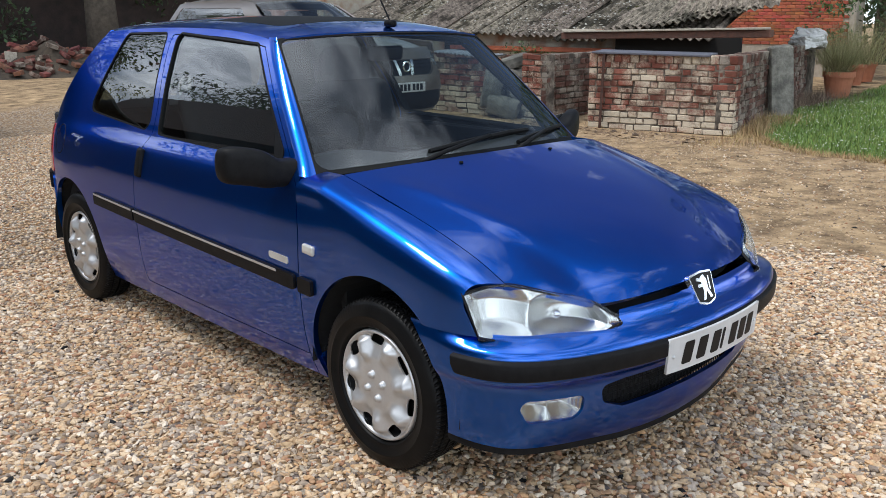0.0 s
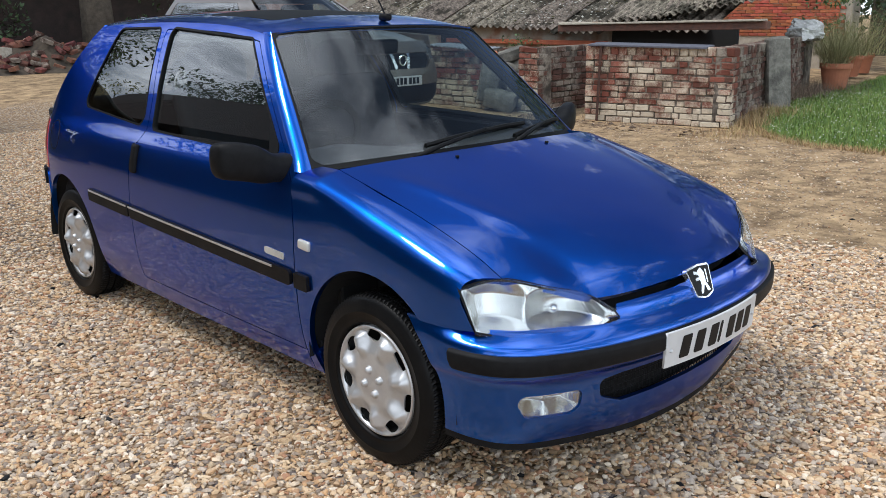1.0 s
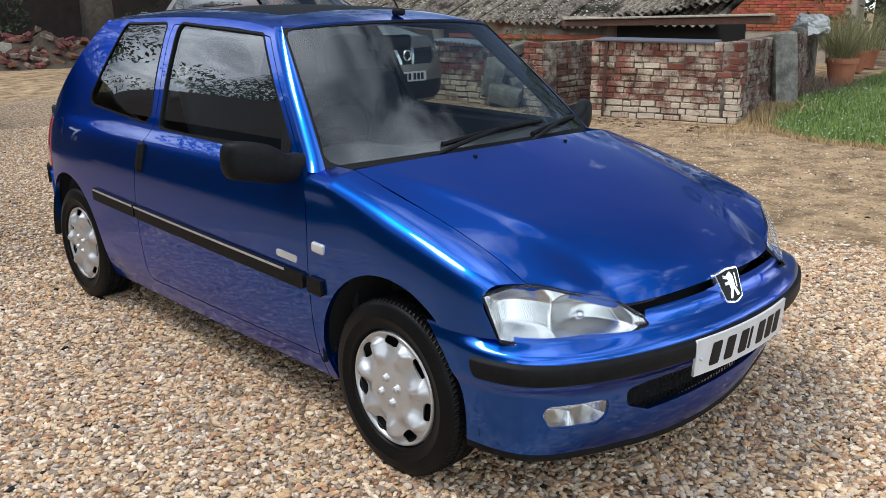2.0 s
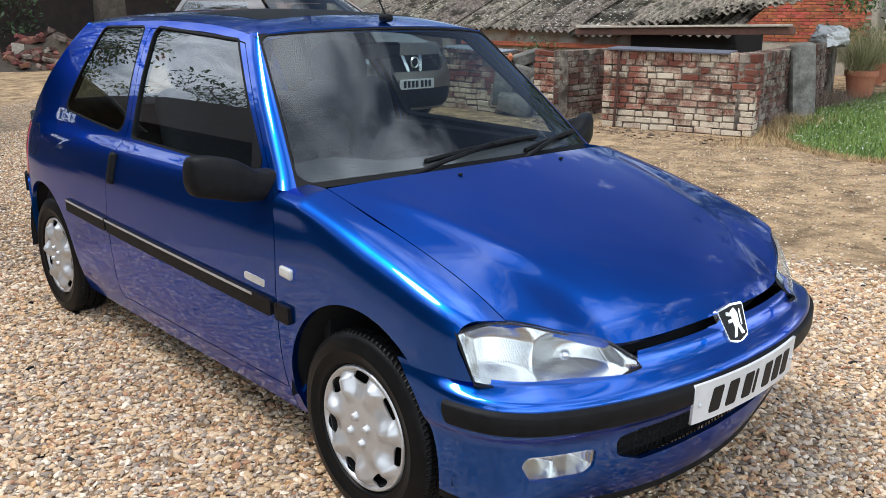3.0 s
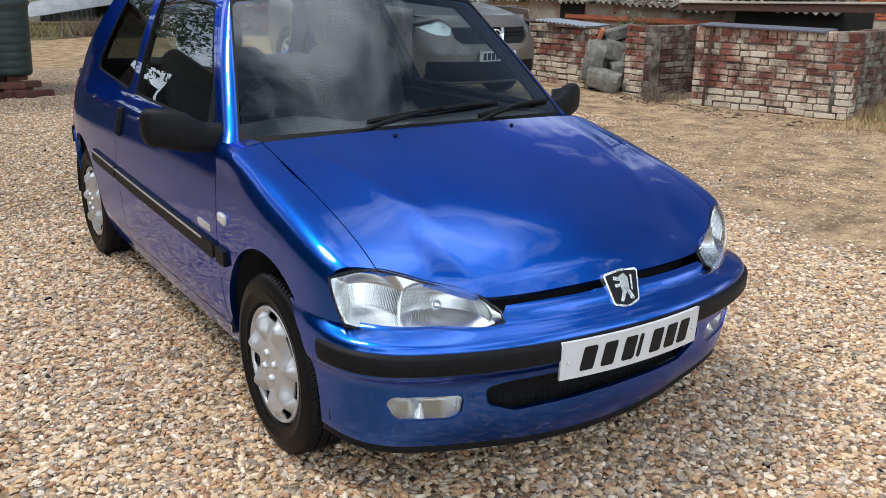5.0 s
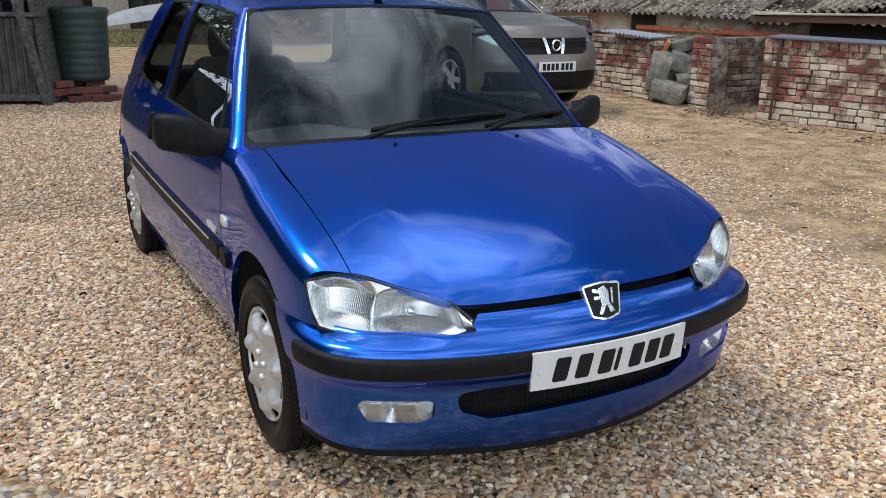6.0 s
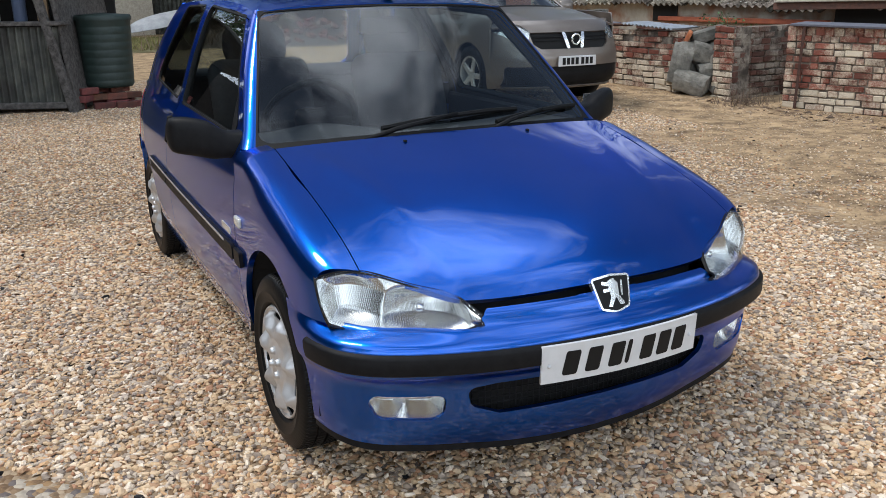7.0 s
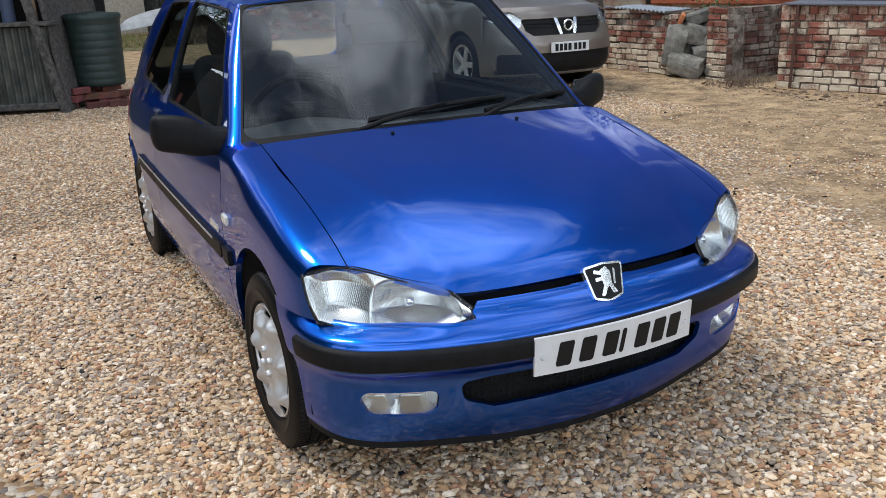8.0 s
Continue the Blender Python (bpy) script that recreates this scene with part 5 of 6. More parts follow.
lamp_bottom = [curve([0, 0.25, 0.5, 0.8, 1.0], c) for c in ([0.380, 0.465, 0.567, 0.674, 0.726], [-0.630, -0.597, -0.538, -0.462, -0.411], [0.536, 0.513, 0.505, 0.512, 0.524])]
lamp_top = [curve([0, 0.15, 0.5, 0.8, 1.0], c) for c in ([0.385, 0.410, 0.532, 0.654, 0.739], [-0.622, -0.567, -0.499, -0.414, -0.362], [0.563, 0.594, 0.636, 0.667, 0.648])]


def lamp_fn(a, b):
    p = [lo(a) * (1 - b) + hi(a) * b for lo, hi in zip(lamp_bottom, lamp_top)]
    bulge = 0.020 * np.sin(np.pi * np.clip(b, 0, 1)) ** 0.7
    return p[0] + bulge * 0.55, p[1] - bulge * 0.75, p[2] + bulge * 0.15


lamp_shape = outline([(0.39, 0.52), (0.565, 0.499), (0.700, 0.519), (0.716, 0.640), (0.640, 0.668), (0.40, 0.588)], 0.0)
lamp_side = curve([0.50, 0.524, 0.58, 0.625, 0.645, 0.66], [-0.418, -0.410, -0.388, -0.370, -0.374, -0.40])
wing = Skin(wing_fn, lin(-0.44, 0.428, 64), np.concatenate([lin(0, 1, 30), lin(1.04, 2, 24)]))
wing = wing.keep(lambda x, y, z: arch(0)(y, z), True).keep(lambda x, y, z: np.where(y < 0.0, 0.532 - z, -1), True)
wing = wing.keep(lambda x, y, z: y - gap_front(z) + 0.002, True).keep(lambda x, y, z: np.where(y < -0.30, -lamp_shape(x, z), -1), True)
wing = wing.keep(lambda x, y, z: np.minimum(lamp_side(z) + 0.005 - y, 0.655 - z), True)
wing = wing.keep(lambda x, y, z: np.where(z > 0.628, -0.421 + (x - 0.64) * 0.58 - y, -1), True)

# bumper: wraps round the nose to the wheel arches
inset = curve([0.14, 0.18, 0.24, 0.30, 0.36, 0.39, 0.41, 0.425, 0.435, 0.485, 0.50, 0.515, 0.53, 0.55, 0.566, 0.574, 0.588], [0.112, 0.094, 0.080, 0.072, 0.064, 0.045, 0.016, 0.004, 0.0, 0.0, 0.006, 0.020, 0.038, 0.050, 0.057, 0.068, 0.098])


chin_z = soft([-0.35, 0, 0.35, 0.55, 0.75, 0.95, 1.1], [0.163, 0.150, 0.163, 0.183, 0.204, 0.220, 0.226], 0.09)


def bumper_fn(s, z):
    a = np.abs(s)
    x, y = plan_x(a), plan_y(a)
    dx, dy = plan_x(a + 0.004) - plan_x(a - 0.004), plan_y(a + 0.004) - plan_y(a - 0.004)
    n = np.hypot(dx, dy)
    i = inset(z) * (1 - 0.75 * smoothstep(0.35, 1.0, a) * (1 - smoothstep(0.44, 0.50, z))) * (1 - 0.75 * smoothstep(0.78, 1.02, a) * smoothstep(0.44, 0.50, z)) + 0.030 * smoothstep(0.42, 0.60, a) * (1 - smoothstep(0.8, 1.0, a)) * smoothstep(0.50, 0.53, z)
    low = 0.42 - np.maximum(0.42 - z, 0) * (0.42 - chin_z(a)) / 0.28
    return np.sign(s) * np.maximum(x - i * dy / n, 0), y + i * dx / n, np.where(z < 0.42, low, z)


END = 1.10
grille_hole = outline([(-0.415, 0.352), (-0.33, 0.362), (0.33, 0.362), (0.415, 0.352), (0.40, 0.298), (0.32, 0.266), (-0.32, 0.266), (-0.40, 0.298)], 0.02)
fog_hole = outline([(0.468, 0.340), (0.652, 0.352), (0.662, 0.330), (0.640, 0.283), (0.50, 0.268), (0.470, 0.285)], 0.022)
bumper = Skin(bumper_fn, lin(-END, END, 200), np.concatenate([lin(0.14, 0.38, 20), lin(0.388, 0.588, 40)]))
lamp_cut = outline([(0.0, 0.576), (0.30, 0.575), (0.364, 0.574), (0.380, 0.562), (0.387, 0.547), (0.394, 0.538), (0.404, 0.533), (0.69, 0.533), (0.74, 0.541), (0.85, 0.541), (0.85, 0.72), (0.0, 0.72)], 0.0)
bumper = bumper.keep(lambda x, y, z: np.where(np.abs(x) > 0.1, -lamp_cut(np.abs(x), z), z - 0.577), True)
bumper = bumper.keep(lambda x, y, z: np.where(y < -0.3, -grille_hole(x, z), -1), True).keep(lambda x, y, z: -fog_hole(np.abs(x), z), True).keep(lambda x, y, z: arch(0)(y, z) - 0.030, True)


def screen_fn(a, b):
    """Windscreen: a across, b up."""
    q = a * a
    x = a * (0.672 * (1 - b) + 0.515 * b)
    y = (0.240 + 0.145 * q) * (1 - b) + (0.742 + 0.083 * q) * b
    z = (0.893 - 0.025 * q) * (1 - b) + (1.318 - 0.021 * q) * b
    bow = 0.012 * np.sin(np.pi * np.clip(b, 0, 1)) * (1 - q * 0.5)
    return x, y - bow * 0.6, z + bow * 0.8


def pillar_fn(t, z):
    """A-pillar: rounds from the windscreen's edge to the side skin."""
    b = (z - 0.868) / 0.429
    x0, y0, z0 = screen_fn(np.ones_like(b), b)
    y1 = screen_edge(z) + 0.046
    x1 = side_fn(y1, z)[0]
    r = np.sin(t * np.pi / 2)
    return x0 + (x1 - x0) * r, y0 + (y1 - y0) * (1 - np.cos(t * np.pi / 2)), z0 + 0 * t


def roof_fn(a, y):
    h = side_fn(y, rail_z(y))[0]
    q = np.abs(a)
    front = screen_fn(a, np.ones_like(a))[1]
    yy = np.where(y < 1.1, front + (y - 0.742) * (1.1 - front) / (1.1 - 0.742), y)
    hh = side_fn(yy, rail_z(yy))[0]
    return a * hh, yy, roof_z(yy) - 0.028 * q**2 - 0.022 * q**7


def hatch_fn(a, z):
    h, y, _ = side_fn(tail_y(z), z)
    return a * h, tail_y(z) + (0.03 + 0.11 * smoothstep(1.35, 0.8, z)) * (1 - a**2), z


roof = Skin(roof_fn, lin(-1, 1, 40), lin(0.742, 2.32, 60))
sunroof = outline([(-0.40, 0.98), (0.40, 0.98), (0.40, 1.50), (-0.40, 1.50)], 0.05)
roof_panel = roof.keep(lambda x, y, z: -sunroof(x, y), True)
hatch = Skin(hatch_fn, lin(-1, 1, 30), lin(0.20, 1.325, 44))
hatch_glass = outline([(-0.56, 0.95), (0.56, 0.95), (0.43, 1.29), (-0.43, 1.29)], 0.05)
hatch_panel = hatch.keep(lambda a, z: -hatch_glass(hatch_fn(a, z)[0], z))

shell = shell_skin.mesh(0.02, 1)
shell = join(shell, shell_skin.mesh(0.02, -1))
shell = join(shell, roof_panel.mesh(0.02, flip=False))
apillar = Skin(pillar_fn, lin(0, 1, 8), lin(0.867, 1.305, 26))
for sd in (1, -1):
    shell = join(shell, apillar.mesh(0.015, sd))
body = part("body_shell", shell, PAINT, CAR, "blue metallic painted bodyshell and roof")
part("sunroof", roof.keep(lambda x, y, z: sunroof(x, y) + 0.004, True).mesh(0.01), SEAL, CAR, "black glass sunroof panel")
part("tailgate", hatch_panel.mesh(0.02, flip=True), PAINT, CAR)
part("rear_window", hatch.keep(lambda a, z: hatch_glass(hatch_fn(a, z)[0], z) + 0.003).mesh(0.004, flip=True), SCREEN, CAR, "clear rear window")
part("bonnet", Skin(bonnet_fn, lin(-0.637, 0.637, 72), np.concatenate([lin(0, 0.2, 16), lin(0.225, 1, 40)])).mesh(0.022), PAINT, CAR)
front_bumper = part("front_bumper", bumper.mesh(0.014), PAINT, CAR)

# bumper fittings
strip_in = curve([0.424, 0.429, 0.437, 0.474, 0.480, 0.485], [0.0, 0.009, 0.012, 0.012, 0.008, 0.0])


def strip_fn(s, z):
    x, y, _ = bumper_fn(s, z)
    a = np.abs(s)
    dx, dy = plan_x(a + 0.004) - plan_x(a - 0.004), plan_y(a + 0.004) - plan_y(a - 0.004)
    n = np.hypot(dx, dy)
    e = strip_in(z)
    return x + np.sign(s) * e * dy / n, y - e * dx / n, z


strip_shape = outline([(-0.01, 0.424), (0.905, 0.424), (0.925, 0.447), (0.928, 0.485), (-0.01, 0.485)], 0.0)
strip = Skin(strip_fn, lin(-1.0, 1.0, 160), np.array([0.424, 0.4265, 0.429, 0.433, 0.437, 0.455, 0.474, 0.477, 0.480, 0.4825, 0.485])).keep(lambda s, z: strip_shape(np.abs(s), z))
part("rub_strip", strip.mesh(0.012), TRIM, front_bumper, "black plastic bumper rub strip")
grille_back = Skin(lambda x, z: (x, plan_y(np.abs(x)) + 0.135, z), lin(-0.44, 0.44, 30), lin(0.235, 0.365, 6))
grille = part("lower_grille", grille_back.mesh(0.01), DARK, front_bumper, "black mesh air intake")
mesh_bars = bmesh.new()
for k in range(46):
    x = -0.40 + 0.8 * k / 45
    tube([(x, float(plan_y(abs(x))) + 0.110, 0.25), (x, float(plan_y(abs(x))) + 0.110, 0.35)], 0.0022, 4, mesh_bars)
for k in range(5):
    z = 0.262 + 0.02 * k
    tube([(x, float(plan_y(abs(x))) + 0.110, z) for x in lin(-0.41, 0.41, 20)], 0.0022, 4, mesh_bars)
part("grille_mesh", mesh_bars, TRIM, front_bumper)
def lip_fn(s, z):
    x, y, low = bumper_fn(s, 0.141 + 0 * z)
    return x, y, low + z - 0.143


lip = Skin(lip_fn, lin(-0.97, 0.97, 80), lin(0.121, 0.146, 4))
part("chin_spoiler", lip.mesh(0.05, lift=-0.004), TRIM, front_bumper, "black plastic lower lip")
for sd in (1, -1):
    fog_skin = Skin(lambda s, z: bumper_fn(s, z), lin(0.42, 0.86, 50), lin(0.20, 0.37, 40)).keep(lambda x, y, z: fog_hole(x, z) + 0.0025, True)
    fog = part("fog_lamp", fog_skin.mesh(0.006, sd, lift=-0.004), LENS, front_bumper, "clear glass fog lamp")

    def fog_bowl(s, z):
        x, y, zz = bumper_fn(s, z)
        d = np.clip(-fog_hole(x, zz) / 0.035, 0, 1)
        ridge = np.exp(-((x - 0.575) / 0.012) ** 2)
        return x - 0.3 * d * 0.05, y + 0.010 + 0.05 * d * (1 - 0.6 * ridge), zz
    bowl_skin = Skin(fog_bowl, lin(0.42, 0.86, 90), lin(0.20, 0.37, 60)).keep(lambda s, z: fog_hole(bumper_fn(s, z)[0], bumper_fn(s, z)[2]))
    part("fog_reflector", bowl_skin.mesh(0.0, sd), REFLECTOR, front_bumper)

# number plate, gently bowed, its lettering kept as plain bars
plate_fn = lambda x, z: (x, -0.729 + 0.022 * (x / 0.26) ** 2 + (z - 0.425) * -0.06, z)
plate_skin = Skin(plate_fn, lin(-0.257, 0.263, 20), lin(0.375, 0.482, 4))
plate = part("number_plate", plate_skin.mesh(0.008), PLATE, CAR, "white front number plate with slanted black bars")
bar = 0
for x0 in (-0.193, -0.125, -0.053, 0.001, 0.052, 0.112, 0.170):
    w = 0.014 if bar == 3 else 0.044
    cell = outline([(x0 - 0.006, 0.393), (x0 + w - 0.006, 0.393), (x0 + w + 0.006, 0.461), (x0 + 0.006, 0.461)], 0.004)
    part("plate_bar", Skin(plate_fn, lin(-0.25, 0.25, 120), lin(0.385, 0.468, 12)).keep(cell).mesh(0.001, lift=0.0015), INK, plate)
    bar += 1
for x in (-0.236, 0.236):
    b = bmesh.new()
    bmesh.ops.create_uvsphere(b, u_segments=10, v_segments=6, radius=0.006, matrix=Matrix.Translation((x, float(plate_fn(x, 0.425)[1]) - 0.001, 0.425)))
    part("screw_cap", b, PLATE, plate, smooth=True)

# slot under the bonnet's edge and the badge
slot = Skin(lambda x, t: (x, lead_y(np.abs(x)) + 0.05, t), lin(-0.40, 0.40, 24), lin(0.535, 0.60, 4))
part("upper_grille", slot.mesh(0.03), DARK, CAR, "dark slot below the bonnet edge")
badge_shape = outline([(-0.052, 0.030), (0, 0.036), (0.052, 0.030), (0.038, -0.042), (0, -0.052), (-0.038, -0.042)], 0.008)
badge_fn = lambda x, h: (1.25 * x + 0.004, -0.680 + 0.045 * (h + 0.05) / 0.09 + 1.2 * x * x, 0.580 + 1.12 * h)
emblem = part("badge", Skin(badge_fn, lin(-0.06, 0.06, 30), lin(-0.06, 0.045, 28)).keep(badge_shape).mesh(0.016), CHROME, CAR, "chrome-framed black bonnet badge")
part("badge_field", Skin(badge_fn, lin(-0.06, 0.06, 30), lin(-0.06, 0.045, 28)).keep(lambda x, h: badge_shape(x, h) + 0.005).mesh(0.001, lift=0.0015), INK, emblem)
figure = lambda x, h: np.minimum.reduce([outline(p, 0.002)(x, h) for p in ([(-0.010, -0.014), (0.011, -0.020), (0.014, 0.012), (0.004, 0.026), (-0.012, 0.020)], [(-0.029, 0.014), (-0.008, 0.008), (-0.008, 0.016), (-0.027, 0.022)], [(-0.027, -0.004), (-0.008, -0.003), (-0.008, 0.004), (-0.027, 0.004)], [(-0.021, -0.037), (-0.011, -0.037), (0.005, -0.013), (-0.007, -0.011)], [(0.010, -0.035), (0.024, -0.035), (0.013, -0.014), (0.004, -0.016)], [(0.017, -0.016), (0.022, -0.016), (0.027, 0.018), (0.022, 0.020)])])
part("badge_emblem", Skin(badge_fn, lin(-0.04, 0.04, 50), lin(-0.045, 0.035, 50)).keep(figure).mesh(0.001, lift=0.003), CHROME, emblem, "plain silver shape")

mirror_z = soft([0, 0.25, 0.5, 0.75, 1.0], [0.868, 0.874, 0.893, 0.905, 0.908], 0.06)
mirror_y = soft([0, 0.5, 1.0], [0.508, 0.525, 0.590], 0.10)
mirror_h = soft([0, 0.22, 0.48, 0.8, 1.0], [0.050, 0.046, 0.064, 0.063, 0.056], 0.05)
mirror_d = soft([0, 0.3, 0.6, 1.0], [0.056, 0.044, 0.044, 0.040], 0.06)


def mirror_shell():
    """Mirror housing and arm in one: rounded sections from the door out to the blunt end."""
    b = bmesh.new()
    rings = []
    for u in (*lin(0, 0.94, 20), 0.965, 0.985, 0.997, 1.0):
        cap = math.sqrt(max(0.0, 1 - (max(0.0, u - 0.90) / 0.10) ** 2.6)) * 0.97 + 0.03
        ring = []
        for k in range(28):
            a = 2 * math.pi * k / 28
            c, s = math.cos(a), math.sin(a)
            r = (abs(c) ** 3.2 + abs(s) ** 3.2) ** (-1 / 3.2)
            ring.append(b.verts.new((0.688 + 0.236 * u, float(mirror_y(u)) + c * r * float(mirror_d(u)) * cap, float(mirror_z(u)) + s * r * float(mirror_h(u)) * cap)))
        rings.append(ring)
    for p, q in zip(rings, rings[1:]):
        for k in range(28):
            b.faces.new((p[k], p[(k + 1) % 28], q[(k + 1) % 28], q[k]))
    b.faces.new(rings[-1])
    bmesh.ops.recalc_face_normals(b, faces=b.faces)
    return b


for sd in (1, -1):
    # wing
    w = part("front_wing", wing.mesh(0.02, sd, flip=True), PAINT, CAR)
    b = box(0.018, 0.060, 0.034, 0.008, 3, (sd * 0.769, 0.318, 0.648), (4, 0, 0))
    part("side_repeater", b, AMBER, w, "clear side indicator", smooth=True)
    # headlamp: bowl, gasket, glass, bulb
    lamp = part("headlamp", Skin(lamp_fn, lin(0.0, 1.012, 100), lin(-0.02, 1.025, 60)).keep(lambda a, b: np.minimum(np.minimum(a - 0.008, 1.0 - a) * 0.42, np.minimum(b - 0.025, 0.990 - b) * 0.13)).mesh(0.007, sd, lift=-0.003), SEAL, CAR, "headlamp with fluted clear glass")
    part("headlamp_glass", Skin(lamp_fn, lin(0.006, 1.002, 60), lin(0.018, 0.998, 24)).mesh(0.008, sd, lift=0.001), LENS, lamp, "clear fluted glass")

    def bowl(a, b):
        x, y, z = lamp_fn(a, b)
        edge = np.minimum(np.minimum(a - 0.006, 1.002 - a) / 0.12, np.minimum(b - 0.018, 0.998 - b) / 0.30)
        dish = 1 - np.clip(((a - 0.36) / 0.27) ** 2 + ((b - 0.42) / 0.75) ** 2, 0, 1)
        side_dish = 1 - np.clip(((a - 0.81) / 0.20) ** 2 + ((b - 0.5) / 0.9) ** 2, 0, 1)
        d = 0.006 + np.clip(edge, 0, 1) * (0.016 + 0.075 * np.maximum(dish, 0.6 * side_dish))
        return x - d * 0.30, y + d, z
    part("lamp_reflector", Skin(bowl, lin(0.006, 1.002, 70), lin(0.018, 0.998, 30)).mesh(0, sd, lift=-0.004), REFLECTOR, lamp)
    b = bmesh.new()
    bmesh.ops.create_uvsphere(b, u_segments=12, v_segments=8, radius=0.014, matrix=Matrix.Translation((sd * 0.500, -0.490, 0.565)))
    part("bulb", b, CHROME, lamp, smooth=True)

    # door with its glass, handle, moulding and mirror
    door = part("door", door_skin.mesh(0.02, sd), PAINT, CAR)
    part("door_glass", skin.keep(lambda y, z: door_glass(y, z) + 0.004).mesh(0.004, sd, lift=-0.008), TINTED, door, "clear glass door window")
    sail = outline([(0.49, 0.893), (0.565, 0.893), (0.60, 0.905), (0.655, 1.03), (0.66, 1.06)], 0.003)
    part("sail_panel", skin.keep(lambda y, z: np.maximum(door_glass(y, z), sail(y, z))).mesh(0.006, sd, lift=0.003), TRIM, door)
    fine = Skin(side_fn, lin(0.48, 1.62, 230), lin(0.88, 1.335, 110))
    frame_band = fine.keep(lambda y, z: np.abs(door_glass(y, z) + 0.004) - 0.004)
    part("window_seal", frame_band.mesh(0.028, sd, lift=0.001), SEAL, door)
    part("rear_quarter_glass", skin.keep(lambda y, z: rear_glass(y, z) + 0.003).mesh(0.004, sd, lift=-0.004), PRIVACY, CAR, "dark tinted rear side window")
    part("quarter_seal", Skin(side_fn, lin(1.54, 2.26, 160), lin(0.90, 1.335, 110)).keep(lambda y, z: np.abs(rear_glass(y, z) + 0.003) - 0.0035).mesh(0.026, sd, lift=0.001), SEAL, CAR)
    hx = float(side_x(0.79))
    part("handle", box(0.028, 0.044, 0.122, 0.012, 3, (sd * (hx + 0.004), 1.556, 0.79), (0, sd * -12, 0)), TRIM, door, "black plastic flap handle", smooth=True)
    part("handle_recess", skin.keep(outline([(1.575, 0.735), (1.605, 0.735), (1.602, 0.85), (1.572, 0.85)], 0.010)).mesh(0.004, sd, lift=0.002), SEAL, door)
    lock = lathe([(0.0, 0.006), (0.010, 0.006), (0.012, 0.0)], 14)
    part("lock", lock, CHROME, door, at=pose(sd * 0.752, 1.562, 0.70) @ Matrix.Diagonal((sd, 1, 1, 1)))

    def moulding(y0, y1, name, parent):
        shape = outline([(y0, 0.492 + 0.033 * (y0 - 0.3)), (y1, 0.492 + 0.033 * (y1 - 0.3)), (y1, 0.545 + 0.033 * (y1 - 0.3)), (y0, 0.545 + 0.033 * (y0 - 0.3))], 0.006)
        s = Skin(side_fn, lin(y0 - 0.005, y1 + 0.005, 70), lin(0.47, 0.62, 46)).keep(shape)
        m = part(name, s.mesh(0.014, sd, lift=0.013), TRIM, parent, "black side moulding with a silver line")
        line = outline([(y0 + 0.02, 0.532 + 0.033 * (y0 - 0.3)), (y1 - 0.02, 0.532 + 0.033 * (y1 - 0.3)), (y1 - 0.02, 0.541 + 0.033 * (y1 - 0.3)), (y0 + 0.02, 0.541 + 0.033 * (y0 - 0.3))], 0.002)
        return s, line, m
    s, line, m = moulding(0.40, 1.598, "side_moulding", door)
    door_line = Skin(side_fn, lin(0.5, 1.6, 60), lin(0.52, 0.60, 60)).keep(lambda y, z: np.abs(z - 0.539 - 0.033 * (y - 0.3)) - 0.004)
    part("moulding_line", door_line.mesh(0.002, sd, lift=0.0155), ALLOY, door)
    moulding(1.612, 2.03, "rear_side_moulding", CAR)
    rear_line = Skin(side_fn, lin(1.62, 2.02, 24), lin(0.56, 0.62, 40)).keep(lambda y, z: np.abs(z - 0.539 - 0.033 * (y - 0.3)) - 0.004)
    part("rear_moulding_line", rear_line.mesh(0.002, sd, lift=0.0155), ALLOY, CAR)
    moulding(0.305, 0.378, "wing_moulding", w)
    plaque = Skin(side_fn, lin(0.42, 0.58, 20), lin(0.56, 0.63, 20)).keep(outline([(0.44, 0.575), (0.555, 0.580), (0.555, 0.604), (0.44, 0.599)], 0.006))
    part("side_plaque", plaque.mesh(0.003, sd, lift=0.003), AMBER, door, "small pale door plaque")
    # door mirror: housing on an arm, with its glass
    mir = part("door_mirror", mirror_shell(), TRIM, door, "black plastic door mirror", smooth=True, at=Matrix.Diagonal((sd, 1, 1, 1)))
    part("mirror_glass", box(0.130, 0.004, 0.080, 0.0, 1, (sd * 0.848, 0.600, 0.906), (0, 0, sd * 16)), CHROME, door, "mirror glass")

    # rear lamps and rear bumper corner
    lamp_r = skin.keep(outline([(2.63, 0.62), (2.95, 0.62), (2.95, 0.86), (2.67, 0.86)], 0.0))
    part("tail_lamp", lamp_r.mesh(0.01, sd, lift=0.003), REDLENS, CAR, "red rear lamp")
    rb = Skin(side_fn, lin(2.66, 2.835, 26), lin(0.18, 0.60, 24)).keep(arch(1)).keep(lambda y, z: y - tail_y(z))
    part("rear_bumper", rb.mesh(0.015, sd, lift=0.006), PAINT, CAR)
    rs = Skin(side_fn, lin(2.70, 2.835, 22), lin(0.53, 0.61, 8)).keep(lambda y, z: y - tail_y(z) - 0.01)
    part("rear_rub_strip", rs.mesh(0.015, sd, lift=0.016), TRIM, CAR)
    # fuel flap ring
    flap = Skin(side_fn, lin(2.44, 2.60, 60), lin(0.72, 0.88, 60)).keep(lambda y, z: np.abs(np.hypot(y - 2.52, z - 0.80) - 0.07) - 0.0022)
    if sd < 0:
        part("fuel_flap", flap.mesh(0.003, sd, lift=0.0008), SEAL, CAR, "round fuel flap line")
    # sill
    sill = Skin(lambda y, z: (side_x(z) - 0.012, y, z), lin(0.33, 2.06, 40), lin(0.175, 0.262, 6))
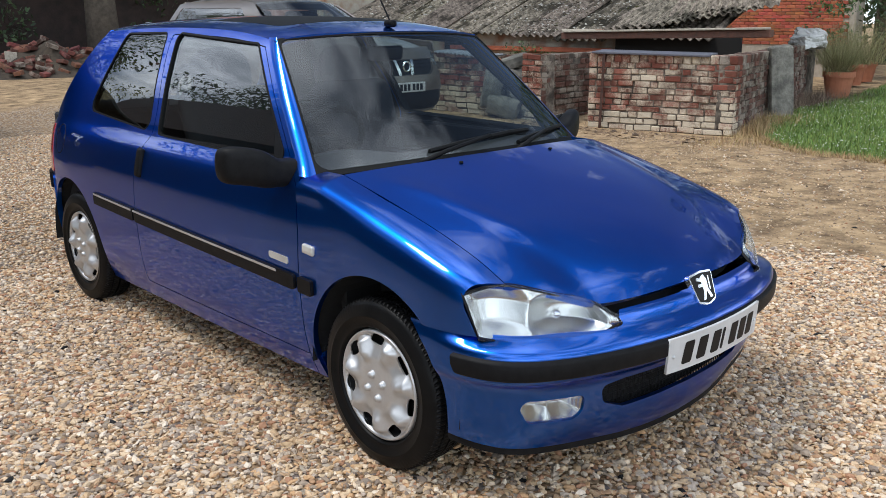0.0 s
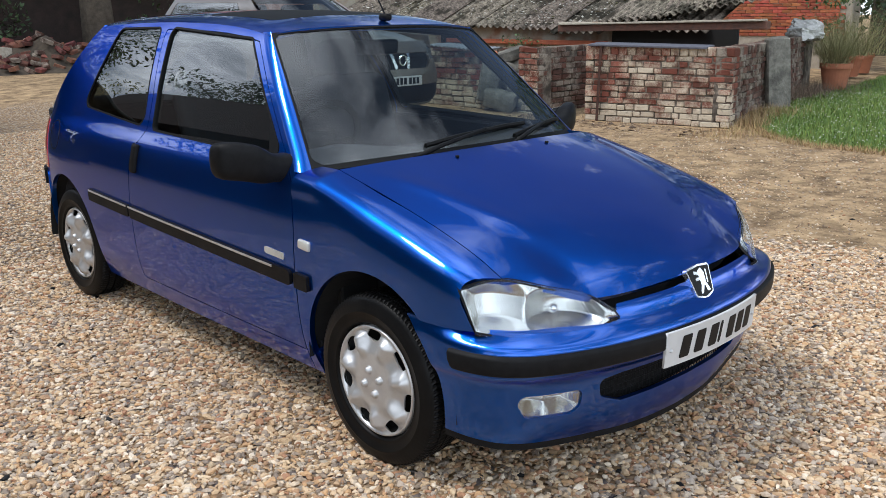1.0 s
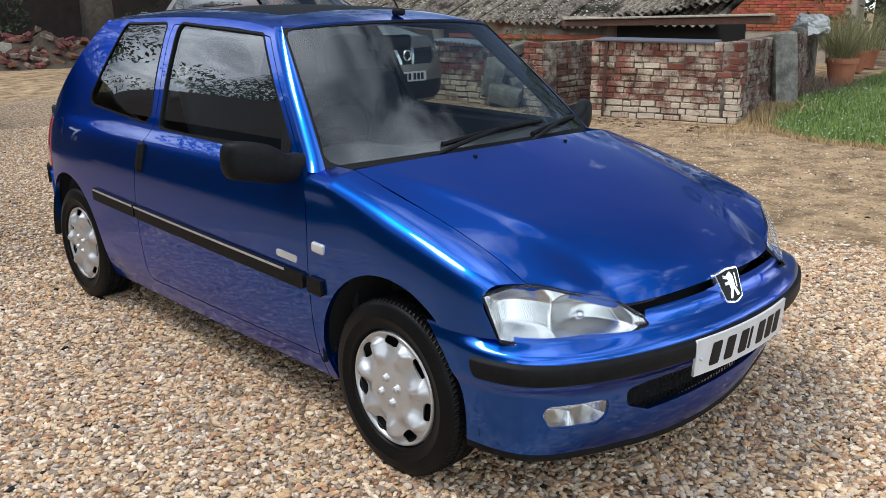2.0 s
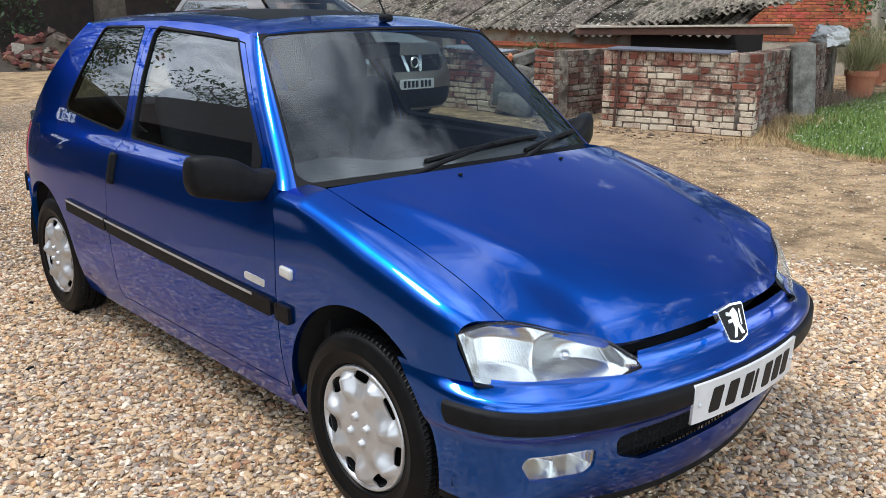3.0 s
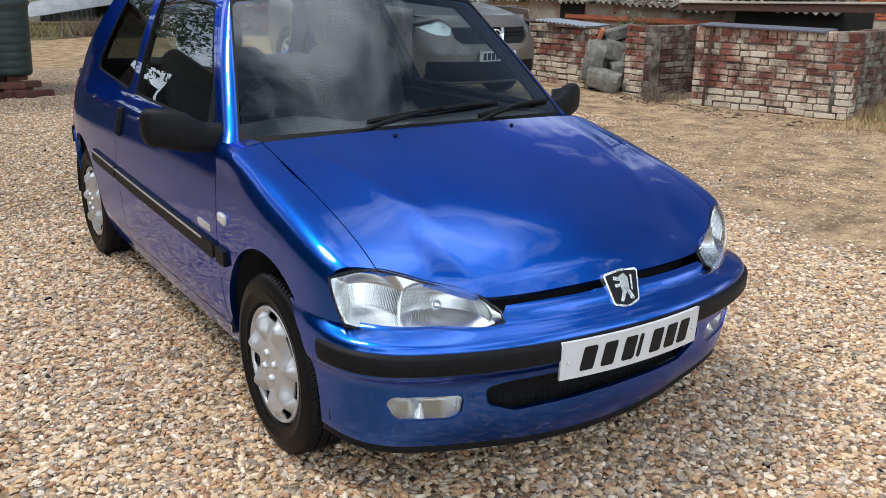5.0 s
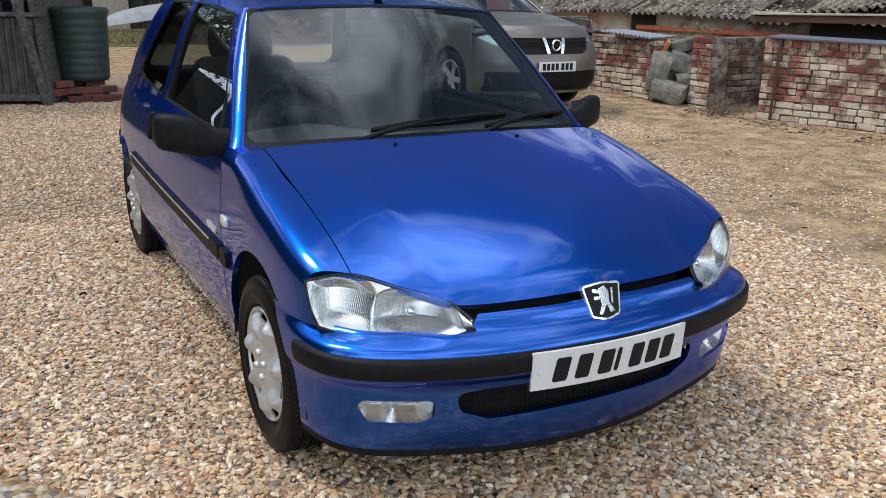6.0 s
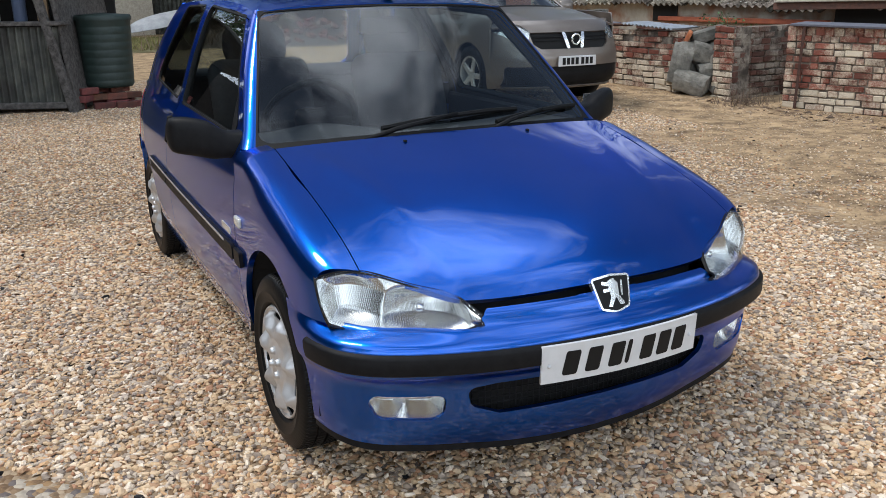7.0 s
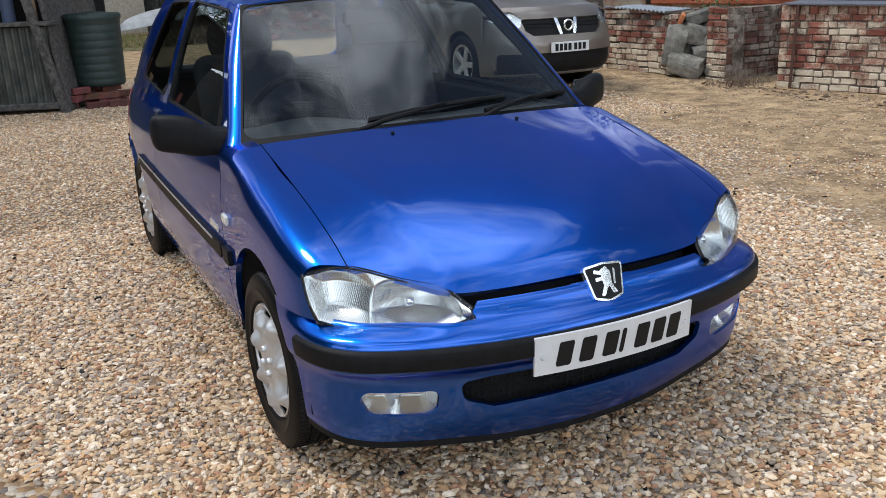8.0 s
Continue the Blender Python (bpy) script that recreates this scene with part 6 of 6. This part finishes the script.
    part("sill", sill.mesh(0.05, sd), PAINT, CAR)
    # screen trim
screen_pane = part("windscreen", Skin(screen_fn, lin(-0.992, 0.992, 44), lin(0.0, 0.99, 26)).mesh(0.006, lift=0.0), SCREEN, CAR, "clear laminated windscreen")
screen_pane.visible_shadow = False
edge = Skin(screen_fn, lin(-1.006, 1.006, 180), lin(-0.01, 1.006, 90)).keep(lambda a, b: -outline([(-0.606, 0.012), (0.606, 0.012), (0.516, 0.465), (-0.516, 0.465)], 0.035)(a * (0.61 - 0.09 * b), 0.47 * b))
part("windscreen_seal", edge.mesh(0.01, lift=0.0025), SEAL, CAR, "black windscreen surround")
scuttle = Skin(lambda a, t: (0.665 * a, back_y(np.abs(0.66 * a)) - 0.03 + 0.11 * t, back_z(np.abs(0.66 * a)) - 0.028 + 0.006 * t), lin(-1, 1, 40), lin(0, 1, 6))
part("scuttle_panel", scuttle.mesh(0.02), TRIM, CAR, "black plastic scuttle")
for sx in (-0.237, 0.237):
    b = box(0.011, 0.013, 0.008, 0.003, 2)
    part("washer_jet", b, SEAL, CAR, at=pose(sx, 0.155, float(bonnet_z(sx, 0.155)) + 0.003))


def on_screen(a, b, off=0.0):
    x, y, z = (float(c) for c in screen_fn(np.array(a), np.array(b)))
    return Vector((x, y - off * 0.68, z + off * 0.73))


def wiper(a0, b0, a1, b1, a2, b2):
    """Parked wiper: arm from its pivot to the blade's middle, blade along the base of the glass."""
    w = part("wiper", tube([on_screen(a0, b0, 0.01), on_screen(a0 + (a1 - a0) * 0.3, b0 + (b1 - b0) * 0.3, 0.035), on_screen(a1, b1, 0.03)], 0.010, 8, taper=0.007), TRIM, CAR, "black windscreen wiper", smooth=True)
    mid = on_screen(a1, b1, 0.022)
    lo, hi = on_screen(2 * a1 - a2, 2 * b1 - b2, 0.008), on_screen(a2, b2, 0.008)
    part("blade", tube([lo, (lo + mid) / 2 + Vector((0, -0.004, 0.004)), mid, (hi + mid) / 2 + Vector((0, -0.004, 0.004)), hi], 0.009, 6), SEAL, w)
    part("blade_rubber", tube([lo + Vector((0, 0.004, -0.004)), hi + Vector((0, 0.004, -0.004))], 0.005, 6), SEAL, w)
    b = lathe([(0, 0.016), (0.016, 0.012), (0.020, 0.0)], 14, "z")
    part("pivot_cap", b, TRIM, w, at=Matrix.Translation(on_screen(a0, b0, -0.004)))


wiper(-0.50, -0.02, 0.02, 0.085, 0.44, 0.115)
wiper(0.20, -0.02, 0.60, 0.075, 0.94, 0.115)
aerial = part("aerial_base", box(0.035, 0.05, 0.028, 0.01, 2, (0.0, 0.80, 1.352)), TRIM, CAR, "black roof aerial", smooth=True)
part("aerial_mast", tube([(0.0, 0.80, 1.36), (0.0, 0.98, 1.62)], 0.0035, 6), TRIM, aerial)

# underside and wheel wells
ub = box(1.24, 3.20, 0.03, 0.01, 1, (0, 1.18, 0.20))
part("underbody", ub, DARK, CAR)
for k, y in enumerate(AXLES):
    for sd in (1, -1):
        well = bmesh.new()
        n = 24
        ring = [[well.verts.new((sd * xx, y + (ARCH_R + 0.012) * math.cos(math.pi * i / n * 1.06 - 0.09), 0.279 + (ARCH_R + 0.012) * math.sin(math.pi * i / n * 1.06 - 0.09))) for i in range(n + 1)] for xx in (0.50, 0.745 if k == 0 else 0.715)]
        for i in range(n):
            well.faces.new((ring[0][i], ring[0][i + 1], ring[1][i + 1], ring[1][i]))
        well.faces.new(ring[0])
        part("wheel_well", well, DARK, CAR)
for nm, sx, sy, sz, at in (("bulkhead", 1.30, 0.03, 0.62, (0, 0.30, 0.53)), ("cabin_floor", 1.40, 2.3, 0.03, (0, 1.5, 0.28)), ("engine_bay", 0.96, 0.66, 0.32, (0, -0.08, 0.40))):
    part(nm, box(sx, sy, sz, 0.005, 1, at), DARK, CAR)

# wheels
tyre_profile = [(0.172, -0.055), (0.181, -0.066), (0.205, -0.078), (0.235, -0.080), (0.256, -0.074), (0.268, -0.066), (0.2735, -0.056), (0.2745, -0.036), (0.268, -0.035), (0.268, -0.030), (0.275, -0.029), (0.2755, -0.004), (0.268, -0.003), (0.268, 0.003), (0.2755, 0.004), (0.275, 0.029), (0.268, 0.030), (0.268, 0.035), (0.2745, 0.036), (0.2735, 0.056), (0.268, 0.066), (0.256, 0.074), (0.235, 0.080), (0.226, 0.0815), (0.223, 0.0835), (0.220, 0.0815), (0.205, 0.078), (0.193, 0.073), (0.190, 0.0745), (0.186, 0.068), (0.176, 0.050)]


def tyre_mesh():
    b = bmesh.new()
    n, rings = 300, []
    for k in range(n):
        a = 2 * math.pi * k / n
        ring = []
        for i, (r, h) in enumerate(tyre_profile):
            cut = 0.004 if r > 0.2725 and k % 3 == (0 if (i // 4) % 2 else 1) and abs(h) > 0.02 else (0.003 if 0.262 < r < 0.2725 and 0.06 < abs(h) and k % 3 == 0 else 0)
            rr = r - cut
            ring.append(b.verts.new((h, rr * math.cos(a), rr * math.sin(a))))
        rings.append(ring)
    for k in range(n):
        p, q = rings[k], rings[(k + 1) % n]
        for i in range(len(tyre_profile) - 1):
            f = b.faces.new((p[i], p[i + 1], q[i + 1], q[i]))
            f.smooth = tyre_profile[i][0] < 0.27
    bmesh.ops.recalc_face_normals(b, faces=b.faces)
    return b


def trim_fn(r, th):
    """Wheel trim: seven raised lobes round a dished centre."""
    lobe = (0.5 + 0.5 * np.cos(7 * th)) ** 1.6
    h = 0.022 - 0.016 * (r / 0.178) ** 2
    h = h + 0.022 * lobe * smoothstep(0.070, 0.118, r) * (1 - smoothstep(0.140, 0.167, r))
    h = h - 0.010 * (1 - lobe) * smoothstep(0.085, 0.125, r) * (1 - smoothstep(0.155, 0.170, r)) + 0.007 * smoothstep(0.164, 0.172, r)
    h = h - 0.02 * smoothstep(0.1765, 0.181, r)
    return h, r * np.sin(th), r * np.cos(th)


def slot_cut(r, th):
    k = (th * 7 / (2 * np.pi) + 0.5) % 1.0 - 0.0
    d = (k - 1.0 * np.round(k)) * 2 * np.pi / 7 * 0.148
    return 1 - np.sqrt((d / (0.030 + 0.25 * (r - 0.148))) ** 2 + ((r - 0.148) / 0.0185) ** 2)


trim_skin = Skin(trim_fn, np.concatenate([lin(0.0005, 0.06, 8), lin(0.066, 0.181, 44)]), lin(0, 2 * math.pi, 211)).keep(lambda r, th: slot_cut(r, th) * 0.02)


def wheel(x, y, sd):
    w = part("wheel", lathe([(0.16, -0.05), (0.172, -0.055), (0.172, 0.050), (0.166, 0.052), (0.160, 0.02), (0.02, 0.0)], 48), DARK, CAR, "wheel with black tyre and silver trim", at=pose(x, y, WHEEL_R - 0.004, random.uniform(0, 50)) @ Matrix.Diagonal((sd, 1, 1, 1)))
    part("tyre", tyre_mesh(), RUBBER, w, "black tyre with moulded tread")
    t = part("wheel_trim", trim_skin.mesh(0.006, flip=True), ALLOY, w, "silver plastic seven-lobed wheel trim", at=pose(0.056, 0, 0))
    for a in range(4):
        b = lathe([(0, 0.012), (0.008, 0.011), (0.011, 0.006), (0.0115, -0.002), (0.0145, -0.002), (0.015, -0.008)], 14)
        part("bolt_cover", b, ALLOY, w, smooth=True, at=pose(0.080, 0.038 * math.cos(a * math.pi / 2 + 0.78), 0.038 * math.sin(a * math.pi / 2 + 0.78)))
    return w


for sd in (1, -1):
    wheel(sd * 0.683, AXLES[0], sd)
    wheel(sd * 0.650, AXLES[1] - 0.02, sd)

# cabin
def seat(x, y):
    s = part("front_seat", box(0.50, 0.50, 0.16, 0.06, 3, (x, y - 0.05, 0.48)), CLOTH, CAR, "dark cloth front seat", smooth=True)
    part("seat_back", box(0.46, 0.14, 0.62, 0.065, 4, (x, y + 0.27, 0.79), (-20, 0, 0)), CLOTH, s, smooth=True)
    rest = bmesh.new()
    bmesh.ops.create_uvsphere(rest, u_segments=24, v_segments=14, radius=1.0)
    for v in rest.verts:
        k = (abs(v.co.x) ** 2.6 + abs(v.co.y) ** 2.6 + abs(v.co.z) ** 2.6) ** (-1 / 2.6)
        v.co *= k
    part("headrest", rest, CLOTH, s, smooth=True, at=pose(x, y + 0.40, 1.14, -14, 0, 0) @ Matrix.Diagonal((0.145, 0.05, 0.115, 1)))


seat(-0.34, 1.16)
seat(0.34, 1.16)
bench = part("rear_seat", box(1.20, 0.46, 0.16, 0.05, 3, (0, 2.0, 0.50)), CLOTH, CAR, "dark cloth rear bench", smooth=True)
part("bench_back", box(1.18, 0.13, 0.46, 0.05, 3, (0, 2.28, 0.72), (-18, 0, 0)), CLOTH, bench, smooth=True)
part("parcel_shelf", box(1.25, 0.54, 0.03, 0.008, 1, (0, 2.44, 0.945)), CLOTH, CAR)
dash_fn = lambda x, t: (x, 0.30 + 0.145 * (x / 0.67) ** 2 + 0.05 + 0.40 * t, 0.865 - 0.01 * t - 0.02 * smoothstep(0.75, 1, t) + 0.035 * np.exp(-((x + 0.34) / 0.17) ** 2) * smoothstep(0.3, 0.6, t))
dash = part("dashboard", Skin(dash_fn, lin(-0.66, 0.66, 50), lin(0, 1, 16)).mesh(0.30), DASH, CAR, "grey plastic dashboard")
wheel_b = bmesh.new()
n = 40
ringpts = [(0.185 * math.cos(2 * math.pi * k / n), 0.185 * math.sin(2 * math.pi * k / n), 0) for k in range(n + 1)]
tube(ringpts, 0.014, 8, wheel_b)
sw = part("steering_wheel", wheel_b, SEAL, CAR, "black steering wheel", smooth=True, at=pose(-0.34, 0.82, 0.88, -62, 0, 0))
part("wheel_hub", box(0.13, 0.12, 0.05, 0.02, 2), SEAL, sw, smooth=True)
part("wheel_spoke", box(0.35, 0.035, 0.015, 0.005, 1), SEAL, sw)
part("interior_mirror", box(0.22, 0.03, 0.06, 0.014, 2, (0, 0.86, 1.235), (8, 0, 0)), SEAL, CAR, smooth=True)
for sd in (1, -1):
    part("inner_panel", box(0.03, 1.1, 0.55, 0.01, 1, (sd * 0.665, 1.02, 0.60)), CLOTH, CAR)
    part("rear_inner_panel", box(0.03, 1.15, 0.62, 0.01, 1, (sd * 0.63, 2.2, 0.60)), CLOTH, CAR)
for sd in (1, -1):
    part("pillar_trim", apillar.mesh(0.0, sd, lift=-0.017), DASH, CAR, "dark plastic pillar trim")
    part("door_trim", door_skin.keep(lambda y, z: 0.80 - z).mesh(0.0, sd, lift=-0.023), DASH, CAR, "dark plastic door frame trim")
    part("side_trim", shell_skin.keep(lambda y, z: np.maximum(0.80 - z, y - 2.45)).mesh(0.0, sd, lift=-0.023), DASH, CAR, "dark plastic side trim")
part("headlining", Skin(roof_fn, lin(-0.92, 0.92, 16), lin(0.80, 2.26, 20)).mesh(0.0, lift=-0.03), DASH, CAR, "pale headlining")


# ---- the taupe sport-utility car parked behind ----
TAUPE = material("taupe_metallic_paint", (0.17, 0.143, 0.12), 0.35, 0.5, (0.20, 0.17, 0.145), 700, coat=0.7, spec=0.3, detail=1.0)
SUV = thing("suv_car", "taupe metallic sport-utility car parked by the brick pens", "car", at=pose(4.45, 6.72, 0.085, 0, 0, 2))
suv_x = curve([0.28, 0.36, 0.5, 0.7, 0.9, 1.0, 1.05, 1.2, 1.4, 1.52, 1.58], [0.80, 0.85, 0.875, 0.888, 0.880, 0.862, 0.845, 0.795, 0.71, 0.63, 0.56])
suv_w = curve([-0.7, -0.45, 0.0, 2.0, 2.9, 3.3, 3.5], [0.97, 0.995, 1.0, 1.0, 0.98, 0.93, 0.88])
suv_side = lambda y, z: (suv_x(z) * suv_w(y), y, z)
suv_edge = lambda z: 0.42 + (np.asarray(z) - 1.05) * 1.72
suv_roof = curve([1.0, 1.3, 1.8, 2.4, 3.0, 3.4], [1.50, 1.565, 1.60, 1.60, 1.57, 1.52])
suv_arch = lambda c: lambda y, z: 0.385 - np.hypot(y - c, z - 0.34)
suv_glass = outline([(0.95, 1.06), (1.42, 1.44), (2.95, 1.46), (3.10, 1.20), (2.95, 1.10)], 0.03)
ss = Skin(suv_side, lin(-0.46, 3.4, 90), lin(0.28, 1.56, 50)).keep(suv_arch(0)).keep(suv_arch(2.63)).keep(lambda y, z: z - suv_roof(y) + 0.05).keep(lambda y, z: np.where(z > 1.04, suv_edge(z) - y, -1)).keep(lambda y, z: np.where(y < 0.42, z - 1.03 - 0.06 * (y + 0.5), -1)).keep(lambda y, z: y - (3.42 - 0.35 * smoothstep(1.0, 1.55, z)))
s_pts = np.array([(0, -0.905), (0.25, -0.895), (0.50, -0.845), (0.70, -0.745), (0.82, -0.60), (0.872, -0.44), (0.882, -0.30)])
s_arc = np.concatenate([[0], np.cumsum(np.hypot(*np.diff(s_pts, axis=0).T))])
sx_f, sy_f = curve(s_arc, s_pts[:, 0]), curve(s_arc, s_pts[:, 1])
s_in = curve([0.22, 0.28, 0.40, 0.55, 0.70, 0.82, 0.92, 0.97], [0.10, 0.03, 0.0, 0.0, 0.03, 0.07, 0.13, 0.19])


def fascia_fn(s, z):
    a = np.abs(s)
    x, y = sx_f(a), sy_f(a)
    dx, dy = sx_f(a + 0.004) - sx_f(a - 0.004), sy_f(a + 0.004) - sy_f(a - 0.004)
    n, i = np.hypot(dx, dy), s_in(z) * (1 - 0.75 * smoothstep(0.85, 1.2, a))
    return np.sign(s) * np.maximum(x - i * dy / n, 0), y + i * dx / n, z


fascia = Skin(fascia_fn, lin(-1.25, 1.25, 110), lin(0.22, 0.97, 40)).keep(lambda x, y, z: suv_arch(0)(y, z), True)
grille_s = outline([(-0.55, 0.845), (0.55, 0.845), (0.52, 0.72), (0.44, 0.665), (-0.44, 0.665), (-0.52, 0.72)], 0.02)
lower_s = outline([(-0.80, 0.475), (0.80, 0.475), (0.80, 0.24), (-0.80, 0.24)], 0.03)
lamp_s = outline([(0.53, 0.86), (0.62, 0.93), (0.83, 0.965), (0.845, 0.86), (0.70, 0.76), (0.56, 0.755)], 0.015)
painted = fascia.keep(lambda x, y, z: -grille_s(x, z), True).keep(lambda x, y, z: -lamp_s(np.abs(x), z), True).keep(lambda x, y, z: -lower_s(x, z), True)
for sd in (1, -1):
    part("body_side", ss.keep(lambda y, z: -suv_glass(y, z)).mesh(0.02, sd), TAUPE, SUV)
    part("side_glass", ss.keep(lambda y, z: suv_glass(y, z)).mesh(0.004, sd, lift=-0.004), TINTED, SUV, "dark side windows")
    part("headlamp", fascia.keep(lambda x, y, z: np.maximum(lamp_s(np.abs(x), z), -x * sd), True).mesh(0.0, 1, lift=-0.02), REFLECTOR, SUV, "large clear headlamp")
    part("headlamp_glass", fascia.keep(lambda x, y, z: np.maximum(lamp_s(np.abs(x), z), -x * sd), True).mesh(0.0, 1, lift=-0.002), LENS, SUV)
    part("mirror", box(0.22, 0.12, 0.15, 0.05, 3, (sd * 0.96, 0.62, 1.10)), TAUPE, SUV, smooth=True)
    for yy in (0.0, 2.63):
        w = part("wheel", lathe([(0.20, -0.09), (0.235, -0.10), (0.30, -0.105), (0.335, -0.08), (0.34, 0.0), (0.335, 0.08), (0.30, 0.105), (0.235, 0.10), (0.22, 0.08)], 44), RUBBER, SUV, "black tyre on a silver five-spoke wheel", smooth=True, at=pose(sd * 0.77, yy, 0.34, 18) @ Matrix.Diagonal((sd, 1, 1, 1)))
        part("rim", lathe([(0.235, 0.085), (0.225, 0.095), (0.205, 0.085), (0.200, 0.0)], 40), ALLOY, w)
        part("hub", lathe([(0, 0.075), (0.05, 0.075), (0.06, 0.05)], 20), ALLOY, w)
        part("brake_disc", lathe([(0, 0.0), (0.19, 0.0)], 24), DARK, w)
        for k in range(5):
            part("spoke", box(0.03, 0.065, 0.19, 0.012, 2, (0.065, 0, 0.125)), ALLOY, w, at=pose(0, 0, 0, 72 * k))
        well = bmesh.new()
        ring = [[well.verts.new((sd * xx, yy + 0.40 * math.cos(math.pi * i / 20), 0.34 + 0.40 * math.sin(math.pi * i / 20))) for i in range(21)] for xx in (0.55, 0.865)]
        for i in range(20):
            well.faces.new((ring[0][i], ring[0][i + 1], ring[1][i + 1], ring[1][i]))
        well.faces.new(ring[0])
        part("wheel_well", well, DARK, SUV)
part("front_fascia", painted.mesh(0.03), TAUPE, SUV)
part("lower_bumper", fascia.keep(lambda x, y, z: lower_s(x, z), True).mesh(0.0, lift=-0.015), TRIM, SUV, "black plastic lower bumper")
gr = part("grille", fascia.keep(lambda x, y, z: grille_s(x, z), True).mesh(0.0, lift=-0.03), DARK, SUV, "black barred grille")
for k in range(4):
    part("grille_bar", fascia.keep(lambda x, y, z: np.maximum(grille_s(x, z), np.abs(z - 0.69 - 0.037 * k) - 0.007), True).mesh(0.01, lift=-0.012), TRIM, gr)
for sd in (1, -1):
    vee = lambda x, z: np.maximum(np.abs(x * sd - 0.115 - (z - 0.76) * 0.25) - 0.022, np.abs(z - 0.755) - 0.09)
    part("grille_strake", fascia.keep(lambda x, y, z: np.where(y < -0.5, vee(x, z), 1), True).mesh(0.01, lift=0.004), CHROME, gr, "chrome strake")
roundel = lathe([(0.045, 0.0), (0.050, 0.012), (0.062, 0.012), (0.066, 0.0)], 28)
part("roundel", roundel, CHROME, gr, "plain chrome ring", at=pose(0, -0.885, 0.765, 0, 0, -90))
sp = part("number_plate", box(0.52, 0.012, 0.111, 0.003, 1, (0, -0.925, 0.53)), PLATE, SUV, "white number plate with black bars")
for k, x0 in enumerate((-0.20, -0.14, -0.08, -0.02, 0.06, 0.12, 0.18)):
    part("plate_bar", box(0.042, 0.004, 0.075, 0.001, 1, (x0 + 0.01, -0.933, 0.53)), INK, sp)
sb_fn = lambda x, v: (x, -0.735 + 0.24 * (np.abs(x) / 0.86) ** 2.4 + v * (1.05 - 0.30 * (np.abs(x) / 0.86) ** 2 * 0), 0.955 - 0.03 * (np.abs(x) / 0.86) ** 2 + (0.155 * np.sin(v * np.pi / 2) ** 0.8) - 0.035 * (np.abs(x) / 0.86) ** 4 + 0.012 * np.exp(-((np.abs(x) - 0.45 - 0.15 * v) / 0.05) ** 2))
part("bonnet", Skin(sb_fn, lin(-0.86, 0.86, 40), lin(0, 1, 24)).mesh(0.02), TAUPE, SUV)
ws_fn = lambda a, b: (a * (0.80 * (1 - b) + 0.62 * b), (0.28 + 0.18 * a * a) * (1 - b) + (1.10 + 0.12 * a * a) * b, (1.10 - 0.03 * a * a) * (1 - b) + (1.535 - 0.03 * a * a) * b)
part("windscreen", Skin(ws_fn, lin(-0.98, 0.98, 20), lin(0.0, 1, 10)).mesh(0.004), SCREEN, SUV)
part("windscreen_base", Skin(ws_fn, lin(-1.0, 1.0, 20), lin(-0.06, 0.05, 4)).mesh(0.01, lift=0.004), SEAL, SUV)
sr_fn = lambda a, y: (a * suv_x(suv_roof(y) - 0.05) * suv_w(y), y + 0.12 * a * a * (y < 1.6) * (1.6 - y) / 0.5, suv_roof(y) - 0.05 * np.abs(a) ** 4)
part("roof", Skin(sr_fn, lin(-1, 1, 24), lin(1.10, 3.08, 24)).mesh(0.02), TAUPE, SUV)
part("roof_rail", tube([(-0.60, 1.5, 1.60), (-0.60, 1.6, 1.635), (-0.60, 2.8, 1.625), (-0.60, 2.9, 1.58)], 0.014, 8), ALLOY, SUV)
part("roof_rail", tube([(0.60, 1.5, 1.60), (0.60, 1.6, 1.635), (0.60, 2.8, 1.625), (0.60, 2.9, 1.58)], 0.014, 8), ALLOY, SUV)
sh_fn = lambda a, z: (a * suv_x(z) * 0.90, 3.42 - 0.35 * smoothstep(1.0, 1.55, z) + 0.06 * (1 - a * a), z)
part("tailgate", Skin(sh_fn, lin(-1, 1, 20), lin(0.30, 1.55, 20)).mesh(0.02, flip=True), TAUPE, SUV)
part("underbody", box(1.5, 3.6, 0.05, 0.01, 1, (0, 1.3, 0.30)), DARK, SUV)
part("cabin_fill", box(1.45, 3.3, 0.60, 0.03, 1, (0, 1.75, 0.66)), DARK, SUV)
for x in (-0.38, 0.38):
    part("seat", box(0.5, 0.16, 0.75, 0.06, 3, (x, 1.55, 1.05), (-12, 0, 0)), CLOTH, SUV, smooth=True)
